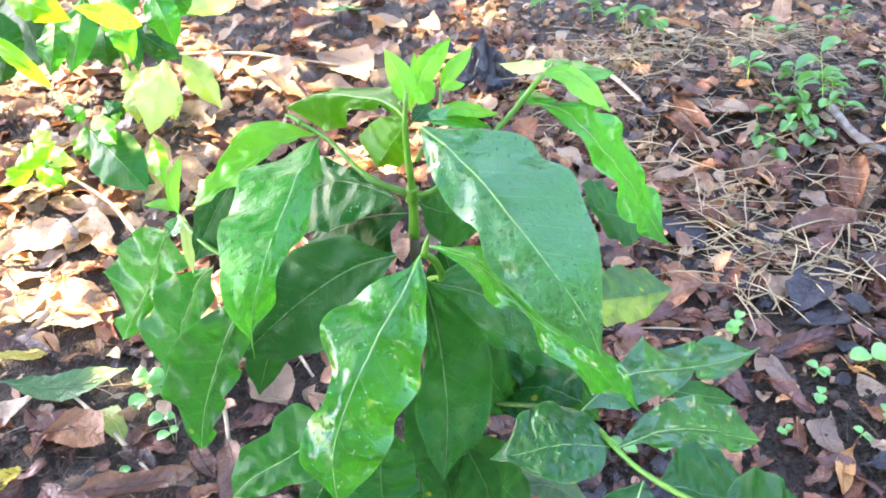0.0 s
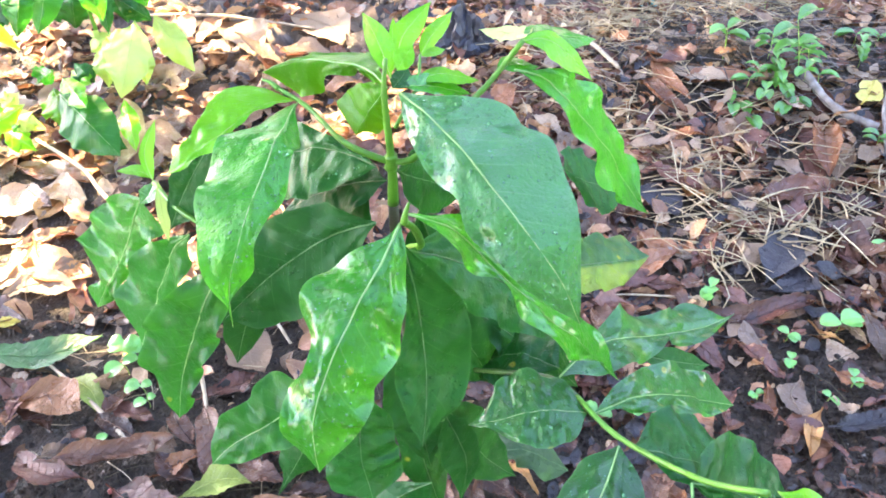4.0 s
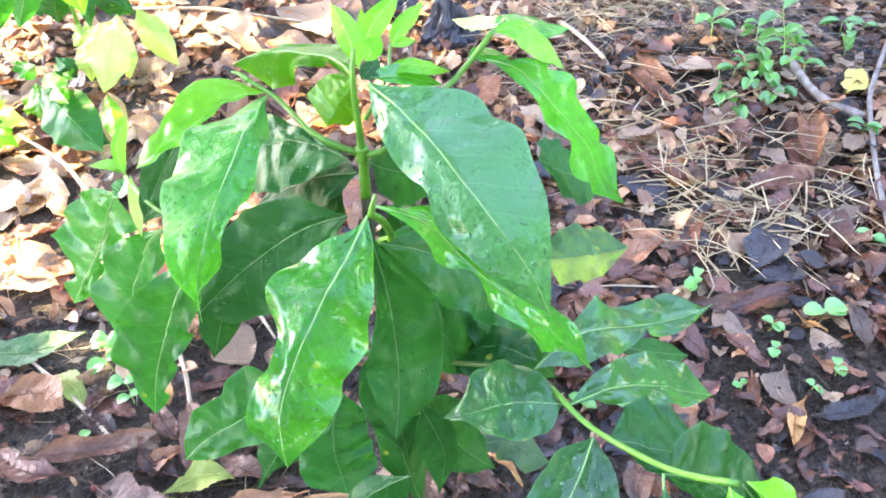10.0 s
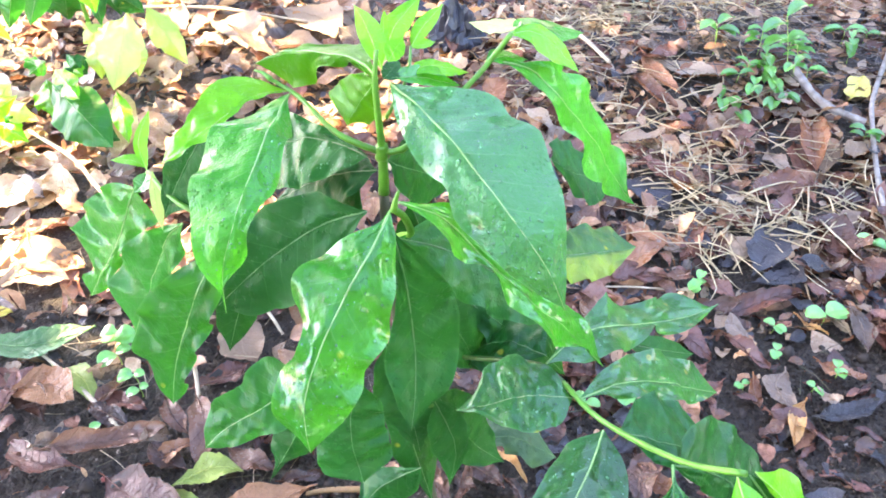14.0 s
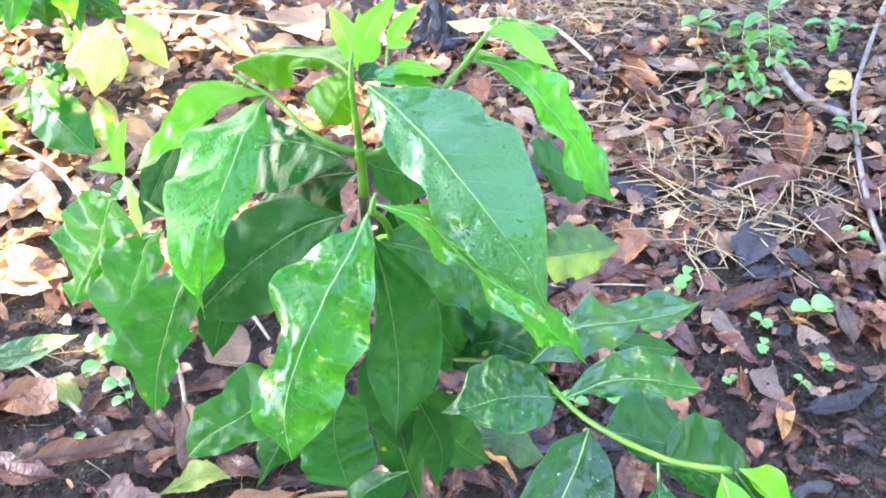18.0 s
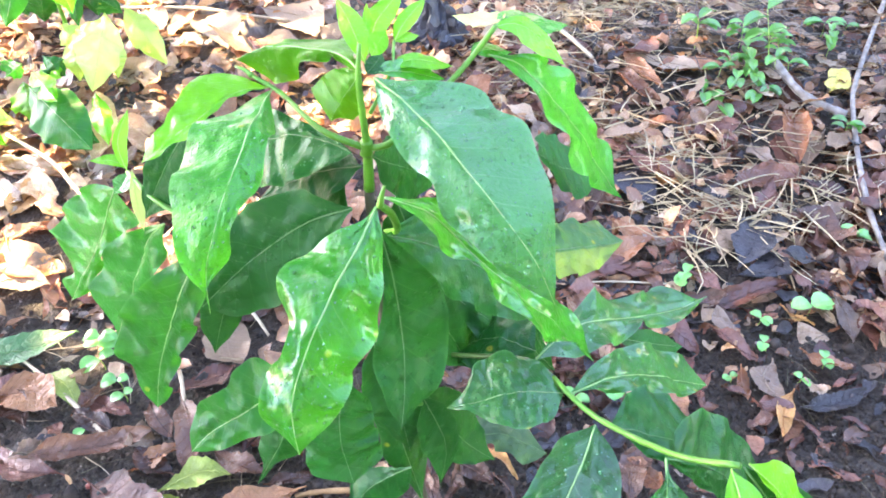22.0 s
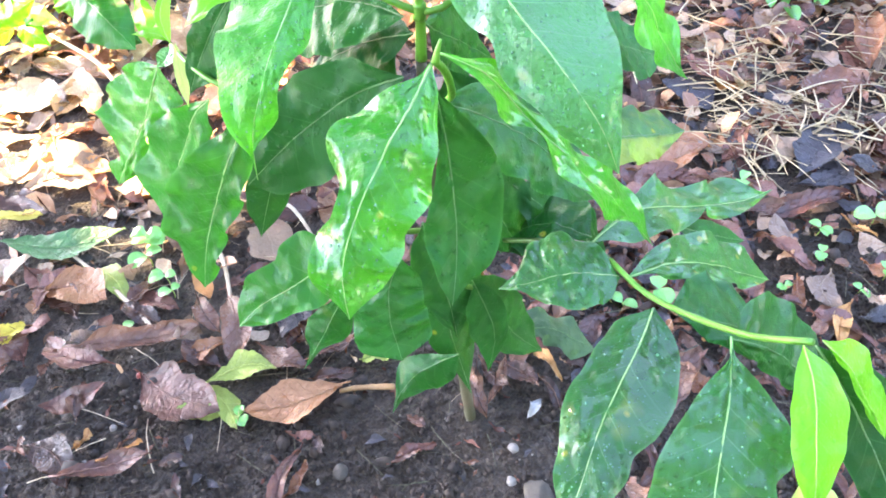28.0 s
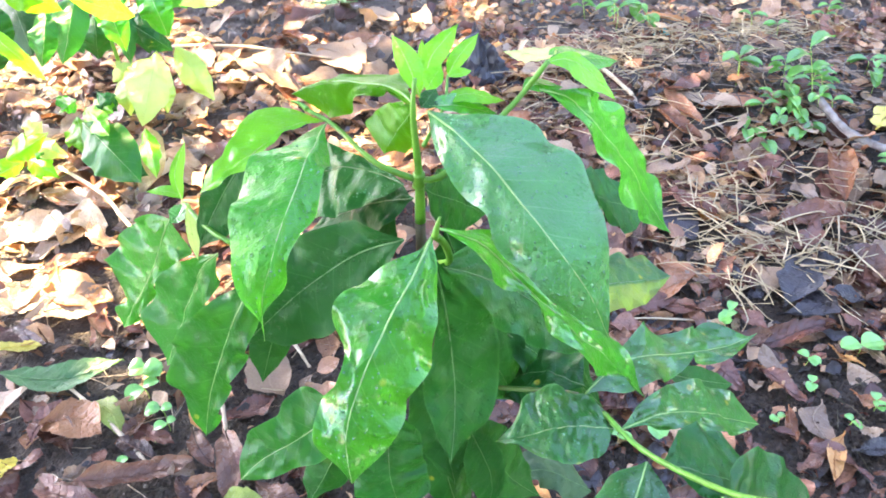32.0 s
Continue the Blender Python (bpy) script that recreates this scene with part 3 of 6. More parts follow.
# Darkened green stands for the shade of the leaves above it.
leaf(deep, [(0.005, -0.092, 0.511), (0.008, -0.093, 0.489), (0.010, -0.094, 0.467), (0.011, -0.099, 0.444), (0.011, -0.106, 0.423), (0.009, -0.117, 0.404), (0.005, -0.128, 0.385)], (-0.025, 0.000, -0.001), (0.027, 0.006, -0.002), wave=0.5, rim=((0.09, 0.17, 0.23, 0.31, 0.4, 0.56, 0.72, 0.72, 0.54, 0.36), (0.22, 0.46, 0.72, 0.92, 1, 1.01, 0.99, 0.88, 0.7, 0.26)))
leaf(mature, [(-0.058, -0.099, 0.407), (-0.069, -0.100, 0.398), (-0.080, -0.101, 0.390), (-0.092, -0.103, 0.383), (-0.105, -0.103, 0.375), (-0.117, -0.104, 0.367), (-0.129, -0.106, 0.355)], (-0.012, 0.018, 0.016), (0.009, -0.013, -0.012), wave=0.6, rim=((0.76, 0.94, 0.95, 0.91, 0.74, 0.71, 0.73, 0.72, 0.55, 0.32), (0.3, 0.6, 0.91, 0.95, 0.81, 0.73, 0.71, 0.66, 0.55, 0.34)))
leaf(young, [(-0.061, 0.054, 0.518), (-0.076, 0.046, 0.522), (-0.089, 0.033, 0.523), (-0.100, 0.021, 0.520), (-0.112, 0.011, 0.517), (-0.125, 0.006, 0.510), (-0.139, 0.006, 0.500)], (0.015, -0.019, -0.002), (-0.013, 0.016, 0.002), wave=0.3, rim=((0.11, 0.18, 0.15, 0.16, 0.18, 0.32, 0.46, 0.23, 0.21, 0.13), (0.71, 1.27, 1.55, 1.46, 1.3, 1.13, 0.93, 0.75, 0.57, 0.42)))
leaf(olive, [(0.002, 0.002, 0.550), (-0.007, 0.017, 0.553), (-0.020, 0.034, 0.551), (-0.035, 0.048, 0.547), (-0.050, 0.060, 0.544), (-0.067, 0.072, 0.537), (-0.083, 0.081, 0.526)], (0.011, -0.006, -0.034), (0.021, 0.026, -0.009), wave=1.0, rim=((0.16, 0.19, 0.1, 0.2, 0.33, 0.43, 0.61, 0.78, 0.77, 0.43), (0.15, 0.32, 0.54, 0.79, 1.04, 1.17, 0.5, 0.64, 0.9, 1.38)))
leaf(olive, [(0.002, 0.004, 0.549), (-0.002, 0.008, 0.543), (-0.006, 0.011, 0.536), (-0.010, 0.014, 0.530), (-0.014, 0.016, 0.523), (-0.018, 0.017, 0.517), (-0.021, 0.018, 0.510)], (-0.012, 0.016, 0.001), (0.009, -0.001, -0.008), wave=0.6, rim=((0.19, 0.4, 0.62, 0.73, 0.81, 0.96, 1.08, 1.18, 1.21, 1.18), (0.25, 0.42, 0.57, 0.73, 0.91, 1.02, 1.1, 1.11, 1.03, 0.31)))
leaf(deep, [(-0.010, 0.001, 0.497), (-0.022, 0.013, 0.497), (-0.035, 0.024, 0.496), (-0.050, 0.035, 0.493), (-0.065, 0.044, 0.486), (-0.081, 0.052, 0.478), (-0.097, 0.058, 0.470)], (-0.010, -0.021, -0.022), (0.009, 0.016, 0.011), wave=0.5, drops=160, rim=((0.4, 0.6, 0.77, 0.94, 1.03, 1.07, 1.07, 1.02, 0.88, 0.61), (0.11, 0.21, 0.29, 0.38, 0.49, 0.69, 0.95, 1.17, 1.29, 1.21)))
leaf(dewy, [(-0.204, 0.104, 0.415), (-0.215, 0.104, 0.399), (-0.224, 0.103, 0.381), (-0.235, 0.102, 0.363), (-0.247, 0.101, 0.345), (-0.262, 0.102, 0.326), (-0.275, 0.102, 0.305)], (-0.031, 0.029, 0.015), (0.029, -0.021, -0.015), wave=1.4, rim=((0.42, 0.67, 0.82, 0.91, 0.96, 0.98, 0.99, 0.97, 0.26, 0.34), (0.73, 0.68, 0.57, 0.44, 0.32, 0.28, 0.27, 0.32, 0.31, 0.2)))
leaf(mature, [(-0.153, 0.043, 0.423), (-0.171, 0.052, 0.405), (-0.184, 0.058, 0.383), (-0.196, 0.062, 0.360), (-0.208, 0.063, 0.338), (-0.219, 0.061, 0.318), (-0.229, 0.058, 0.297)], (-0.021, 0.018, 0.010), (0.029, -0.034, -0.014), wave=1.2, rim=((0.13, 0.31, 0.6, 0.85, 1.01, 1.14, 1.23, 1.23, 1.22, 0.5), (0.27, 0.41, 0.46, 0.48, 0.5, 0.5, 0.49, 0.46, 0.4, 0.25)))
leaf(mature, [(-0.109, -0.025, 0.458), (-0.119, -0.032, 0.442), (-0.130, -0.035, 0.424), (-0.142, -0.035, 0.400), (-0.154, -0.035, 0.375), (-0.165, -0.036, 0.347), (-0.174, -0.036, 0.316)], (-0.027, 0.013, 0.011), (0.026, -0.015, -0.010), wave=1.1, rim=((0.22, 0.47, 0.71, 0.89, 1.05, 1.08, 1.07, 1.01, 0.75, 0.38), (0.3, 0.45, 0.52, 0.55, 0.53, 0.45, 0.42, 0.39, 0.34, 0.25)))
# Overshadowed inner leaves, their shade painted by the low albedo.
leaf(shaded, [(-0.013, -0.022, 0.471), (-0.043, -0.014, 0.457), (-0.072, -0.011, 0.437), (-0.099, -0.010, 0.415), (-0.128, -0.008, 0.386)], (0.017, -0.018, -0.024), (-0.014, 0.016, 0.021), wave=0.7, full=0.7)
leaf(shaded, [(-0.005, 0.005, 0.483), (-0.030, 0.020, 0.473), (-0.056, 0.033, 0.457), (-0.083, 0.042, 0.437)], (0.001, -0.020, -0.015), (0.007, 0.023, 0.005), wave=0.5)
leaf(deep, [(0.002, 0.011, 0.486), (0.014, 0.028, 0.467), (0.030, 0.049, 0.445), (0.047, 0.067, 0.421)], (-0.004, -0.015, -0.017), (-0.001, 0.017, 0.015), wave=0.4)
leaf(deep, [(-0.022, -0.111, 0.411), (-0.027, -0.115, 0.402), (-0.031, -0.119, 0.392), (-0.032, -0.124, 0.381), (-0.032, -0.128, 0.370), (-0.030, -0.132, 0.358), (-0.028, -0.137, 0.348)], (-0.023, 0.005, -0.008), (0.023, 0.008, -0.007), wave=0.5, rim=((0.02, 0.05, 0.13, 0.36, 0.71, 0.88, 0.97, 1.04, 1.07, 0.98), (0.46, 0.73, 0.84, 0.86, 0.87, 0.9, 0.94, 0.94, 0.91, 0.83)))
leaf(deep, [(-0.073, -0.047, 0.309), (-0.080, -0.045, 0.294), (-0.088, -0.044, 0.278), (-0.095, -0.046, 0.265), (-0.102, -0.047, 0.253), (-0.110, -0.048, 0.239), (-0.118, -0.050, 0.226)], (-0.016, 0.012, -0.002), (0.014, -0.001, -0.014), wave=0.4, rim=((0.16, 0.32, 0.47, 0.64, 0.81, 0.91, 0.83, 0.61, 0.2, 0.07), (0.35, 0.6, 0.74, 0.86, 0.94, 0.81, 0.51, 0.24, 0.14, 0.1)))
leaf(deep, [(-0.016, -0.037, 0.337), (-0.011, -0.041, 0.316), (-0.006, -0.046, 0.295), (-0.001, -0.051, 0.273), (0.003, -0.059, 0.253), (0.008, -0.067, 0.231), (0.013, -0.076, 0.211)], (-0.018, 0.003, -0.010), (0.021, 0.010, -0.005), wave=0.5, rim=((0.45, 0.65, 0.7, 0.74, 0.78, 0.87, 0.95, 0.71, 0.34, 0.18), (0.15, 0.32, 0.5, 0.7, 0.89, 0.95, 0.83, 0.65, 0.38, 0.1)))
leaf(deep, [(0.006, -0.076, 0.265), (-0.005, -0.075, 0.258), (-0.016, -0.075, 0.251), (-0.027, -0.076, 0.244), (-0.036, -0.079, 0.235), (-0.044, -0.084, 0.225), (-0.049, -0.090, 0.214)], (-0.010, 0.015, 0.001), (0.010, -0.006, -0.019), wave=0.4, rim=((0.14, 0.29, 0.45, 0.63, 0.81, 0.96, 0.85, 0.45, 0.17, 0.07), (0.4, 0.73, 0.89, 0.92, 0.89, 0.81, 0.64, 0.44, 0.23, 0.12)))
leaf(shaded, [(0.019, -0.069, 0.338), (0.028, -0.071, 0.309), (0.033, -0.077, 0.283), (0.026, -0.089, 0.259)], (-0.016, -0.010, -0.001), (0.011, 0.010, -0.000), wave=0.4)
leaf(underside, [(0.026, -0.036, 0.220), (0.041, -0.029, 0.218), (0.058, -0.022, 0.216), (0.075, -0.016, 0.212), (0.092, -0.015, 0.203), (0.108, -0.018, 0.192), (0.123, -0.021, 0.179)], (-0.004, -0.034, -0.014), (-0.007, 0.039, -0.010), wave=1.2, rim=((0.32, 0.29, 0.26, 0.29, 0.32, 0.34, 0.45, 0.58, 0.47, 0.3), (0.25, 0.47, 0.54, 0.54, 0.54, 0.59, 0.66, 0.73, 0.79, 0.85)))
leaf(rusted, [(0.108, -0.104, 0.371), (0.095, -0.104, 0.376), (0.082, -0.105, 0.379), (0.070, -0.105, 0.379), (0.058, -0.105, 0.375), (0.046, -0.104, 0.371), (0.034, -0.101, 0.365)], (0.001, -0.024, -0.007), (-0.001, 0.027, 0.004), wave=0.5, drops=150, rim=((0.63, 0.81, 0.9, 0.95, 0.94, 0.87, 0.66, 0.39, 0.19, 0.1), (0.44, 0.83, 0.9, 0.98, 1.1, 1.1, 1.03, 0.84, 0.47, 0.19)))
leaf(rusted, [(0.113, -0.103, 0.368), (0.129, -0.095, 0.365), (0.147, -0.084, 0.357), (0.168, -0.074, 0.344), (0.190, -0.064, 0.327), (0.213, -0.055, 0.306), (0.238, -0.046, 0.286)], (-0.002, 0.026, 0.008), (0.002, -0.018, -0.005), wave=1.0, drops=160, rim=((0.25, 0.43, 0.58, 0.73, 0.84, 0.9, 0.93, 0.89, 0.78, 0.64), (0.17, 0.45, 0.62, 0.63, 0.65, 0.77, 0.78, 0.71, 0.53, 0.3)))
leaf(rusted, [(0.122, -0.130, 0.371), (0.109, -0.153, 0.368), (0.094, -0.175, 0.366), (0.081, -0.195, 0.363), (0.071, -0.213, 0.357), (0.062, -0.229, 0.346), (0.053, -0.242, 0.329)], (-0.023, 0.014, -0.006), (0.027, -0.015, -0.002), wave=0.5, drops=260, rim=((0.63, 0.78, 0.83, 0.84, 0.92, 0.88, 0.74, 0.64, 0.53, 0.3), (0.5, 0.76, 0.9, 0.99, 1, 0.92, 0.68, 0.7, 0.52, 0.18)))
leaf(rusted, [(0.144, -0.181, 0.408), (0.140, -0.200, 0.400), (0.134, -0.218, 0.393), (0.127, -0.235, 0.385), (0.122, -0.250, 0.375), (0.118, -0.262, 0.358), (0.115, -0.274, 0.338)], (-0.031, 0.011, 0.001), (0.032, -0.010, -0.004), wave=0.6, drops=160, rim=((0.04, 0.29, 0.48, 0.6, 0.74, 0.86, 0.9, 0.92, 0.84, 0.67), (0.08, 0.45, 0.78, 0.95, 0.98, 0.78, 0.83, 0.62, 0.41, 0.21)))
leaf(deep, [(0.130, -0.133, 0.373), (0.156, -0.134, 0.362), (0.184, -0.133, 0.345), (0.217, -0.127, 0.319)], (-0.001, -0.018, -0.005), (-0.006, 0.044, -0.002), wave=0.5, full=0.4)
leaf(deep, [(0.147, -0.176, 0.399), (0.175, -0.169, 0.377), (0.201, -0.168, 0.351), (0.234, -0.166, 0.318)], (-0.007, -0.009, -0.007), (0.008, 0.035, 0.010), wave=0.4)
leaf(shaded, [(0.177, -0.198, 0.419), (0.193, -0.210, 0.396), (0.209, -0.232, 0.367), (0.224, -0.261, 0.334)], (-0.014, -0.002, -0.006), (0.021, 0.008, 0.005), wave=0.4, full=0.8)
leaf(young, [(0.166, -0.204, 0.429), (0.166, -0.218, 0.425), (0.165, -0.230, 0.419), (0.163, -0.241, 0.412), (0.161, -0.252, 0.404), (0.160, -0.261, 0.394), (0.159, -0.270, 0.382)], (-0.012, 0.005, -0.004), (0.014, 0.001, -0.005), wave=0.4, rim=((0.34, 0.57, 0.71, 0.77, 0.79, 0.77, 0.72, 0.6, 0.39, 0.21), (0.62, 0.94, 1.14, 1.21, 1.15, 1.06, 0.91, 0.69, 0.38, 0.15)))
leaf(young, [(0.175, -0.203, 0.430), (0.182, -0.207, 0.424), (0.189, -0.210, 0.417), (0.194, -0.215, 0.409), (0.199, -0.220, 0.400), (0.204, -0.224, 0.392), (0.208, -0.230, 0.383)], (-0.006, -0.003, -0.002), (0.015, 0.016, -0.001), wave=0.4, rim=((0.15, 0.28, 0.41, 0.45, 0.42, 0.46, 0.5, 0.52, 0.45, 0.32), (0.21, 0.43, 0.63, 0.8, 0.72, 0.67, 0.67, 0.65, 0.61, 0.53)))
leaf(pale, [(0.164, -0.244, 0.378), (0.169, -0.250, 0.366), (0.177, -0.258, 0.351), (0.186, -0.267, 0.336)], (-0.010, -0.002, -0.004), (0.012, 0.004, 0.005), wave=0.4)
leaf(dewy, [(0.080, 0.030, 0.540), (0.101, 0.032, 0.531), (0.116, 0.030, 0.513), (0.134, 0.036, 0.489), (0.151, 0.043, 0.461), (0.166, 0.047, 0.431), (0.185, 0.050, 0.401)], (-0.007, -0.017, -0.010), (0.007, 0.023, 0.011), wave=0.9, rim=((0.29, 0.47, 0.6, 0.68, 0.77, 1.07, 1.28, 0.88, 0.69, 0.39), (0.17, 0.58, 0.9, 1.1, 1.02, 1.02, 0.69, 0.87, 1.03, 0.2)))
leaf(young, [(0.084, 0.036, 0.555), (0.100, 0.040, 0.554), (0.116, 0.039, 0.542), (0.130, 0.034, 0.526)], (-0.005, -0.012, -0.004), (0.003, 0.007, 0.002), wave=0.4)
leaf(fresh, [(0.086, 0.037, 0.556), (0.103, 0.057, 0.549), (0.123, 0.074, 0.538), (0.145, 0.090, 0.526)], (0.005, -0.010, -0.005), (-0.007, 0.011, 0.002), wave=0.4)
leaf(pale, [(0.087, 0.037, 0.557), (0.079, 0.068, 0.547), (0.064, 0.088, 0.541)], (-0.008, -0.005, -0.002), (0.012, 0.007, 0.000), wave=0.3)
leaf(fresh, [(0.069, 0.031, 0.541), (0.081, 0.037, 0.540), (0.098, 0.046, 0.532)], (0.001, -0.005, -0.003), (-0.005, 0.010, 0.001), wave=0.3)
leaf(shaded, [(0.120, 0.059, 0.443), (0.143, 0.072, 0.420), (0.159, 0.081, 0.408), (0.176, 0.091, 0.396)], (0.004, -0.024, -0.012), (-0.008, 0.031, 0.012), wave=0.4)
leaf(spotted, [(0.123, 0.043, 0.363), (0.136, 0.050, 0.355), (0.149, 0.058, 0.348), (0.163, 0.066, 0.341), (0.177, 0.073, 0.335), (0.191, 0.079, 0.329), (0.205, 0.086, 0.325)], (0.000, -0.027, -0.013), (-0.007, 0.033, 0.006), wave=0.7, rim=((0.73, 0.77, 0.79, 0.79, 0.78, 0.75, 0.68, 0.51, 0.31, 0.16), (0.2, 0.4, 0.57, 0.73, 0.84, 0.89, 0.87, 0.83, 0.77, 0.62)))
leaf(rusted, [(0.097, -0.072, 0.369), (0.116, -0.054, 0.368), (0.139, -0.038, 0.363), (0.167, -0.024, 0.348), (0.197, -0.007, 0.330), (0.229, 0.009, 0.316), (0.262, 0.030, 0.304)], (0.011, -0.024, -0.007), (-0.012, 0.025, 0.005), wave=1.3, drops=160, rim=((0.48, 0.8, 0.85, 0.72, 0.57, 0.24, 0.32, 0.49, 0.3, 0.14), (0.08, 0.22, 0.47, 0.84, 1.07, 0.79, 0.64, 0.84, 0.95, 0.09)))
leaf(shaded, [(0.163, -0.033, 0.339), (0.193, -0.025, 0.318), (0.231, -0.009, 0.290)], (-0.001, -0.011, -0.006), (0.000, 0.010, 0.005), wave=0.3)
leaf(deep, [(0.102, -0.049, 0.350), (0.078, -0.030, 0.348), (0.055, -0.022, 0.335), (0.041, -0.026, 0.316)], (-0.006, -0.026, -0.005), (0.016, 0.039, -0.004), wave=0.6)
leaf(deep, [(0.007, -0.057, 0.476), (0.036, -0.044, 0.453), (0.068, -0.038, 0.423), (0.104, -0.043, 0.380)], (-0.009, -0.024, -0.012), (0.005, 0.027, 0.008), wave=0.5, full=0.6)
# Fill leaves behind the front ones; their darkened green stands for inner shade.
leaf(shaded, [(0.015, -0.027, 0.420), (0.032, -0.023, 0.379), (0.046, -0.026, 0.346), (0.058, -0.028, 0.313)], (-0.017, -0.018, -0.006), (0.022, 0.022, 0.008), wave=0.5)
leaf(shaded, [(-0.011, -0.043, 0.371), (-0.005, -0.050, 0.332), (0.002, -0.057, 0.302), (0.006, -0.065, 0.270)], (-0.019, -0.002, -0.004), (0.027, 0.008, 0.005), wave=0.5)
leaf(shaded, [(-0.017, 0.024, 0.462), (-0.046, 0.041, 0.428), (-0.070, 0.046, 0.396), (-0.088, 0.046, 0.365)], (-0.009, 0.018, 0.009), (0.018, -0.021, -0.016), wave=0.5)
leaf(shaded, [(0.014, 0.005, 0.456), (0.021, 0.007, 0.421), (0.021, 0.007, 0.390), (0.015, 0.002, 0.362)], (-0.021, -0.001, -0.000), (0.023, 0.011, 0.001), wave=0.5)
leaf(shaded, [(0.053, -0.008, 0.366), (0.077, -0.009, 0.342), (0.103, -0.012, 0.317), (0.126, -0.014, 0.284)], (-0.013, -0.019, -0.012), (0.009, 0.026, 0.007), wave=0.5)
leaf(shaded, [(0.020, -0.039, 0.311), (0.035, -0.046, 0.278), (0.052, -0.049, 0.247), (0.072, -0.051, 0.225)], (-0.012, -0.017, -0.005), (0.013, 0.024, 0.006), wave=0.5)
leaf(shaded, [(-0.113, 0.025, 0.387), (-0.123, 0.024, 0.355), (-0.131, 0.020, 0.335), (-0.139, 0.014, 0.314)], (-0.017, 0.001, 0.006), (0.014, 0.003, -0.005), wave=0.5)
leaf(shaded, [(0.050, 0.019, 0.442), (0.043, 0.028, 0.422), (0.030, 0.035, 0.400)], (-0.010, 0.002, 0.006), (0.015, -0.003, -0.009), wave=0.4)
leaf(young, [(0.005, 0.003, 0.555), (0.001, 0.014, 0.567), (-0.004, 0.028, 0.575), (-0.009, 0.039, 0.580)], (-0.006, -0.001, -0.003), (0.008, 0.003, 0.000), wave=0.2)
leaf(young, [(0.007, 0.007, 0.558), (0.013, 0.022, 0.570), (0.021, 0.033, 0.575), (0.032, 0.045, 0.581)], (-0.007, 0.005, 0.001), (0.006, -0.003, -0.004), wave=0.2)
leaf(young, [(0.009, 0.002, 0.560), (0.013, 0.003, 0.566), (0.019, 0.008, 0.572)], (-0.005, 0.004, 0.003), (0.004, -0.003, -0.003), wave=0.2)
leaf(young, [(0.023, 0.038, 0.550), (0.031, 0.050, 0.557), (0.046, 0.068, 0.564)], (-0.005, 0.004, 0.001), (0.004, -0.002, -0.003), wave=0.2)
leaf(young, [(0.023, 0.038, 0.550), (0.030, 0.041, 0.550), (0.039, 0.046, 0.549)], (0.001, -0.003, -0.001), (-0.002, 0.005, 0.002), wave=0.2)
leaf(young, [(0.019, 0.023, 0.540), (0.034, 0.031, 0.541), (0.059, 0.038, 0.530)], (0.002, -0.009, -0.002), (-0.002, 0.007, 0.001), wave=0.4)
leaf(fresh, [(0.010, 0.009, 0.546), (0.028, 0.022, 0.538), (0.053, 0.031, 0.525)], (0.002, -0.007, -0.002), (-0.001, 0.008, 0.004), wave=0.4)
leaf(young, [(0.007, 0.018, 0.565), (0.008, 0.025, 0.573), (0.009, 0.031, 0.579)], (-0.002, 0.000, 0.000), (0.003, -0.000, -0.000), wave=0.1)
leaf(shaded, [(0.005, 0.004, 0.548), (0.011, 0.017, 0.548), (0.015, 0.029, 0.548)], (-0.005, 0.002, 0.002), (0.005, -0.002, -0.004), wave=0.2)
leaf(young, [(-0.179, 0.078, 0.447), (-0.185, 0.095, 0.462), (-0.178, 0.118, 0.476)], (-0.004, 0.000, 0.000), (0.006, 0.001, -0.002), wave=0.2)
leaf(pale, [(-0.173, 0.072, 0.452), (-0.171, 0.056, 0.437), (-0.167, 0.039, 0.421)], (-0.004, -0.000, -0.000), (0.005, 0.000, 0.000), wave=0.1)
leaf(young, [(-0.179, 0.080, 0.449), (-0.192, 0.089, 0.451), (-0.210, 0.094, 0.449)], (-0.002, -0.004, -0.001), (0.002, 0.006, 0.001), wave=0.2)
leaf(fresh, [(-0.179, 0.078, 0.447), (-0.183, 0.070, 0.441), (-0.189, 0.065, 0.438)], (-0.008, 0.006, 0.001), (0.007, -0.006, 0.001), wave=0.2)
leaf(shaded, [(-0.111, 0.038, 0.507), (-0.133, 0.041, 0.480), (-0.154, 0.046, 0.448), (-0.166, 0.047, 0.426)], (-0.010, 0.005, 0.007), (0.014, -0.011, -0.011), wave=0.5)

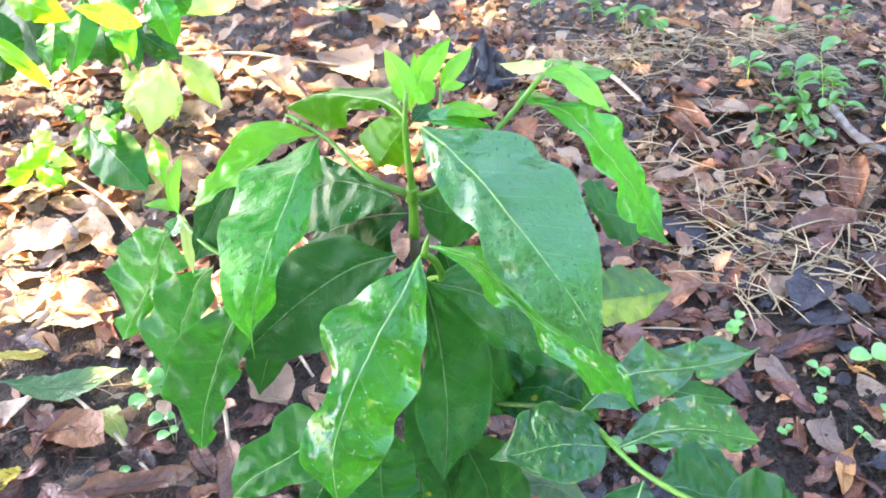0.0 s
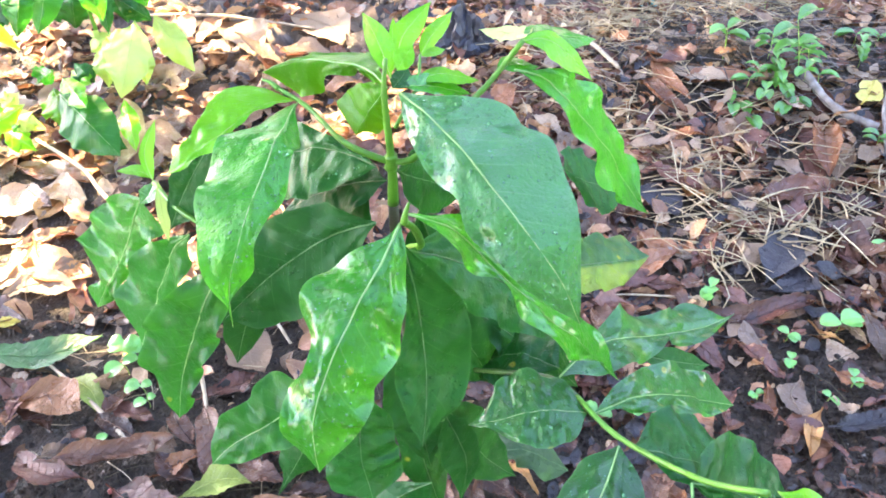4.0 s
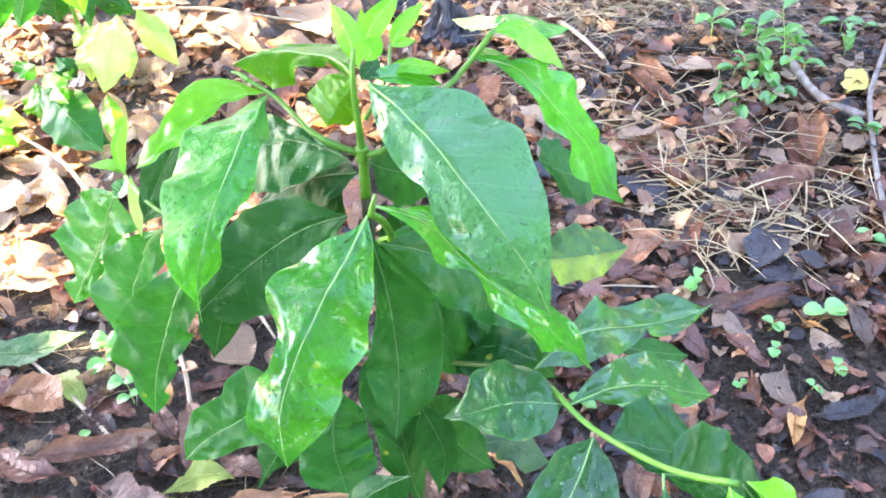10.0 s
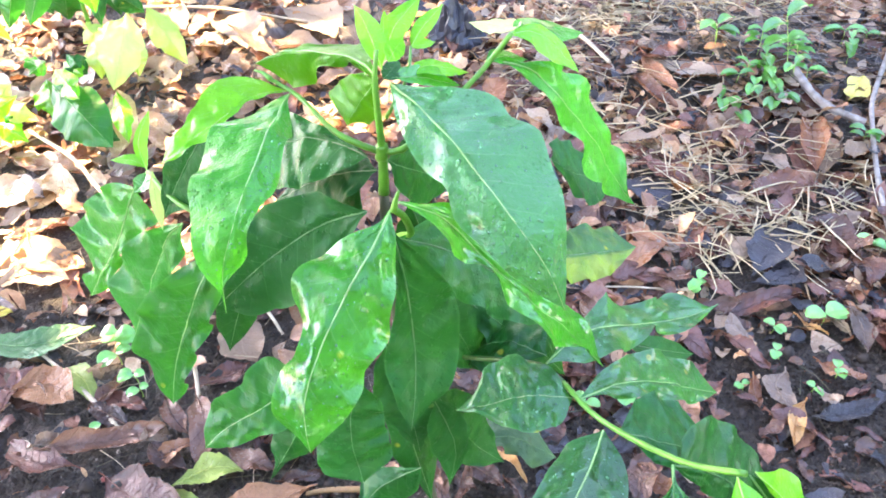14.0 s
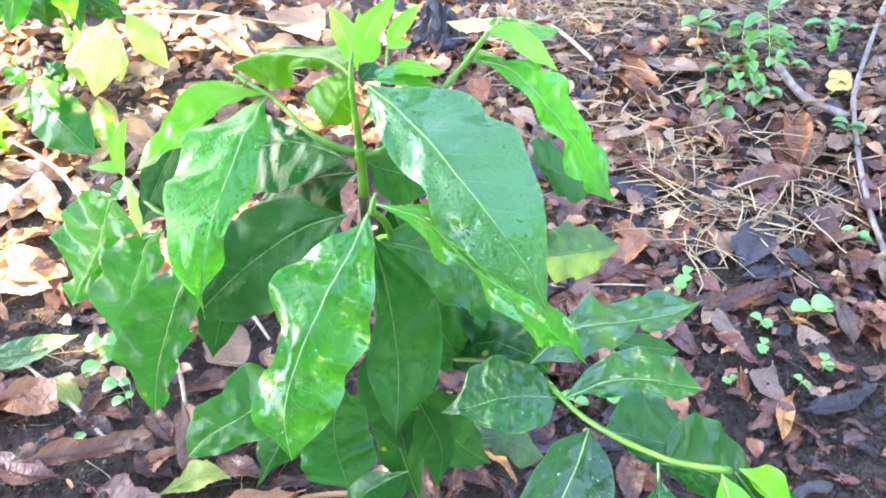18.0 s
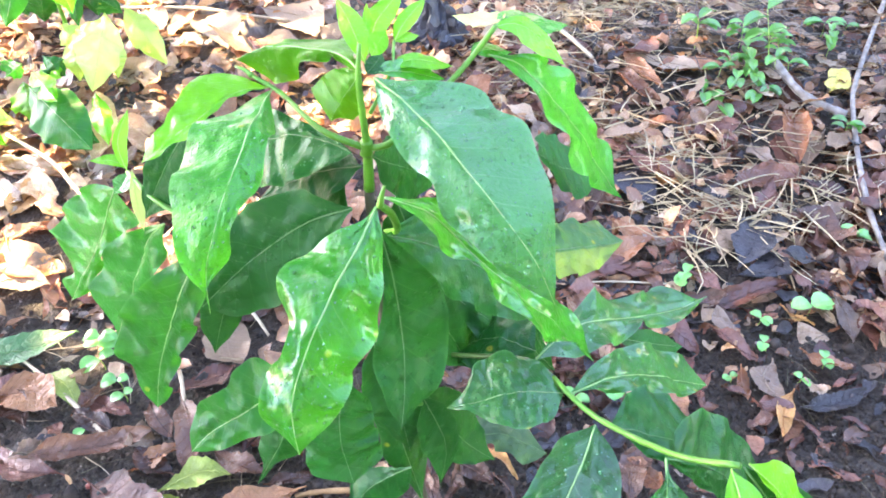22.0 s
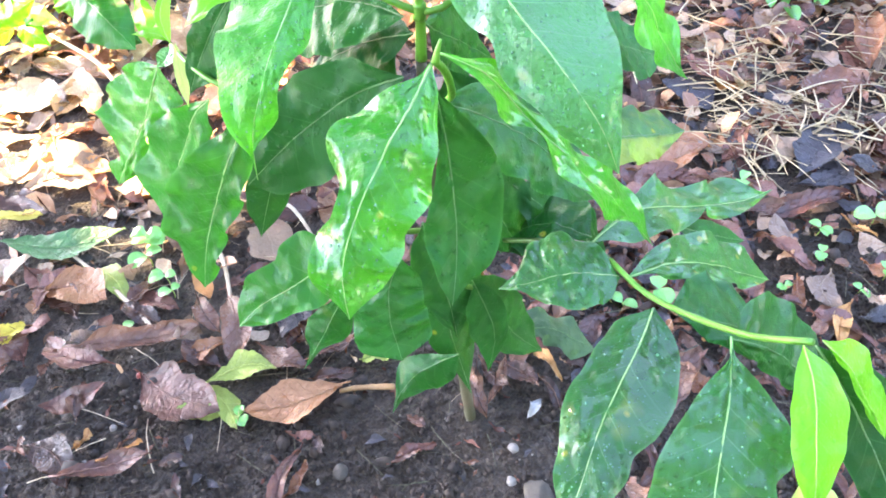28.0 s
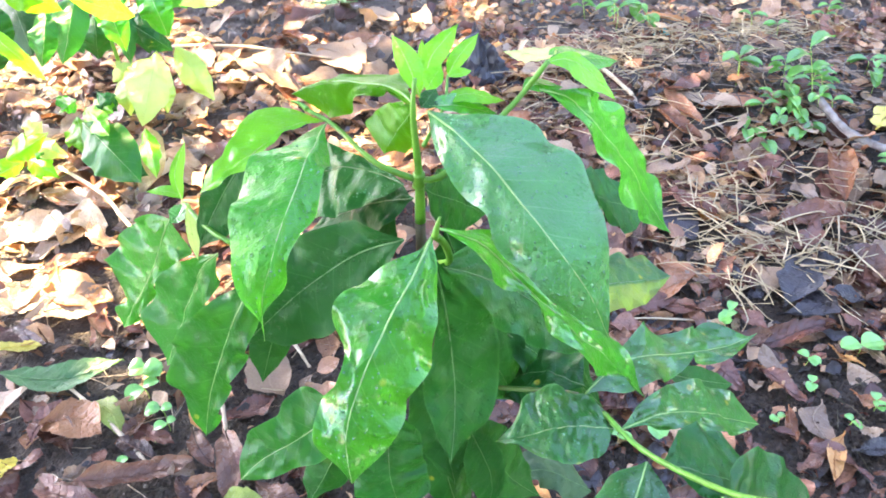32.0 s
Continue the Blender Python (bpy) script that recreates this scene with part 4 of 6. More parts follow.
# ---- dead leaves on the ground ----
def curled(length, width, curl, seed, nu=14, nv=3, wave=1.0):
    """A dried leaf at the origin along x, with its edges rolled up, its tip bent and its rim uneven."""
    rng = np.random.RandomState(seed)
    V, UV = [], []
    roll = curl * rng.uniform(0.7, 1.4)
    bend = rng.uniform(-0.5, 0.9) * curl
    sway = rng.uniform(-0.25, 0.25)
    ph = rng.uniform(0, 6.28, 6)
    skew = rng.uniform(-0.7, 0.7)
    for i in range(nu):
        u = i / (nu - 1)
        prof = np.interp(u, PROFILE_U, PROFILE_W) * 0.5 + np.interp(u, PROFILE_U, PROFILE_F) * 0.5
        cx = length * u
        cz = length * (bend * 0.35 * (u - 0.5) ** 2) + 0.006 * curl * math.sin(5 * u + ph[4])
        cy = length * sway * math.sin(math.pi * u) * 0.6
        for j in range(-nv, nv + 1):
            s = j / nv
            half = 0.5 * width * length * prof * (1 + 0.08 * wave * math.sin(11 * u + ph[0 if s > 0 else 1]) + 0.035 * wave * math.sin(23 * u + ph[2 if s > 0 else 3]))
            tear = noise.noise(Vector((u * 7 + seed * 1.3, s * 0.7, seed * 0.37)))
            half *= 1 - 0.35 * wave * max(0.0, tear - 0.12) * abs(s) ** 2
            ang = roll * s * 1.1 + skew * 0.3
            y = half * (math.sin(ang) / max(roll * 1.1, 0.05) if roll > 0.05 else s)
            z = half * (1 - math.cos(ang)) / max(roll * 1.1, 0.05)
            z += 0.004 * wave * abs(s) * math.sin(9 * u + ph[5] + s)
            z += 0.0015 * math.sin(2 * math.pi * 8 * (u - 0.16 * abs(s)))
            V.append((cx, cy + y, cz + z))
            UV.append((u, 0.5 + 0.5 * s))
    m = 2 * nv + 1
    F = [(i * m + j, i * m + j + 1, (i + 1) * m + j + 1, (i + 1) * m + j) for i in range(nu - 1) for j in range(m - 1)]
    lo = min(v[2] for v in V)
    return [(x, y, z - lo) for x, y, z in V], F, UV


serial = [100]
TAKEN = []


def taken(x, y, r):
    """True where a fallen leaf of its own already lies."""
    return any(math.hypot(x - a, y - b) < c + r for a, b, c in TAKEN)


def ground_leaf(x, y, length, heading, width, mat, curl, label, lift):
    """One fallen leaf with its stalk, from its stalk end at x, y."""
    serial[0] += 1
    V, F, UV = curled(length, width, curl, serial[0], 20, 4)
    ob = mesh_object("dead_leaf", V, F, mat, None, UV)
    mx = x + 0.5 * length * math.cos(radians(heading))
    my = y + 0.5 * length * math.sin(radians(heading))
    ob.matrix_world = Matrix.Translation((x, y, bumps(mx, my) + lift * 0.6)) @ Euler((0, 0, radians(heading))).to_matrix().to_4x4()
    for k in (0.25, 0.5, 0.75):
        TAKEN.append((x + k * length * math.cos(radians(heading)), y + k * length * math.sin(radians(heading)), 0.5 * width * length))
    m = 9
    rib = [np.array(V[i * m + 4]) + (0, 0, 0.0006) for i in range(0, 20)]
    stalk = [rib[0] + np.array((-0.09 * length, 0.01 * length, 0.001))] + rib
    rv, rf = tube_geometry(stalk, np.linspace(0.0011, 0.0004, len(stalk)), 5)
    mesh_object("midrib", rv, rf, mat, ob)
    tagged(ob, label, "dead leaf", "leaf litter")
    return ob


ground_leaf(0.457, 0.904, 0.139, -73, 0.35, reddish, 1.10, "reddish-brown dead coffee leaf lying on the soil", 0.014)
ground_leaf(0.640, 0.860, 0.121, 175, 0.55, reddish, 0.60, "reddish-brown dead coffee leaf lying on the soil", 0.014)
ground_leaf(0.439, 0.473, 0.066, -77, 0.50, blackened, 0.15, "blackened wet dead leaf on the soil", 0.014)
ground_leaf(0.477, 0.448, 0.062, -96, 0.70, tan, 0.30, "pale tan dry leaf on the soil", 0.014)
ground_leaf(0.516, 0.410, 0.087, -127, 0.55, blackened, 0.12, "blackened wet dead leaf on the soil", 0.014)
ground_leaf(0.581, 0.389, 0.075, -143, 0.55, reddish, 0.40, "reddish-brown dead coffee leaf lying on the soil", 0.014)
ground_leaf(0.406, 0.354, 0.057, -46, 0.45, purple, 0.70, "dark purple-brown wet dead leaf on the soil", 0.014)
ground_leaf(0.400, 0.240, 0.065, -52, 0.50, purple, 0.90, "dark purple-brown wet dead leaf on the soil", 0.014)
ground_leaf(0.582, 0.277, 0.077, -100, 0.40, greybrown, 0.50, "grey-brown decayed leaf on the soil", 0.014)
ground_leaf(0.504, 0.199, 0.058, -39, 0.45, reddish, 0.50, "reddish-brown dead coffee leaf lying on the soil", 0.014)
ground_leaf(0.510, 0.276, 0.047, -55, 0.20, orange, 0.50, "orange-brown dead leaf on the soil", 0.014)
ground_leaf(0.525, 0.269, 0.054, -47, 0.25, tan, 0.60, "pale tan dry leaf on the soil", 0.014)
ground_leaf(0.377, 0.179, 0.041, -163, 0.50, purple, 0.40, "dark purple-brown wet dead leaf on the soil", 0.014)
ground_leaf(0.366, 0.207, 0.047, -153, 0.60, purple, 0.30, "dark purple-brown wet dead leaf on the soil", 0.014)
ground_leaf(0.350, 0.161, 0.036, -95, 0.35, purple, 0.60, "dark purple-brown wet dead leaf on the soil", 0.014)
ground_leaf(0.486, 0.154, 0.033, -83, 0.50, greybrown, 0.40, "grey-brown decayed leaf on the soil", 0.014)
ground_leaf(0.335, 0.488, 0.079, -50, 0.50, reddish, 0.50, "reddish-brown dead coffee leaf lying on the soil", 0.014)
ground_leaf(0.301, 0.391, 0.069, -33, 0.45, purple, 0.60, "dark purple-brown wet dead leaf on the soil", 0.014)
ground_leaf(0.436, 0.589, 0.047, -61, 0.60, orange, 0.40, "orange-brown dead leaf on the soil", 0.014)
ground_leaf(0.425, 0.615, 0.097, -99, 0.80, blackened, 0.12, "blackened wet dead leaf on the soil", 0.014)
ground_leaf(0.658, 0.698, 0.056, -37, 0.60, purple, 0.40, "dark purple-brown wet dead leaf on the soil", 0.014)
ground_leaf(0.652, 0.534, 0.080, -35, 0.45, purple, 0.50, "dark purple-brown wet dead leaf on the soil", 0.014)
ground_leaf(0.616, 0.643, 0.068, -82, 0.55, greybrown, 0.30, "grey-brown decayed leaf on the soil", 0.014)
ground_leaf(0.532, 0.623, 0.049, -64, 0.60, greybrown, 0.30, "grey-brown decayed leaf on the soil", 0.014)
ground_leaf(0.918, 0.913, 0.039, -72, 0.70, blackened, 0.60, "blackened wet dead leaf on the soil", 0.014)
ground_leaf(0.817, 0.798, 0.062, 20, 0.50, orange, 0.40, "orange-brown dead leaf on the soil", 0.014)
ground_leaf(0.533, 1.361, 0.108, -30, 0.35, orange, 0.60, "orange-brown dead leaf on the soil", 0.014)
ground_leaf(0.453, 0.741, 0.070, -32, 0.50, reddish, 0.50, "reddish-brown dead coffee leaf lying on the soil", 0.014)
ground_leaf(-0.282, 0.231, 0.076, 30, 0.55, purple, 0.40, "dark purple-brown wet dead leaf on the soil", 0.014)
ground_leaf(-0.517, 0.225, 0.075, 79, 0.40, purple, 0.80, "dark purple-brown wet dead leaf on the soil", 0.014)
ground_leaf(-0.455, 0.154, 0.044, 55, 0.50, greybrown, 0.90, "grey-brown decayed leaf on the soil", 0.014)
ground_leaf(-0.264, 0.348, 0.059, 20, 0.50, reddish, 0.60, "reddish-brown dead coffee leaf lying on the soil", 0.014)
ground_leaf(-0.083, 1.231, 0.222, 109, 0.50, tan, 0.40, "pale tan dry leaf on the soil", 0.014)
ground_leaf(-0.334, 1.516, 0.113, 29, 0.50, tan, 0.40, "pale tan dry leaf on the soil", 0.014)
ground_leaf(-0.367, 1.435, 0.110, -144, 0.45, orange, 0.40, "orange-brown dead leaf on the soil", 0.014)
ground_leaf(-0.177, 1.312, 0.084, -158, 0.50, orange, 0.40, "orange-brown dead leaf on the soil", 0.014)
ground_leaf(-0.146, 1.588, 0.132, -38, 0.50, tan, 0.30, "pale tan dry leaf on the soil", 0.014)
ground_leaf(-0.762, 0.708, 0.105, 10, 0.50, greybrown, 0.40, "grey-brown decayed leaf on the soil", 0.014)
ground_leaf(-0.591, 0.734, 0.097, -107, 0.60, orange, 0.40, "orange-brown dead leaf on the soil", 0.014)
ground_leaf(-0.657, 0.518, 0.090, -23, 0.50, tan, 0.40, "pale tan dry leaf on the soil", 0.014)
ground_leaf(-0.509, 0.526, 0.060, -129, 0.50, tan, 0.30, "pale tan dry leaf on the soil", 0.014)
ground_leaf(-0.612, 0.567, 0.067, 32, 0.40, tan, 0.40, "pale tan dry leaf on the soil", 0.014)
ground_leaf(0.501, 1.059, 0.085, -29, 0.35, greybrown, 0.50, "grey-brown decayed leaf on the soil", 0.014)
ground_leaf(0.376, 1.057, 0.095, -62, 0.40, purple, 0.50, "dark purple-brown wet dead leaf on the soil", 0.014)
ground_leaf(0.668, 0.663, 0.097, -99, 0.50, purple, 0.60, "dark purple-brown wet dead leaf on the soil", 0.014)
ground_leaf(-0.091, -0.055, 0.024, -70, 0.50, rotten, 0.30, "dark brown decayed leaf on the soil", 0.004)
ground_leaf(-0.170, 0.003, 0.080, -104, 0.26, purple, 0.70, "dark purple-brown wet dead leaf on the soil", 0.008)
ground_leaf(-0.366, 0.016, 0.030, 60, 0.18, rotten, 0.60, "dark brown decayed leaf on the soil", 0.010)
ground_leaf(-0.380, 0.004, 0.045, 25, 0.18, orange, 0.60, "orange-brown dead leaf on the soil", 0.010)
ground_leaf(-0.398, 0.128, 0.099, 155, 0.40, purple, 0.55, "dark purple-brown wet dead leaf on the soil", 0.010)
ground_leaf(-0.321, 0.128, 0.064, 26, 0.40, reddish, 0.55, "reddish-brown dead coffee leaf lying on the soil", 0.010)
ground_leaf(-0.462, 0.203, 0.092, 144, 0.45, rotten, 0.55, "dark brown decayed leaf on the soil", 0.010)
ground_leaf(-0.399, 0.242, 0.073, -29, 0.40, purple, 0.55, "dark purple-brown wet dead leaf on the soil", 0.010)
ground_leaf(-0.272, 0.116, 0.059, 141, 0.50, rotten, 0.55, "dark brown decayed leaf on the soil", 0.010)
ground_leaf(-0.506, 0.139, 0.072, 130, 0.40, purple, 0.55, "dark purple-brown wet dead leaf on the soil", 0.010)
ground_leaf(-0.228, 0.144, 0.074, -32, 0.40, rotten, 0.55, "dark brown decayed leaf on the soil", 0.010)
ground_leaf(-0.197, 0.175, 0.063, -38, 0.45, purple, 0.55, "dark purple-brown wet dead leaf on the soil", 0.010)
ground_leaf(-0.351, 0.182, 0.066, 150, 0.40, rotten, 0.55, "dark brown decayed leaf on the soil", 0.010)
ground_leaf(-0.164, 0.093, 0.051, 8, 0.35, rotten, 0.55, "dark brown decayed leaf on the soil", 0.010)
ground_leaf(-0.557, 0.299, 0.068, -41, 0.50, purple, 0.55, "dark purple-brown wet dead leaf on the soil", 0.010)
ground_leaf(-0.316, 0.224, 0.069, -57, 0.40, rotten, 0.55, "dark brown decayed leaf on the soil", 0.010)
ground_leaf(0.042, 0.085, 0.058, -37, 0.40, rotten, 0.55, "dark brown decayed leaf on the soil", 0.010)
ground_leaf(0.057, 0.115, 0.053, -19, 0.45, purple, 0.55, "dark purple-brown wet dead leaf on the soil", 0.010)
ground_leaf(0.023, 0.087, 0.067, -85, 0.30, rotten, 0.55, "dark brown decayed leaf on the soil", 0.010)
ground_leaf(0.090, 0.065, 0.048, -68, 0.35, rotten, 0.55, "dark brown decayed leaf on the soil", 0.010)
ground_leaf(0.536, 0.528, 0.111, -1, 0.50, reddish, 0.50, "reddish-brown dead coffee leaf lying on the soil", 0.020)
ground_leaf(0.733, 0.736, 0.179, -112, 0.35, reddish, 0.90, "reddish-brown dead coffee leaf lying on the soil", 0.020)
ground_leaf(0.745, 0.652, 0.124, -128, 0.28, tan, 0.60, "pale tan dry leaf on the soil", 0.020)
ground_leaf(0.401, 0.641, 0.098, -53, 0.60, purple, 0.40, "dark purple-brown wet dead leaf on the soil", 0.015)
ground_leaf(0.479, 0.352, 0.126, 57, 0.50, blackened, 0.50, "blackened wet dead leaf on the soil", 0.020)
ground_leaf(0.415, 0.284, 0.117, 12, 0.35, purple, 0.80, "dark purple-brown wet dead leaf on the soil", 0.020)
ground_leaf(0.479, 0.954, 0.169, -81, 0.25, reddish, 1.20, "reddish-brown dead coffee leaf lying on the soil", 0.030)
ground_leaf(0.488, 0.927, 0.137, -37, 0.40, tan, 0.50, "pale tan dry leaf on the soil", 0.020)
ground_leaf(0.461, 0.189, 0.063, -102, 0.60, greybrown, 0.30, "grey-brown decayed leaf on the soil", 0.008)
ground_leaf(0.416, 0.182, 0.049, -102, 0.40, reddish, 0.60, "reddish-brown dead coffee leaf lying on the soil", 0.006)
ground_leaf(0.463, 0.138, 0.072, -123, 0.35, orange, 0.80, "orange-brown dead leaf on the soil", 0.015)
ground_leaf(0.462, 0.108, 0.083, 11, 0.35, blackened, 0.50, "blackened wet dead leaf on the soil", 0.020)
ground_leaf(-0.238, 0.353, 0.093, -70, 0.70, tan, 0.30, "pale tan dry leaf on the soil", 0.020)
ground_leaf(-0.519, 0.250, 0.094, -15, 0.65, rust, 0.35, "rust-brown dead leaf on the soil", 0.020)
ground_leaf(-0.277, 0.222, 0.113, -78, 0.34, rotten, 0.60, "dark brown decayed leaf on the soil", 0.015)
ground_leaf(-0.128, 0.078, 0.112, 193, 0.50, rust, 0.45, "large rust-brown dead leaf with a pale stalk", 0.016)
ground_leaf(-0.363, 0.114, 0.117, -30, 0.60, purple, 0.50, "dark purple-brown wet dead leaf on the soil", 0.012)
ground_leaf(-0.280, 0.091, 0.078, 8, 0.45, yellowgreen, 0.40, "yellow-green fallen leaf on the soil", 0.020)
ground_leaf(-0.290, 0.093, 0.080, -51, 0.35, yellowgreen, 0.30, "yellow-green fallen leaf on the soil", 0.008)
ground_leaf(-0.322, 0.056, 0.063, 1, 0.35, yellowgreen, 0.30, "yellow-green fallen leaf on the soil", 0.004)
ground_leaf(-0.441, 0.145, 0.143, 9, 0.30, rotten, 1.00, "dark brown wavy dead leaf lying on the soil", 0.020)
ground_leaf(-0.556, 0.168, 0.045, 44, 0.70, yellow, 0.40, "yellow fallen leaf on the soil", 0.020)
ground_leaf(-0.417, -0.014, 0.096, 11, 0.28, purple, 0.70, "dark purple-brown wet dead leaf on the soil", 0.012)
ground_leaf(-0.471, 0.029, 0.080, -40, 0.50, rotten, 0.50, "dark brown decayed leaf on the soil", 0.010)
ground_leaf(-0.420, 0.055, 0.055, 97, 0.30, rotten, 0.70, "dark brown decayed leaf on the soil", 0.006)
ground_leaf(-0.417, 0.026, 0.025, 68, 0.50, orange, 0.20, "orange-brown dead leaf on the soil", 0.004)
ground_leaf(-0.405, 0.217, 0.075, 65, 0.40, reddish, 0.50, "reddish-brown dead coffee leaf lying on the soil", 0.015)
ground_leaf(-0.319, 0.277, 0.064, -71, 0.40, orange, 0.50, "orange-brown dead leaf on the soil", 0.010)
ground_leaf(-0.195, 0.170, 0.033, -57, 0.60, reddish, 0.30, "reddish-brown dead coffee leaf lying on the soil", 0.006)
ground_leaf(-0.168, 0.117, 0.061, 31, 0.50, rotten, 0.50, "dark brown decayed leaf on the soil", 0.012)
ground_leaf(0.028, 0.094, 0.053, -55, 0.28, rotten, 0.40, "dark brown decayed leaf on the soil", 0.012)
ground_leaf(0.061, 0.087, 0.038, 33, 0.70, rotten, 0.30, "dark brown decayed leaf on the soil", 0.006)
ground_leaf(0.014, 0.099, 0.068, -86, 0.30, rotten, 0.70, "dark brown decayed leaf on the soil", 0.012)
ground_leaf(0.031, 0.030, 0.062, 67, 0.25, rotten, 0.80, "dark brown decayed leaf on the soil", 0.012)
ground_leaf(0.082, 0.101, 0.053, -52, 0.25, orange, 0.80, "orange-brown dead leaf on the soil", 0.010)
ground_leaf(0.265, 0.023, 0.053, 118, 0.50, reddish, 0.50, "reddish-brown dead coffee leaf lying on the soil", 0.012)
ground_leaf(0.226, 0.013, 0.082, 59, 0.45, rotten, 0.60, "dark brown decayed leaf on the soil", 0.015)
ground_leaf(0.306, 0.091, 0.029, 150, 0.60, orange, 0.50, "orange-brown dead leaf on the soil", 0.010)
ground_leaf(0.232, 0.225, 0.047, -86, 0.50, blackened, 0.15, "blackened wet dead leaf on the soil", 0.010)
ground_leaf(-0.107, 0.111, 0.037, 7, 0.70, yellowgreen, 0.30, "yellow-green fallen leaf on the soil", 0.010)
ground_leaf(0.021, 0.258, 0.061, -58, 0.40, orange, 0.60, "orange-brown dead leaf on the soil", 0.020)
ground_leaf(0.333, 0.057, 0.038, -65, 0.50, purple, 0.50, "dark purple-brown wet dead leaf on the soil", 0.010)
ground_leaf(-0.599, 0.339, 0.166, 4, 0.30, greenfallen, 0.50, "dark green fallen leaf lying among dead leaves", 0.030)
ground_leaf(-0.640, 0.380, 0.081, 9, 0.30, yellow, 0.40, "yellow fallen leaf on the soil", 0.030)
ground_leaf(-0.472, 0.286, 0.090, -43, 0.35, yellowgreen, 0.50, "yellow-green fallen leaf on the soil", 0.020)
ground_leaf(-0.483, 0.564, 0.090, -44, 0.50, yellowgreen, 0.40, "yellow-green fallen leaf on the soil", 0.030)
ground_leaf(0.803, 0.751, 0.100, 52, 0.45, yellow, 0.40, "yellow fallen leaf on the soil", 0.020)
ground_leaf(-0.272, 1.629, 0.122, -0, 0.50, greenfallen, 0.30, "dark green fallen leaf lying among dead leaves", 0.030)
ground_leaf(0.916, 1.407, 0.096, 14, 0.50, tan, 0.30, "pale tan dry leaf on the soil", 0.010)
ground_leaf(0.255, 0.393, 0.127, 15, 0.35, reddish, 0.90, "reddish-brown dead coffee leaf lying on the soil", 0.020)
ground_leaf(0.433, 0.470, 0.081, -75, 0.50, purple, 0.50, "dark purple-brown wet dead leaf on the soil", 0.010)
ground_leaf(0.249, 0.522, 0.069, 16, 0.40, orange, 0.60, "orange-brown dead leaf on the soil", 0.015)
ground_leaf(0.323, 0.649, 0.149, -97, 0.30, purple, 0.70, "dark purple-brown wet dead leaf on the soil", 0.015)
ground_leaf(0.337, 0.295, 0.089, -65, 0.40, purple, 0.60, "dark purple-brown wet dead leaf on the soil", 0.010)
ground_leaf(-0.075, -0.018, 0.052, 22, 0.30, purple, 0.50, "dark purple-brown wet dead leaf on the soil", 0.004)
ground_leaf(-0.183, -0.045, 0.041, 60, 0.35, reddish, 0.80, "reddish-brown dead coffee leaf lying on the soil", 0.008)
ground_leaf(-0.476, 0.115, 0.037, 76, 0.40, rotten, 0.60, "dark brown decayed leaf on the soil", 0.010)
ground_leaf(-0.610, 0.450, 0.109, 3, 0.45, tan, 0.40, "pale tan dry leaf on the soil", 0.020)
ground_leaf(-0.603, 0.579, 0.149, -39, 0.50, orange, 0.40, "orange-brown dead leaf on the soil", 0.020)
ground_leaf(-0.743, 0.721, 0.147, -21, 0.50, greybrown, 0.50, "grey-brown decayed leaf on the soil", 0.020)
ground_leaf(-0.706, 0.803, 0.160, -24, 0.45, reddish, 0.50, "reddish-brown dead coffee leaf lying on the soil", 0.020)
ground_leaf(-0.264, 1.356, 0.219, -54, 0.50, tan, 0.40, "pale tan dry leaf on the soil", 0.030)
ground_leaf(-0.151, 1.271, 0.162, 66, 0.50, reddish, 0.50, "reddish-brown dead coffee leaf lying on the soil", 0.020)
ground_leaf(-0.443, 1.361, 0.234, -59, 0.40, tan, 0.50, "pale tan dry leaf on the soil", 0.020)

# crumpled bag, then random litter: separate leaves near by, sharing a few meshes
def crumpled(parts):
    """A torn nursery bag: crumpled lumps of thin plastic with sharp folds."""
    ob = tagged(new("plastic_bag"), "crumpled blue-black plastic nursery bag lying on the litter", "bag")
    for x, y, size, height, seed in parts:
        V, n, m = [], 40, 20
        for i in range(m):
            v = i / (m - 1)
            for j in range(n):
                a = 2 * math.pi * j / n
                p = Vector((math.cos(a), math.sin(a), v * 2)) + Vector((seed, 0, 0))
                fold = abs(noise.noise(p * 1.6)) + 0.5 * abs(noise.noise(p * 3.7)) + 0.25 * abs(noise.noise(p * 8.0))
                q = (1 - 0.85 * v ** 2.4) * (1.25 - 0.9 * fold) * size
                V.append((x + q * math.cos(a), y + q * math.sin(a) * 0.75, bumps(x, y) - 0.01 + height * v * (1 + 0.5 * noise.noise(p * 1.9))))
        F = [(i * n + j, i * n + (j + 1) % n, (i + 1) * n + (j + 1) % n, (i + 1) * n + j) for i in range(m - 1) for j in range(n)]
        F.append(tuple((m - 1) * n + j for j in range(n)))
        mesh_object("sheet", V, F, plastic_black, ob, None, False)
    return ob


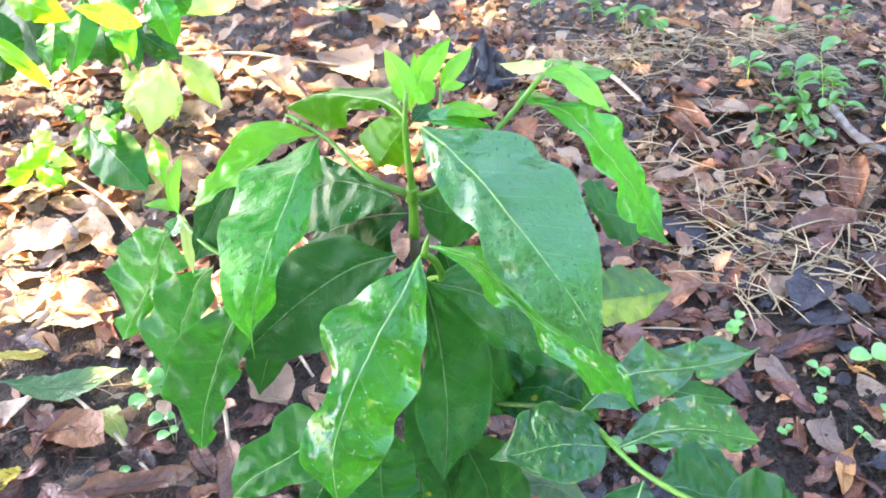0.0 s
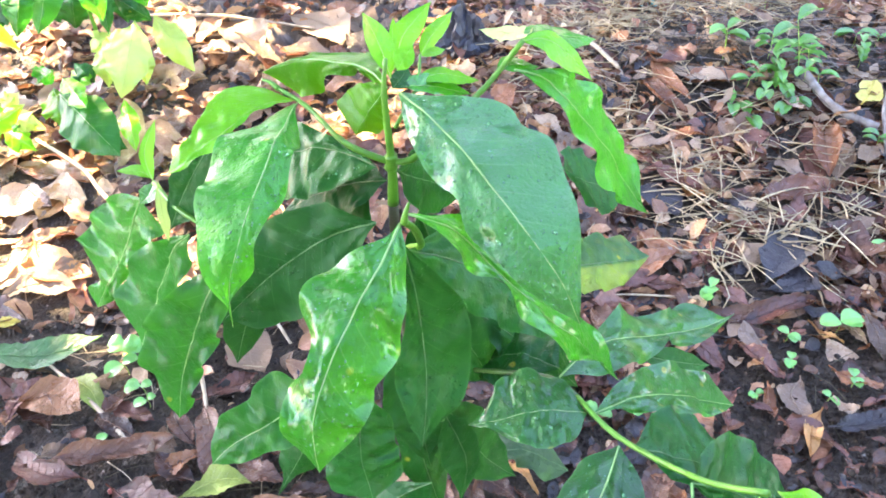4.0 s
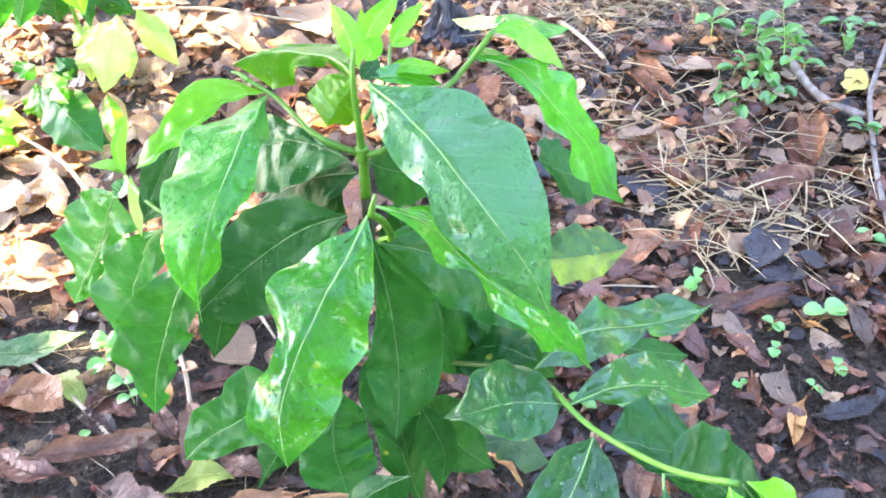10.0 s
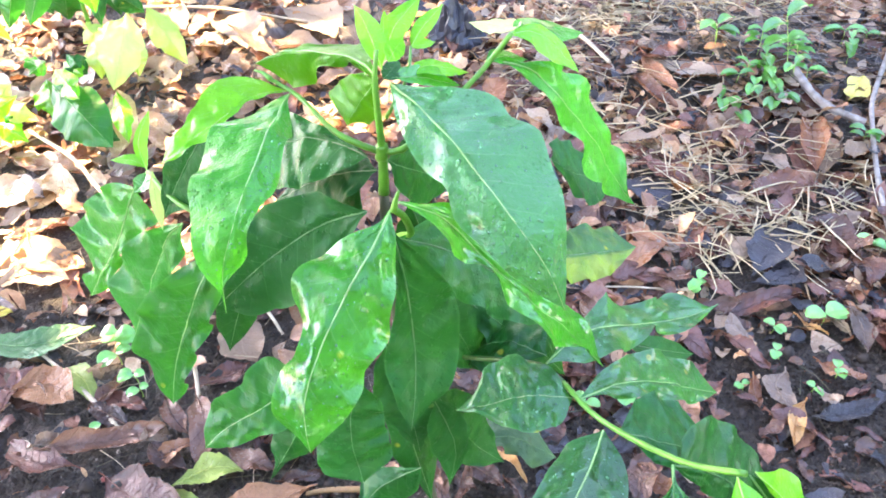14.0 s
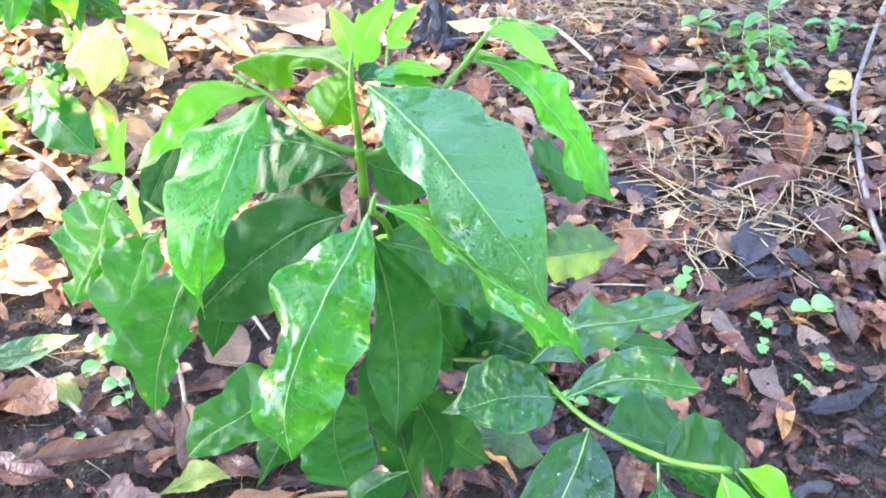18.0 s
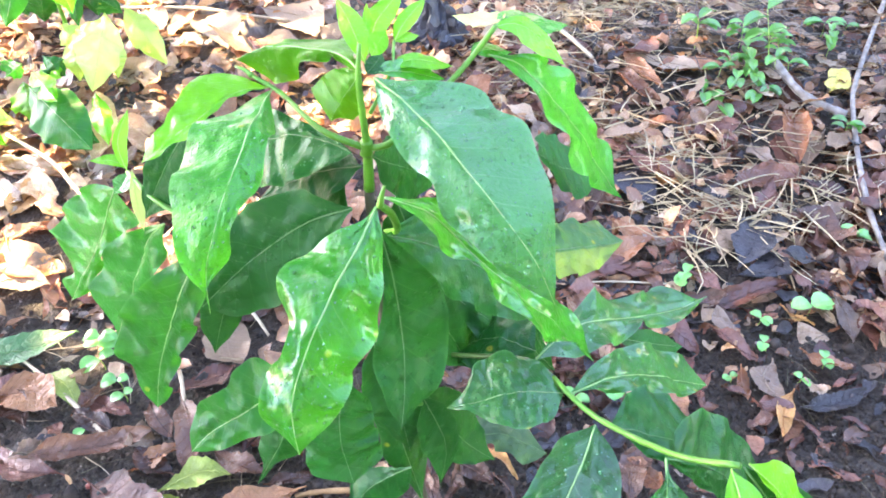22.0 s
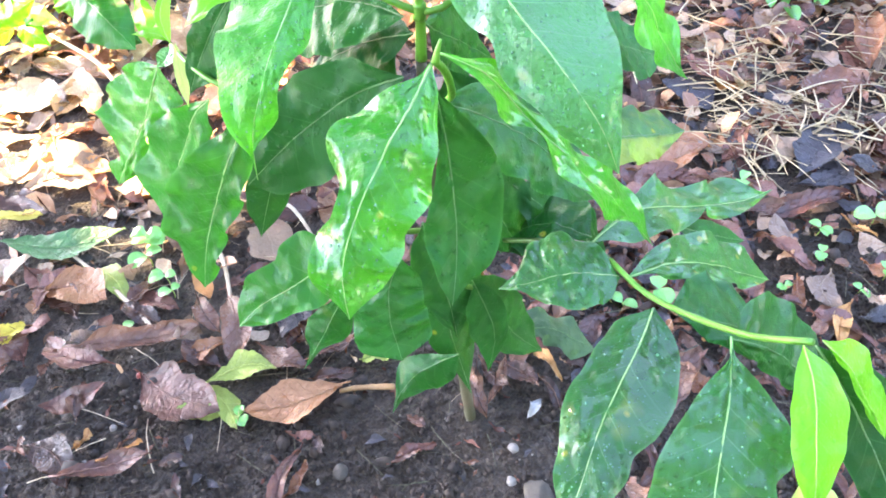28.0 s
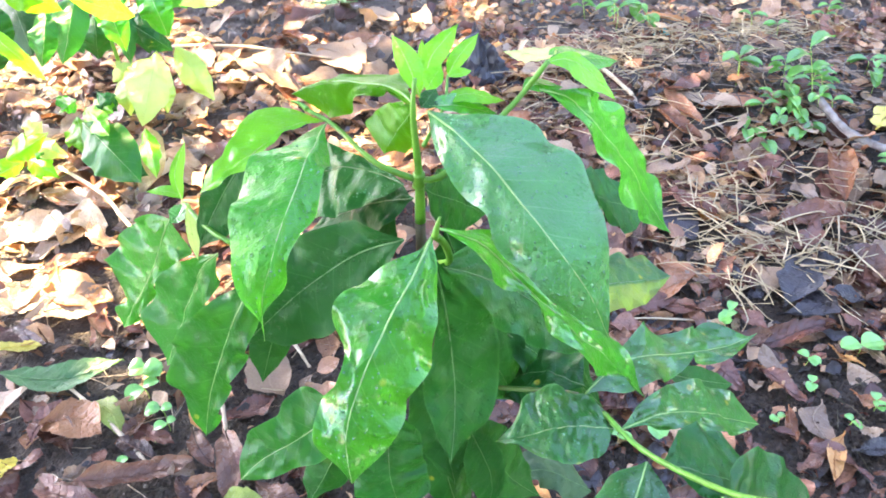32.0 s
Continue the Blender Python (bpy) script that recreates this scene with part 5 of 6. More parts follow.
crumpled(((0.130, 1.120, 0.058, 0.12, 1.0), (0.044, 1.300, 0.060, 0.05, 4.0)))
rng = np.random.RandomState(7)
bank, dark, light = [], [], []
for k in range(16):
    V, F, UV = curled(rng.uniform(0.06, 0.13), rng.uniform(0.32, 0.6), rng.uniform(0.1, 0.65), 400 + k, 14, 3, 1.7)
    mat = (mixed, purple, mixed, greybrown, reddish, blackened, tan, mixed, purple, reddish, mixed, mixed, greybrown, orange, purple, mixed)[k] if k != 5 else purple
    me = bpy.data.meshes.new("dead_leaf")
    me.from_pydata(V, [], F)
    me.shade_smooth()
    layer = me.uv_layers.new(name="uv")
    idx = np.empty(len(me.loops), dtype=np.int32)
    me.loops.foreach_get("vertex_index", idx)
    layer.data.foreach_set("uv", np.array(UV, dtype=np.float32)[idx].ravel())
    me.materials.append(mat)
    bank.append((me, np.array(V), F, UV, mat))
    light.append((None, np.array(V), F, UV, (mixed, greybrown, tan, mixed, orange, greybrown)[k % 6]))
    dark.append((None, np.array(V), F, UV, (purple, rotten, reddish, rotten, purple, blackened, rotten, purple)[k % 8]))
chips = []
for k in range(12):
    V, F, UV = curled(rng.uniform(0.06, 0.12), rng.uniform(0.35, 0.8), rng.uniform(0.2, 1.0), 600 + k, 6, 1)
    chips.append((None, np.array(V), F, UV, (mixed, purple, reddish, mixed, greybrown, blackened)[k % 6]))
LOOK = {mixed: "crumpled brown dead leaf lying in the litter", purple: "dark purple-brown wet dead leaf in the litter", greybrown: "grey-brown decayed leaf in the litter",
        blackened: "blackened wet dead leaf in the litter", orange: "orange-brown dry leaf in the litter",
        reddish: "reddish-brown curled dead leaf in the litter", tan: "pale tan dry curled leaf in the litter"}


def litter_density(x, y):
    """How much leaf litter lies at a place: bare soil round the stem's front and on the path behind."""
    d = 1.0
    if y < 0.14:
        d *= max(0.03, (y + 0.02) / 0.3 - 0.12) if x > -0.42 else 0.25
    d *= 0.35 + 0.65 * min(1, max(0, (math.hypot(x - 0.05, y - 0.02) - 0.12) / 0.2))
    if x > 0.3 and y < 0.24:
        d *= 0.16
    d *= 1 - 0.85 * math.exp(-((x - 0.74) / 0.27) ** 2 - ((y - 1.03) / 0.19) ** 2)
    if y > 1.45 or (y > 1.28 and x > 0.25):
        d *= 0.5 if x < 0.2 else 0.16
    return d


placed = 0
while placed < 165:
    x, y = rng.uniform(-1.0, 1.15), rng.uniform(-0.05, 1.35)
    if rng.rand() > litter_density(x, y) or taken(x, y, 0.03):
        continue
    me = bank[rng.randint(len(bank))][0]
    if (y < 0.28 or (x > 0.1 and y < 0.62)) and me.materials[0] not in (purple, reddish, blackened):
        me = bank[(1, 4, 8, 9, 14)[rng.randint(5)]][0]
    ob = new("dead_leaf", me)
    sc = rng.uniform(0.6, 1.15)
    ob.matrix_world = Matrix.LocRotScale((x, y, bumps(x, y) - 0.002 + rng.uniform(0, 0.012)), Euler((rng.normal(0, 0.15), rng.normal(0, 0.15), rng.uniform(0, 6.28))), (sc, sc, sc))
    tagged(ob, LOOK[me.materials[0]], "dead leaf", "leaf litter")
    placed += 1


def scatter(name, stock, n, area, scale, label, category, density=True, lift=(-0.004, 0.01), tilt=0.22, clear=0.0):
    """Many small leaves joined into one sheet of litter."""
    groups = {}
    done = 0
    while done < n:
        x, y = rng.uniform(area[0], area[1]), rng.uniform(area[2], area[3])
        if (density and rng.rand() > litter_density(x, y)) or (clear and taken(x, y, clear)):
            continue
        me, V, F, UV, mat = stock[rng.randint(len(stock))]
        M = np.array(Euler((rng.normal(0, tilt), rng.normal(0, tilt), rng.uniform(0, 6.28))).to_matrix()) * rng.uniform(*scale)
        g = groups.setdefault(mat.name, ([], [], [], mat))
        base = len(g[0])
        W = V @ M.T + np.array((x, y, bumps(x, y) + rng.uniform(*lift)))
        g[0].extend(W.tolist())
        g[1].extend([tuple(base + q for q in f) for f in F])
        g[2].extend(UV)
        done += 1
    for key, (gv_, gf_, gu_, mat) in groups.items():
        tagged(mesh_object(name, gv_, gf_, mat, None, gu_), label, category, kind="stuff")


scatter("leaf_litter", bank, 1250, (-1.6, 0.1, 0.25, 2.6), (0.6, 1.25), "brown carpet of dead leaves on the soil", "leaf litter", clear=0.02)
scatter("leaf_litter", bank, 1700, (0.1, 1.9, 0.6, 2.6), (0.25, 0.85), "brown carpet of dead leaves on the soil", "leaf litter", clear=0.02)
scatter("leaf_litter", light, 420, (0.0, 1.1, 0.8, 1.5), (0.2, 0.6), "pale brown bits of dead leaves and chaff", "leaf litter", density=False, clear=0.02)
scatter("leaf_litter", dark, 750, (0.1, 1.3, 0.0, 0.65), (0.25, 0.85), "dark wet dead leaves matted on the soil", "leaf litter", clear=0.02)
scatter("leaf_litter", dark, 120, (-1.0, 0.1, -0.05, 0.3), (0.3, 0.9), "dark wet dead leaves matted on the soil", "leaf litter", clear=0.02)
scatter("leaf_crumbs", chips, 9000, (0.0, 1.3, 0.0, 1.6), (0.08, 0.42), "small broken bits of dead leaves", "leaf bits", clear=0.002, lift=(-0.001, 0.010), tilt=0.4)
scatter("leaf_crumbs", chips, 2200, (-1.1, 0.0, -0.2, 1.6), (0.08, 0.42), "small broken bits of dead leaves", "leaf bits", clear=0.002, lift=(-0.001, 0.010), tilt=0.5)
sodden = []
for k in range(10):
    V, F, UV = curled(rng.uniform(0.05, 0.12), rng.uniform(0.25, 0.6), rng.uniform(0.3, 1.2), 640 + k, 8, 2, 2.0)
    sodden.append((None, np.array(V), F, UV, (purple, rotten, rotten, blackened, purple)[k % 5]))
scatter("leaf_crumbs", sodden, 620, (0.14, 0.95, -0.2, 0.32), (0.12, 0.5), "flat wet bits of dark dead leaves", "leaf bits", clear=0.004, density=False, lift=(0.001, 0.005), tilt=0.16)
scatter("leaf_crumbs", sodden, 220, (-0.75, 0.14, -0.22, 0.14), (0.08, 0.34), "flat wet bits of dark dead leaves", "leaf bits", clear=0.004, density=False, lift=(0.001, 0.004), tilt=0.2)


def clods(n, area, size, mat, name, label, category, seed, rule):
    """Crumbs of soil or chips: small uneven lumps half sunk in the ground."""
    r = np.random.RandomState(seed)
    shape = np.array([(1, 0, 0), (-1, 0, 0), (0, 1, 0), (0, -1, 0), (0, 0, 1), (0, 0, -1), (0.6, 0.6, 0.5), (-0.6, 0.6, 0.5), (0.6, -0.6, 0.5), (-0.6, -0.6, 0.5)], float)
    tri = [(0, 6, 8), (1, 9, 7), (2, 7, 6), (3, 8, 9), (4, 8, 6), (4, 6, 7), (4, 7, 9), (4, 9, 8), (0, 2, 6), (2, 1, 7), (1, 3, 9), (3, 0, 8), (0, 5, 2), (2, 5, 1), (1, 5, 3), (3, 5, 0)]
    V, F = [], []
    k = 0
    while k < n:
        x, y = r.uniform(area[0], area[1]), r.uniform(area[2], area[3])
        if r.rand() > rule(x, y):
            continue
        k += 1
        s = size * r.lognormal(0, 0.55)
        M = np.array(Euler(r.uniform(0, 6.28, 3)).to_matrix())
        W = (shape * r.uniform(0.7, 1.3, shape.shape) * (1, 0.8, 0.7)) @ M.T * s + (x, y, bumps(x, y) + 0.25 * s)
        b = len(V)
        V.extend(W.tolist())
        F.extend([tuple(b + q for q in f) for f in tri])
    return tagged(mesh_object(name, V, F, mat), label, category, kind="stuff")


clods(26000, (-0.75, 0.75, -0.25, 0.45), 0.0019, clod_mat, "soil_crumbs", "dark crumbs of moist soil", "soil", 21, lambda x, y: 1.15 - litter_density(x, y))
clods(160, (-0.75, 0.85, -0.25, 0.6), 0.0024, clod_mat, "soil_clods", "rounded dark clods of soil", "soil", 22, lambda x, y: 1.15 - litter_density(x, y))
clods(650, (-0.6, 0.7, -0.25, 0.5), 0.0015, stone_mat, "pale_chips", "small pale chips of wood and stone", "chips", 23, lambda x, y: 1.0)
clods(2500, (-1.2, 1.6, 1.2, 2.4), 0.006, dry_clod, "soil_clods", "dry clods on the bare path", "soil", 24, lambda x, y: 1.0)

def berry(x, y, r):
    """A fallen coffee cherry with its little crown scar."""
    V, F = [], []
    n, m = 12, 8
    for i in range(m + 1):
        t = math.pi * i / m
        for j in range(n):
            a = 2 * math.pi * j / n
            q = math.sin(t) * (1 + 0.03 * math.sin(3 * a))
            V.append((x + r * q * math.cos(a), y + 0.85 * r * q * math.sin(a), bumps(x, y) + r * 0.8 - r * math.cos(t) * (0.95 if i else 0.8)))
    F = [(i * n + j, i * n + (j + 1) % n, (i + 1) * n + (j + 1) % n, (i + 1) * n + j) for i in range(m) for j in range(n)]
    return tagged(mesh_object("coffee_cherry", V, F, berry_mat), "fallen red coffee cherry on the soil", "berry")


def scrap(x, y, length, turn, seed):
    """A curled strip of torn plastic."""
    V, F, UV = curled(length, 0.5, 0.6, seed, 10, 2, 1.5)
    ob = mesh_object("plastic_scrap", V, F, teal_plastic, None, UV)
    ob.matrix_world = Matrix.Translation((x, y, bumps(x, y) + 0.012)) @ Euler((0.2, 0.1, turn)).to_matrix().to_4x4()
    return tagged(ob, "torn scrap of turquoise plastic on the litter", "litter")


def stone(x, y, size, seed, label, mat):
    """A rounded, slightly faceted stone half sunk in the soil."""
    V, n, m = [], 16, 9
    for i in range(m + 1):
        t = math.pi * i / m
        for j in range(n):
            a = 2 * math.pi * j / n
            d = Vector((math.sin(t) * math.cos(a), math.sin(t) * math.sin(a), math.cos(t)))
            q = size * (1 + 0.28 * noise.noise(d * 1.4 + Vector((seed, 0, 0))) + 0.07 * noise.noise(d * 5 + Vector((seed, 3, 0))))
            V.append((x + q * d.x, y + q * d.y * 1.1, bumps(x, y) + size * 0.25 + q * d.z * 0.75))
    F = [(i * n + j, i * n + (j + 1) % n, (i + 1) * n + (j + 1) % n, (i + 1) * n + j) for i in range(m) for j in range(n)]
    return tagged(mesh_object("stone", V, F, mat), label, "stone")


pebble_mat = stem_material("grey_stone", (0.075, 0.064, 0.05), (0.045, 0.038, 0.03), 0.85)
stone(0.072, -0.068, 0.016, 3.0, "rounded grey-brown stone half sunk in the soil", pebble_mat)
stone(0.053, -0.013, 0.0055, 7.0, "small pale stone on the soil", stone_mat)
stone(0.047, -0.048, 0.005, 9.0, "small pale stone on the soil", stone_mat)
stone(-0.128, -0.02, 0.008, 11.0, "small dark stone on the soil", pebble_mat)
stone(-0.383, 0.051, 0.004, 13.0, "small pale stone on the soil", stone_mat)
berry(0.425, 0.222, 0.0055)
berry(-0.366, 0.115, 0.0045)
white_film = stem_material("white_film", (0.34, 0.35, 0.36), (0.16, 0.17, 0.18), 0.3)
ob = scrap(0.070, 0.012, 0.026, 0.9, 803)
ob.data.materials[0] = white_film
tagged(ob, "crumpled bit of clear whitish plastic film on the soil", "litter")
scrap(0.52, 1.20, 0.05, 0.4, 801)
scrap(0.54, 1.36, 0.04, 1.9, 802)

# ---- straw, twigs ----
def straws(n, centre, spread, length, lift, seed, thick=1.0, kink=1.0):
    """Dry stems strewn round a centre, arched, bent and here and there broken at a knot."""
    r = np.random.RandomState(seed)
    V, F, UV = [], [], []
    for _ in range(n):
        c = np.array((r.normal(centre[0], spread[0]), r.normal(centre[1], spread[1]), 0.0))
        h, ln = r.uniform(0, 6.28), r.uniform(*length)
        bend, knot, turn = r.normal(0, 0.3 * kink), r.uniform(0.25, 0.75), r.normal(0, 0.8 * kink) * (r.rand() < 0.25)
        z0, arch = bumps(c[0], c[1]) + r.uniform(0.002, lift), r.uniform(0, 0.16)
        path, p = [], c.copy()
        for k in range(9):
            a = k / 8
            path.append(p + np.array((0, 0, z0 + ln * arch * (0.25 - (a - 0.5) ** 2) + r.normal(0, 0.0003))))
            w = h + bend * a + (turn if a > knot else 0.0) + r.normal(0, 0.05 * kink)
            p = p + np.array((math.cos(w), math.sin(w), 0)) * ln / 8
        v, f = tube_geometry(path, np.linspace(1, 0.55, 9) * r.uniform(0.0004, 0.0013) * thick, 5)
        b = len(V)
        V.extend(v)
        F.extend([tuple(b + q_ for q_ in ff) for ff in f])
        UV.extend([(r.uniform(0, 1), 0.5)] * len(v))
    return V, F, UV


for k, (n, c, sp) in enumerate(((70, (0.53, 0.62), (0.10, 0.06)), (50, (0.45, 0.47), (0.03, 0.06)), (45, (0.55, 0.46), (0.05, 0.04)), (50, (0.66, 0.50), (0.06, 0.06)), (170, (0.74, 1.16), (0.14, 0.05)), (120, (0.44, 1.14), (0.06, 0.06)), (110, (0.30, 1.0), (0.12, 0.16)), (40, (0.42, 0.85), (0.14, 0.12)), (40, (0.1, 0.9), (0.4, 0.3)))):
    V, F, UV = straws(int(n * 1.4), c, sp, (0.025, 0.12), 0.030, 50 + k, 1.35)
    tagged(mesh_object("straw", V, F, straw_mat, None, UV), "tangle of pale dry grass straw on the litter", "straw", kind="stuff")
V, F, UV = straws(260, (0.72, 1.02), (0.17, 0.10), (0.04, 0.16), 0.03, 71)
tagged(mesh_object("root_fibres", V, F, bark_dark, None, UV), "dark brown fibrous roots on a low mound", "roots", kind="stuff")
V, F, UV = straws(260, (0.5, 0.35), (0.35, 0.3), (0.02, 0.09), 0.010, 72, 0.7)
tagged(mesh_object("straw", V, F, stem_brown, None, UV), "fine grey-brown twiglets in the litter", "twiglets", kind="stuff")
V, F, UV = straws(110, (-0.35, 0.45), (0.3, 0.3), (0.02, 0.08), 0.010, 73, 0.7)
tagged(mesh_object("straw", V, F, straw_pale, None, UV), "fine pale twiglets in the litter", "twiglets", kind="stuff")
V, F, UV = straws(220, (0.74, 1.0), (0.2, 0.12), (0.03, 0.12), 0.028, 74, 0.8)
tagged(mesh_object("root_fibres", V, F, bark_grey, None, UV), "grey-brown fibrous roots on a low mound", "roots", kind="stuff")
V, F, UV = straws(90, (-0.1, 0.0), (0.2, 0.09), (0.01, 0.05), 0.003, 75, 0.45)
tagged(mesh_object("rootlets", V, F, stem_brown, None, UV), "thin brown rootlets lying on the bare soil", "roots", kind="stuff")


def twig(points, r0, r1, mat, label, seed=3, n=22):
    pts = [(x, y, bumps(x, y) + r0 * 0.8 + (p[0] if p else 0)) for x, y, *p in points]
    return tagged(tube("twig", pts, r0, r1, mat, None, n, 8, 0.12, seed), label, "twig")


twig([(1.126, 1.144, 0.02), (0.875, 0.796, 0.025), (0.813, 0.687, 0.02), (0.719, 0.458, 0.02), (0.67, 0.28, 0.015)], 0.005, 0.004, bark_grey, "long crooked grey stick lying on the litter", 3, 40)
twig([(-0.132, 0.074, 0.008), (-0.106, 0.076, 0.006), (-0.070, 0.074, 0.004)], 0.0028, 0.0036, stalk_tan, "broad tan dry leaf stalk on the soil", 12)
twig([(0.735, 0.84, 0.02), (0.746, 0.743, 0.02), (0.80, 0.685, 0.015)], 0.008, 0.007, bark_grey, "thick grey broken stick on the litter", 4)
twig([(0.34, 1.13, 0.02), (0.375, 1.03, 0.03), (0.411, 0.931, 0.02)], 0.005, 0.004, straw_pale, "straight pale twig on the litter", 5)
twig([(-0.51, 0.325, 0.012), (-0.43, 0.25, 0.018), (-0.361, 0.178, 0.01)], 0.0022, 0.003, straw_pale, "thin pale brown twig on the litter", 6)
twig([(-0.294, 0.288, 0.03), (-0.28, 0.25, 0.02), (-0.27, 0.205, 0.005)], 0.003, 0.0025, straw_pale, "short whitish twig among dead leaves", 7)
twig([(-0.238, 0.381, 0.02), (-0.205, 0.355, 0.025), (-0.177, 0.315, 0.01)], 0.003, 0.002, straw_pale, "short curved pale twig on the litter", 8)
twig([(-0.43, 0.57, 0.02), (-0.50, 0.64, 0.05), (-0.553, 0.711, 0.06), (-0.68, 0.85, 0.04)], 0.004, 0.003, straw_pale, "sunlit pale twig on the litter", 9)
twig([(0.39, 0.335, 0.012), (0.30, 0.345, 0.014), (0.25, 0.35, 0.01)], 0.0018, 0.0012, straw_pale, "thin straight straw-coloured twig", 10)
twig([(-0.62, 1.42, 0.02), (-0.42, 1.36, 0.03), (-0.2, 1.27, 0.02)], 0.004, 0.003, straw_pale, "pale twig in the sun on the litter", 11)


# ---- seedlings and weeds ----
def seedling(x, y, height, leaves, size, mat, label, spread=0.5, seed=0):
    """A small herb: a thin stalk with pairs of rounded leaves."""
    r = np.random.RandomState(seed + int(1000 * abs(x) + 77 * abs(y)))
    z = bumps(x, y)
    ob = tagged(new("seedling"), label, "seedling", "weeds on the soil")
    ob.location = (x, y, z)
    lean = r.normal(0, 0.15, 2)
    top = np.array((lean[0] * height, lean[1] * height, height))
    tube("stalk", [(0, 0, -0.004), tuple(top * 0.5 + (0.002, 0, 0)), tuple(top)], 0.0009, 0.0006, rib_lime, ob, 8, 5)
    turn = r.uniform(0, 3.14)
    for k in range(leaves):
        a = turn + k * math.pi * (1 if leaves <= 2 else 0.5 + 0.5 * (k % 2)) + r.normal(0, 0.2)
        f = 1.0 if leaves <= 4 else 0.35 + 0.65 * (k // 2 + 1) / (leaves / 2)
        b = top * min(f, 1)
        d = np.array((math.cos(a), math.sin(a), 0))
        q = np.array((-d[1], d[0], 0)) * size * spread * r.uniform(0.8, 1.1)
        s = size * r.uniform(0.8, 1.2)
        pts = [b, b + d * s * 0.35 + (0, 0, s * 0.15), b + d * s * 0.75 + (0, 0, s * 0.12), b + d * s + (0, 0, 0)]
        V, F, UV, P, ln = blade(pts, -q + (0, 0, 0.1 * s), q + (0, 0, 0.1 * s), 0.15, 0.6, k, 12, 3, 0.15)
        mesh_object("leaf", V, F, mat, ob, UV)
    return ob


herb_mat = leaf_material("weed_leaf", (0.035, 0.17, 0.03), (0.11, 0.36, 0.06), (0.3, 0.5, 0.15), (0.2, 0.6, 0.05), gloss=0.4)
clover_mat = leaf_material("clover_leaf", (0.10, 0.36, 0.08), (0.20, 0.52, 0.14), (0.35, 0.6, 0.2), (0.25, 0.65, 0.08), gloss=0.5)
for x, y, h, n, s in ((0.538, 0.262, 0.03, 4, 0.032), (0.470, 0.258, 0.015, 4, 0.014), (0.463, 0.212, 0.015, 4, 0.015), (0.394, 0.342, 0.04, 6, 0.018), (0.520, 0.177, 0.018, 4, 0.016),
                      (0.24, 0.169, 0.03, 4, 0.024), (0.672, 0.398, 0.02, 6, 0.02), (0.201, 0.16, 0.012, 2, 0.02), (0.48, 0.16, 0.012, 4, 0.012), (0.40, 0.17, 0.01, 3, 0.01)):
    seedling(x, y, h, n, s, clover_mat, "tiny fresh green seedling sprouting from the soil", 0.42)
for x, y, h, n, s in ((-0.398, 0.335, 0.035, 6, 0.024), (-0.394, 0.300, 0.025, 4, 0.022), (-0.359, 0.255, 0.02, 4, 0.018), (-0.35, 0.235, 0.016, 4, 0.014), (-0.394, 0.172, 0.016, 4, 0.016), (-0.239, 0.047, 0.012, 4, 0.014)):
    seedling(x, y, h, n, s, clover_mat, "small round-leaved clover sprout on the soil", 0.5)
for x, y, h, n, s in ((0.623, 0.954, 0.055, 2, 0.045), (0.733, 0.855, 0.11, 5, 0.055), (0.690, 0.884, 0.04, 5, 0.034), (0.682, 0.810, 0.035, 5, 0.034), (0.725, 0.824, 0.045, 4, 0.036), (0.640, 0.797, 0.03, 4, 0.034), (0.625, 0.841, 0.03, 3, 0.03), (0.578, 0.788, 0.015, 3, 0.042), (0.599, 0.745, 0.015, 3, 0.045), (0.673, 0.762, 0.02, 4, 0.034), (0.755, 0.829, 0.03, 4, 0.03), (0.783, 0.652, 0.03, 5, 0.03), (0.901, 0.988, 0.03, 4, 0.045), (0.950, 0.992, 0.02, 3, 0.03), (0.750, 1.214, 0.04, 3, 0.03), (0.535, 1.257, 0.05, 5, 0.04), (0.467, 1.303, 0.06, 3, 0.05), (0.706, 0.939, 0.05, 6, 0.03), (0.745, 0.908, 0.05, 6, 0.032), (0.684, 0.842, 0.03, 6, 0.028), (0.757, 0.872, 0.06, 6, 0.03), (0.656, 0.868, 0.03, 5, 0.026), (0.695, 0.778, 0.02, 5, 0.03)):
    seedling(x, y, h, n, s, herb_mat, "leafy green weed with pairs of pointed leaves", 0.27)
for x, y, h, n, s in ((0.621, 0.95, 0.05, 4, 0.04), (0.52, 1.321, 0.06, 8, 0.035), (0.421, 1.43, 0.06, 8, 0.03), (0.476, 1.364, 0.05, 6, 0.03), (0.87, 0.9, 0.05, 6, 0.03), (0.30, 1.52, 0.05, 6, 0.03), (0.93, 1.25, 0.05, 6, 0.03), (0.78, 1.15, 0.04, 4, 0.03)):
    seedling(x, y, h, n, s, herb_mat, "small green weed growing through dry grass", 0.3)

# ---- plants behind ----
shrub = tagged(new("coffee_plant"), "coffee shrub with glossy leaves partly in bright sun", "plant")
tube("stem", [(-0.95, 1.55, -0.02), (-0.94, 1.53, 0.3), (-0.92, 1.5, 0.62)], 0.011, 0.006, stem_brown, shrub, 16, 10, 0.06, 2)
tube("branch", [(-0.94, 1.53, 0.3), (-0.85, 1.45, 0.4), (-0.75, 1.35, 0.42)], 0.005, 0.003, stem_green, shrub, 12, 8)
tube("branch", [(-0.94, 1.53, 0.42), (-0.8, 1.55, 0.5), (-0.62, 1.6, 0.5)], 0.005, 0.003, stem_green, shrub, 12, 8)
sapling = tagged(new("coffee_sapling"), "low coffee seedling with broad leaves in dappled sun", "plant")
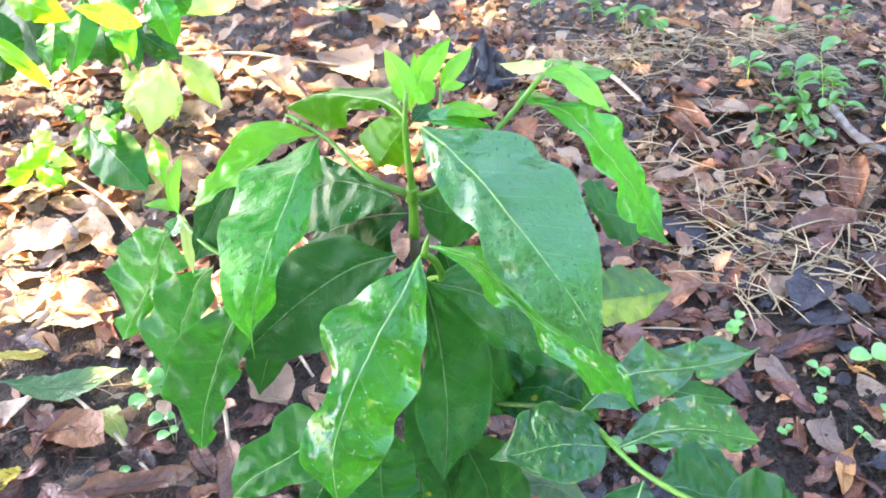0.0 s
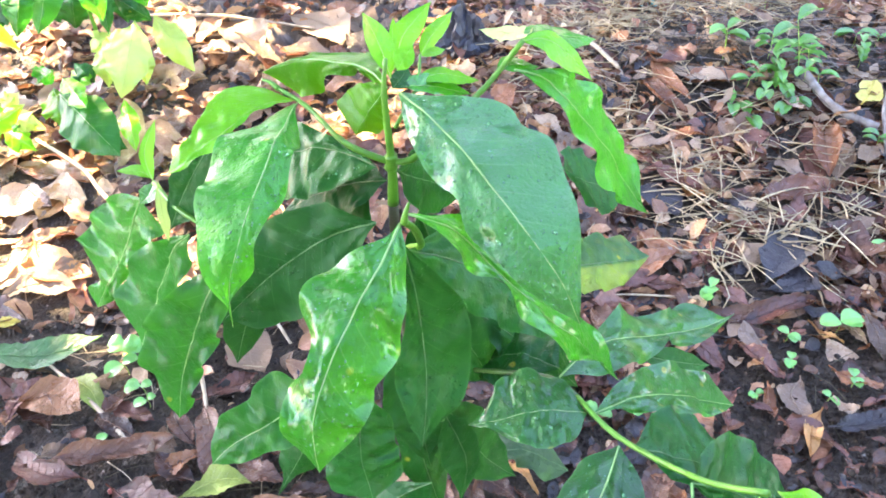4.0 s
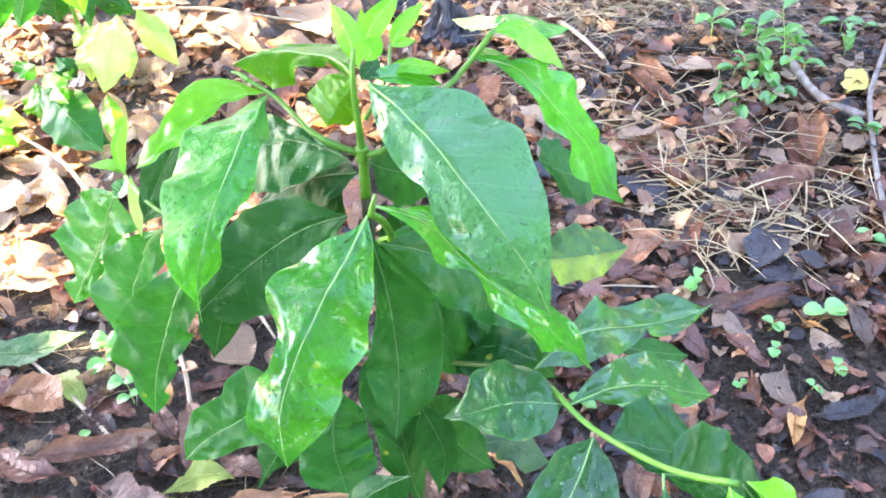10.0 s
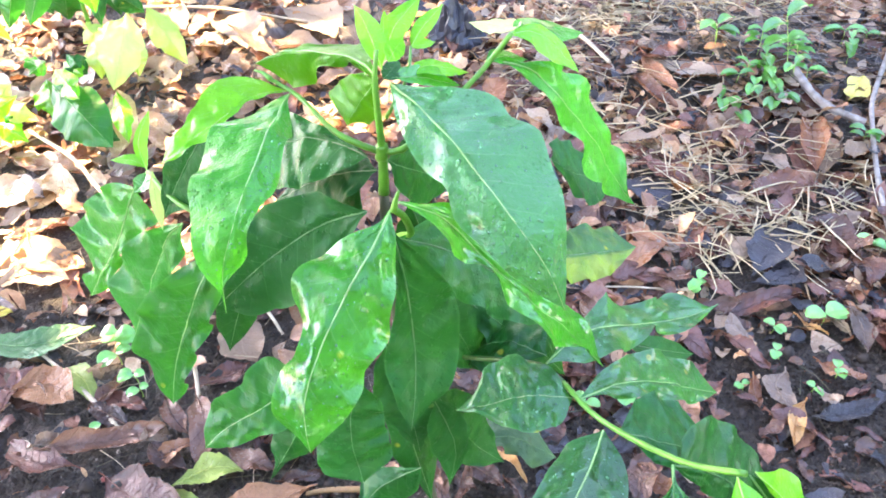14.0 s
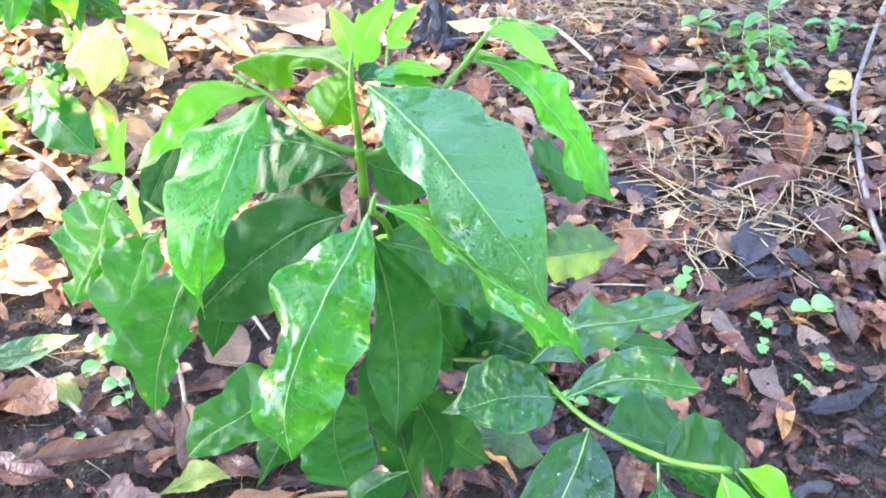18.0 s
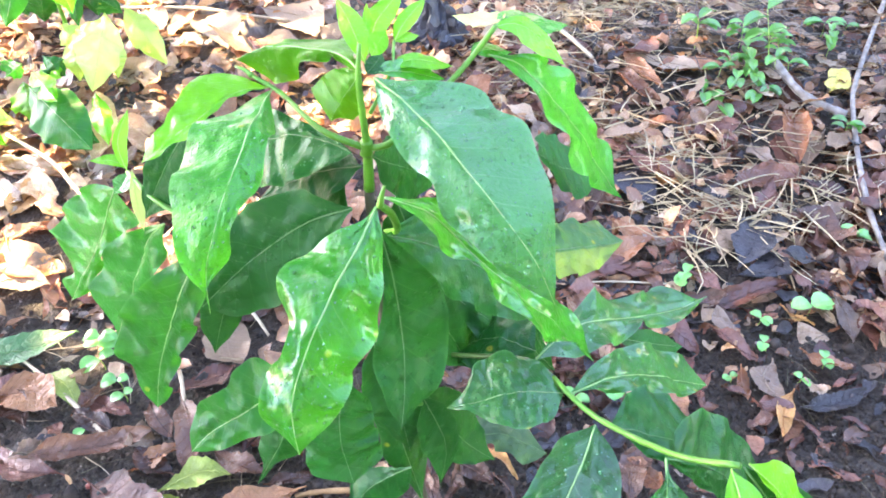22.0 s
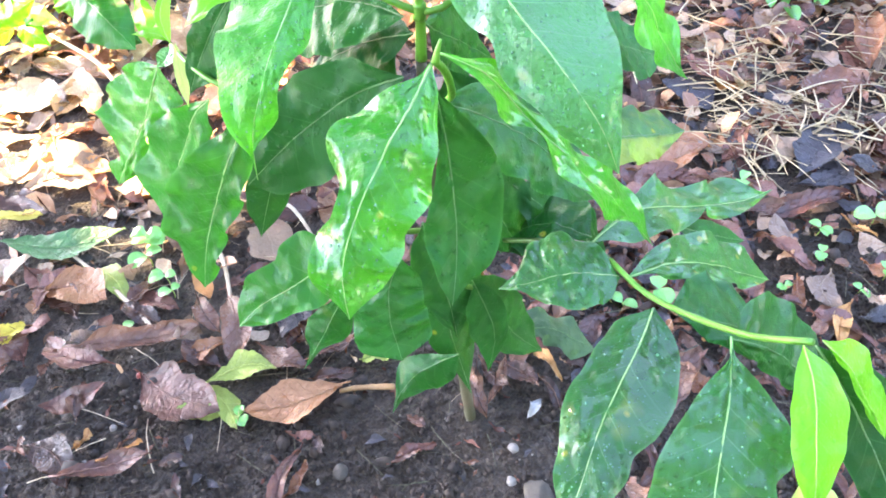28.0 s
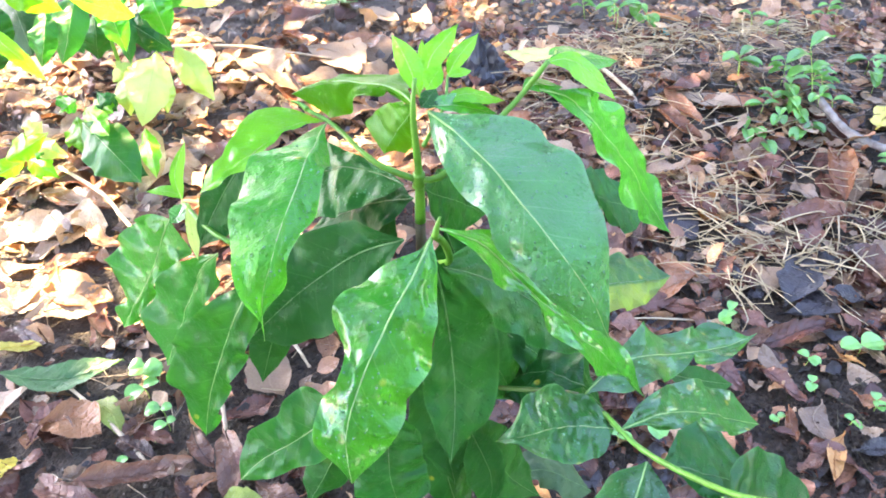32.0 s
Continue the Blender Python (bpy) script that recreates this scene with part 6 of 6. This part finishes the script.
tube("stem", [(-0.62, 1.12, -0.01), (-0.61, 1.10, 0.12), (-0.60, 1.08, 0.24)], 0.006, 0.003, stem_green, sapling, 12, 8)
# Leaves marked shaded or deep hold the shrub's inner shade in their colour.
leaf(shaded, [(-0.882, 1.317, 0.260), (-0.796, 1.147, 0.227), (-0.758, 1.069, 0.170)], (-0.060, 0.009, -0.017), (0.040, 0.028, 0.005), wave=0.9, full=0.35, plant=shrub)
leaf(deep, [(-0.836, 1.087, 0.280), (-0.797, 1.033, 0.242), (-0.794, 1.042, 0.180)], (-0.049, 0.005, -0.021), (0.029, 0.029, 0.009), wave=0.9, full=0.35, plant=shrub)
leaf(mature, [(-0.626, 1.071, 0.300), (-0.627, 0.986, 0.257), (-0.659, 0.968, 0.190)], (-0.043, 0.022, 0.001), (0.026, 0.011, -0.014), wave=0.9, full=0.35, plant=shrub)
leaf(mature, [(-0.675, 1.020, 0.280), (-0.669, 0.961, 0.247), (-0.695, 0.963, 0.190)], (-0.035, 0.018, -0.003), (0.018, 0.014, -0.009), wave=0.9, full=0.35, plant=shrub)
leaf(fresh, [(-0.551, 0.982, 0.330), (-0.523, 0.924, 0.287), (-0.520, 0.930, 0.220)], (-0.032, 0.011, -0.012), (0.020, 0.021, 0.001), wave=0.9, full=0.35, plant=shrub)
leaf(shaded, [(-0.571, 1.103, 0.250), (-0.549, 1.027, 0.217), (-0.553, 1.015, 0.160)], (-0.029, 0.016, -0.008), (0.015, 0.019, -0.005), wave=0.9, full=0.35, plant=shrub)
leaf(fresh, [(-0.487, 1.024, 0.320), (-0.459, 0.969, 0.282), (-0.454, 0.978, 0.220)], (-0.035, 0.010, -0.014), (0.023, 0.023, 0.002), wave=0.9, full=0.35, plant=shrub)
leaf(mature, [(-0.502, 1.189, 0.270), (-0.474, 1.149, 0.247), (-0.467, 1.178, 0.200)], (-0.033, 0.008, -0.020), (0.022, 0.029, 0.007), wave=0.9, full=0.35, plant=shrub)
leaf(olive, [(-0.706, 0.936, 0.360), (-0.640, 0.902, 0.342), (-0.609, 0.940, 0.300)], (-0.020, 0.001, -0.024), (0.004, 0.031, 0.014), wave=0.9, full=0.35, plant=shrub)
leaf(young, [(-0.550, 0.832, 0.360), (-0.508, 0.853, 0.332), (-0.487, 0.936, 0.280)], (-0.012, 0.005, -0.018), (-0.000, 0.025, 0.007), wave=0.9, full=0.35, plant=shrub)
leaf(young, [(-0.689, 0.809, 0.340), (-0.634, 0.772, 0.302), (-0.609, 0.791, 0.240)], (-0.017, 0.008, -0.013), (0.002, 0.020, 0.002), wave=0.9, full=0.35, plant=shrub)
leaf(shaded, [(-0.540, 1.056, 0.220), (-0.501, 1.029, 0.202), (-0.481, 1.061, 0.160)], (-0.018, 0.007, -0.019), (0.006, 0.027, 0.006), wave=0.9, full=0.35, plant=shrub)
leaf(pale, [(-0.453, 1.086, 0.240), (-0.423, 1.181, 0.222), (-0.406, 1.352, 0.180)], (-0.000, 0.006, -0.023), (-0.011, 0.031, 0.010), wave=0.9, full=0.35, plant=shrub)
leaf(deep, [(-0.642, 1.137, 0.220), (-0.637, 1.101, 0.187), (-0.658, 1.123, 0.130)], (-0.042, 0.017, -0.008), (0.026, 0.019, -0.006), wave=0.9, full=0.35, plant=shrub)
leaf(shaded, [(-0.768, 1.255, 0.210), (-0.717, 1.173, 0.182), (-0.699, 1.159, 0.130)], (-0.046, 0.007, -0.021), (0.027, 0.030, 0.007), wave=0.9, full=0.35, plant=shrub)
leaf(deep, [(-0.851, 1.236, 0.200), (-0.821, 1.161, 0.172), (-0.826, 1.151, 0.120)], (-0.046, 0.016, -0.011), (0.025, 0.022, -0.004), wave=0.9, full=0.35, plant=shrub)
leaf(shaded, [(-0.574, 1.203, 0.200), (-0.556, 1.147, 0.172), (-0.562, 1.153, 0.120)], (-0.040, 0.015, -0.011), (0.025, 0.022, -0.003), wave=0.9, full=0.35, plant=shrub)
leaf(mature, [(-0.580, 1.154, 0.300), (-0.564, 1.075, 0.282), (-0.577, 1.071, 0.240)], (-0.041, 0.019, -0.003), (0.028, 0.016, -0.008), wave=0.9, full=0.35, plant=shrub)
leaf(shaded, [(-0.850, 1.174, 0.200), (-0.848, 1.110, 0.172), (-0.881, 1.108, 0.120)], (-0.043, 0.024, 0.001), (0.023, 0.012, -0.015), wave=0.9, full=0.35, plant=shrub)
# Pale leaves of the sapling carry painted sunlight in their raised tone.
leaf(pale, [(-0.499, 1.020, 0.180), (-0.500, 0.927, 0.147), (-0.521, 0.890, 0.090)], (-0.045, 0.022, 0.001), (0.033, 0.009, -0.016), wave=0.9, full=0.35, plant=sapling)
leaf(pale, [(-0.477, 1.064, 0.170), (-0.430, 0.990, 0.142), (-0.401, 0.972, 0.090)], (-0.028, 0.008, -0.018), (0.017, 0.025, 0.003), wave=0.9, full=0.35, plant=sapling)
leaf(mature, [(-0.605, 0.847, 0.130), (-0.534, 0.762, 0.112), (-0.488, 0.725, 0.070)], (-0.042, -0.004, -0.030), (0.028, 0.032, 0.014), wave=0.9, full=0.35, plant=sapling)
leaf(young, [(-0.566, 0.894, 0.120), (-0.591, 0.920, 0.122), (-0.641, 0.997, 0.100)], (0.000, 0.022, 0.000), (-0.015, 0.009, -0.016), wave=0.9, full=0.35, plant=sapling)
leaf(olive, [(-0.633, 0.891, 0.120), (-0.608, 0.828, 0.112), (-0.607, 0.812, 0.080)], (-0.032, 0.013, -0.010), (0.017, 0.017, -0.006), wave=0.9, full=0.35, plant=sapling)
leaf(young, [(-0.667, 0.838, 0.120), (-0.697, 0.808, 0.112), (-0.754, 0.821, 0.080)], (-0.019, 0.025, 0.006), (0.001, 0.004, -0.022), wave=0.9, full=0.35, plant=sapling)
leaf(pale, [(-0.708, 0.843, 0.100), (-0.666, 0.818, 0.097), (-0.649, 0.835, 0.070)], (-0.016, 0.005, -0.021), (-0.001, 0.024, 0.004), wave=0.9, full=0.35, plant=sapling)
leaf(young, [(-0.533, 0.771, 0.140), (-0.568, 0.823, 0.142), (-0.629, 0.927, 0.120)], (0.006, 0.020, -0.001), (-0.020, 0.009, -0.015), wave=0.9, full=0.35, plant=sapling)
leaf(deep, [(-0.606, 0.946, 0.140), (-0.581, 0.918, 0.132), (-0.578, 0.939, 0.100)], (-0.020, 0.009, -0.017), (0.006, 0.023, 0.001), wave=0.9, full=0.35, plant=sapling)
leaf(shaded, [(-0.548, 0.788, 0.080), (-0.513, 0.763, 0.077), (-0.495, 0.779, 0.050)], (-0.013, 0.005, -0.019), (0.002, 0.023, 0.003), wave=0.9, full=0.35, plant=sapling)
leaf(young, [(-0.757, 0.766, 0.080), (-0.734, 0.786, 0.082), (-0.737, 0.850, 0.060)], (-0.004, 0.006, -0.018), (-0.014, 0.022, 0.002), wave=0.9, full=0.35, plant=sapling)
leaf(fresh, [(-0.672, 0.913, 0.120), (-0.663, 0.935, 0.122), (-0.679, 1.009, 0.100)], (-0.001, 0.009, -0.016), (-0.016, 0.022, 0.001), wave=0.9, full=0.35, plant=sapling)
leaf(pale, [(-0.507, 1.061, 0.150), (-0.538, 0.999, 0.137), (-0.589, 0.992, 0.100)], (-0.025, 0.030, 0.010), (0.012, 0.003, -0.025), wave=0.9, full=0.35, plant=sapling)
leaf(pale, [(-0.579, 1.093, 0.130), (-0.590, 1.055, 0.127), (-0.624, 1.073, 0.100)], (-0.019, 0.026, 0.004), (0.005, 0.009, -0.019), wave=0.9, full=0.35, plant=sapling)
leaf(pale, [(-0.493, 0.991, 0.140), (-0.479, 0.937, 0.127), (-0.484, 0.934, 0.090)], (-0.025, 0.015, -0.009), (0.013, 0.017, -0.007), wave=0.9, full=0.35, plant=sapling)
leaf(pale, [(-0.578, 1.028, 0.130), (-0.560, 0.966, 0.117), (-0.563, 0.955, 0.080)], (-0.031, 0.015, -0.009), (0.017, 0.017, -0.007), wave=0.9, full=0.35, plant=sapling)
leaf(young, [(-0.734, 0.853, 0.070), (-0.683, 0.803, 0.072), (-0.659, 0.796, 0.050)], (-0.019, 0.006, -0.018), (0.001, 0.022, 0.002), wave=0.9, full=0.35, plant=sapling)
leaf(pale, [(-0.727, 0.944, 0.090), (-0.729, 0.906, 0.092), (-0.757, 0.915, 0.070)], (-0.019, 0.022, 0.001), (0.001, 0.009, -0.017), wave=0.9, full=0.35, plant=sapling)
leaf(young, [(-0.523, 0.904, 0.080), (-0.490, 0.812, 0.077), (-0.477, 0.767, 0.050)], (-0.020, 0.013, -0.010), (0.008, 0.016, -0.007), wave=0.9, full=0.35, plant=sapling)
leaf(mature, [(-0.676, 0.861, 0.090), (-0.680, 0.823, 0.092), (-0.709, 0.830, 0.070)], (-0.018, 0.021, 0.001), (0.001, 0.008, -0.017), wave=0.9, full=0.35, plant=sapling)

# ---- shade trees outside the view ----
# Crown fills (SHADES) and holes (SPOTS) that aim shade and sun at chosen places.
SHADES = ((-0.567, 0.920, 0.065), (-0.471, 0.900, 0.06), (-0.234, 0.826, 0.05), (-0.448, 0.705, 0.05), (-0.686, 0.791, 0.06), (-0.589, 0.683, 0.04), (-0.535, 1.243, 0.03), (-0.485, 1.618, 0.06), (-0.886, 1.084, 0.04), (-0.368, 1.314, 0.03), (-0.423, 1.726, 0.06), (-0.558, 0.314, 0.09), (-0.517, 0.35, 0.05))
SPOTS = ((0.333, -0.340, 0.014), (-0.405, 0.894, 0.04), (-0.65, 0.762, 0.02), (-0.313, 0.937, 0.02))


def gap(x, y):
    """1 where the trees leave a gap for the sun, measured where its rays reach the ground."""
    edge = 0.10 * noise.noise(Vector((x * 3.0, y * 3.0, 5.0)))
    inside = x < np.interp(y, [0.0, 0.25, 0.35, 0.6, 1.0, 1.3, 1.6, 2.0], [-0.75, -0.5, -0.24, -0.10, 0.08, 0.25, 0.38, 0.2]) + edge and 0.18 + 0.15 * (x < -0.6) < y + edge < 2.4
    return inside and not any(math.hypot(x - cx, y - cy) < r for cx, cy, r in SHADES)


def shade_tree(base, top, reach, n, seed, label, size=0.125):
    """Trunk, limbs and a leafy crown; the crown shades the ground inside reach (x0, x1, y0, y1)."""
    r = np.random.RandomState(seed)
    ob = tagged(new("shade_tree"), label, "tree")
    tube("trunk", [base, (base[0] + 0.05, base[1] - 0.04, top * 0.5), (base[0] - 0.04, base[1] + 0.05, top * 1.15)], 0.10, 0.05, bark_dark, ob, 14, 12, 0.06, seed)
    lift = np.array(SUN) * (top / SUN.z)
    for k in range(6):
        e = lift + np.array((r.uniform(reach[0], reach[1]), r.uniform(reach[2], reach[3]), 0.25))
        if gap(e[0] - lift[0], e[1] - lift[1]):
            continue
        tube("limb", [(base[0], base[1], top * 0.8), ((base[0] + e[0]) / 2, (base[1] + e[1]) / 2, top * 1.12), tuple(e)], 0.035, 0.010, bark_dark, ob, 10, 8, 0.06, seed + k)
    V, F = [], []
    for _ in range(n):
        x, y = r.uniform(reach[0], reach[1]), r.uniform(reach[2], reach[3])
        if any(math.hypot(x - cx, y - cy) < h + 0.03 for cx, cy, h in SPOTS):
            continue
        if gap(x, y) and (r.rand() > 0.09 or noise.noise(Vector((x * 7, y * 7, 1.0))) < 0.12):
            continue
        p = np.array((x, y, 0)) + lift + np.array(SUN) * r.uniform(-0.1, 0.7)
        a, tilt = r.uniform(0, 6.28), r.normal(0, 0.5)
        d = np.array((math.cos(a) * math.cos(tilt), math.sin(a) * math.cos(tilt), math.sin(tilt)))
        q = np.cross(d, np.array((r.normal(0, 0.4), r.normal(0, 0.4), 1.0)))
        q /= np.linalg.norm(q)
        s = size * r.uniform(0.72, 1.28)
        b = len(V)
        dn = np.array((0, 0, -0.12 * s))
        p = p - d * s * 0.5
        V += [p, p + d * s * 0.3 + q * s * 0.2, p + d * s * 0.7 + q * s * 0.18 + dn, p + d * s + 2 * dn, p + d * s * 0.7 - q * s * 0.18 + dn, p + d * s * 0.3 - q * s * 0.2]
        F += [(b, b + 1, b + 5), (b + 1, b + 2, b + 4, b + 5), (b + 2, b + 3, b + 4)]
    tagged(mesh_object("crown", V, F, tree_leaf, ob, [(0.5, 0.7)] * len(V)), "dense leafy crown")
    return ob


shade_tree((-1.1, 5.6, 0.0), 2.2, (-0.9, 2.2, 0.4, 3.0), 8000, 5, "shade tree with a dense leafy crown")
shade_tree((-4.6, 0.4, 0.0), 2.2, (-1.6, 2.0, -1.0, 0.4), 9000, 6, "shade tree with a broad leafy crown")
# Added unseen crown that cuts the sky overhead for more contrast on the leaves.
shade_tree((-5.2, -1.6, 0.0), 2.6, (-2.5, 2.6, -5.0, -0.9), 760, 7, "unseen tree with a wide loose crown, added to cut sky light", 0.34)


def round_tree(x, y, height, radius, seed, label, over=None):
    """An unseen tree added to block sky: trunk, limbs and a crown of loose leaf sprays."""
    r = np.random.RandomState(seed)
    ob = tagged(new("tree"), label, "tree", "trees round the clearing")
    tube("trunk", [(x, y, -0.05), (x + 0.1, y, height * 0.4), (x - 0.05, y + 0.1, height * 0.85)], 0.12, 0.04, bark_dark, ob, 12, 10, 0.06, seed)
    for k in range(4):
        a = r.uniform(0, 6.28)
        tube("limb", [(x + 0.05, y, height * 0.4), (x + math.cos(a) * radius * 0.4, y + math.sin(a) * radius * 0.4, height * 0.55), (x + math.cos(a) * radius * 0.8, y + math.sin(a) * radius * 0.8, height * 0.65)], 0.04, 0.012, bark_dark, ob, 8, 7, 0.06, seed + k)
    n = 2600
    D = r.normal(size=(n, 3))
    D /= np.linalg.norm(D, axis=1)[:, None]
    if over:
        tube("limb", [(x, y, height * 0.7), ((x + over[0]) / 2, (y + over[1]) / 2, height * 0.95), (over[0], over[1], height)], 0.06, 0.02, bark_dark, ob, 12, 8, 0.06, seed)
        C = np.array((over[0], over[1], height)) + D * (radius, radius, 0.5) * r.uniform(0.2, 1.05, n)[:, None]
    else:
        C = np.array((x, y, height * 0.52)) + D * (radius, radius, height * 0.5) * r.uniform(0.55, 1.05, n)[:, None]
    A = r.normal(size=(n, 3))
    A /= np.linalg.norm(A, axis=1)[:, None]
    Q = np.cross(A, r.normal(size=(n, 3)))
    Q /= np.linalg.norm(Q, axis=1)[:, None]
    S = r.uniform(0.18, 0.34, n)[:, None]
    W = np.stack([C - A * S * 0.5, C + Q * S * 0.24, C + A * S * 0.5, C - Q * S * 0.24], 1).reshape(-1, 3)
    tagged(mesh_object("crown", W.tolist(), [(4 * i, 4 * i + 1, 4 * i + 2, 4 * i + 3) for i in range(n)], tree_leaf, ob, [(0.5, 0.7)] * (4 * n), False), "dense leafy crown")
    return ob


# Added ring of unseen trees; heights chosen for which sky the leaves reflect.
for k, (x, y, h, w) in enumerate(((-2.2, 4.6, 6.4, 2.1), (0.7, 5.0, 5.7, 2.0), (3.0, 4.4, 3.8, 1.9), (5.6, 2.4, 1.9, 1.9), (4.4, -2.0, 3.4, 1.9), (2.4, -4.2, 6.0, 2.0), (0.2, -4.8, 4.6, 1.8), (-2.4, -4.0, 4.2, 1.7))):
    round_tree(x, y, h, w, 90 + k, "unseen leafy tree added to block low sky and shape reflections")
# Added crown that hides the bright sky just above the sun.
round_tree(-2.6, 6.0, 5.2, 1.3, 131, "unseen tall tree added to block sky glare above the sun", (-1.8, 2.0))
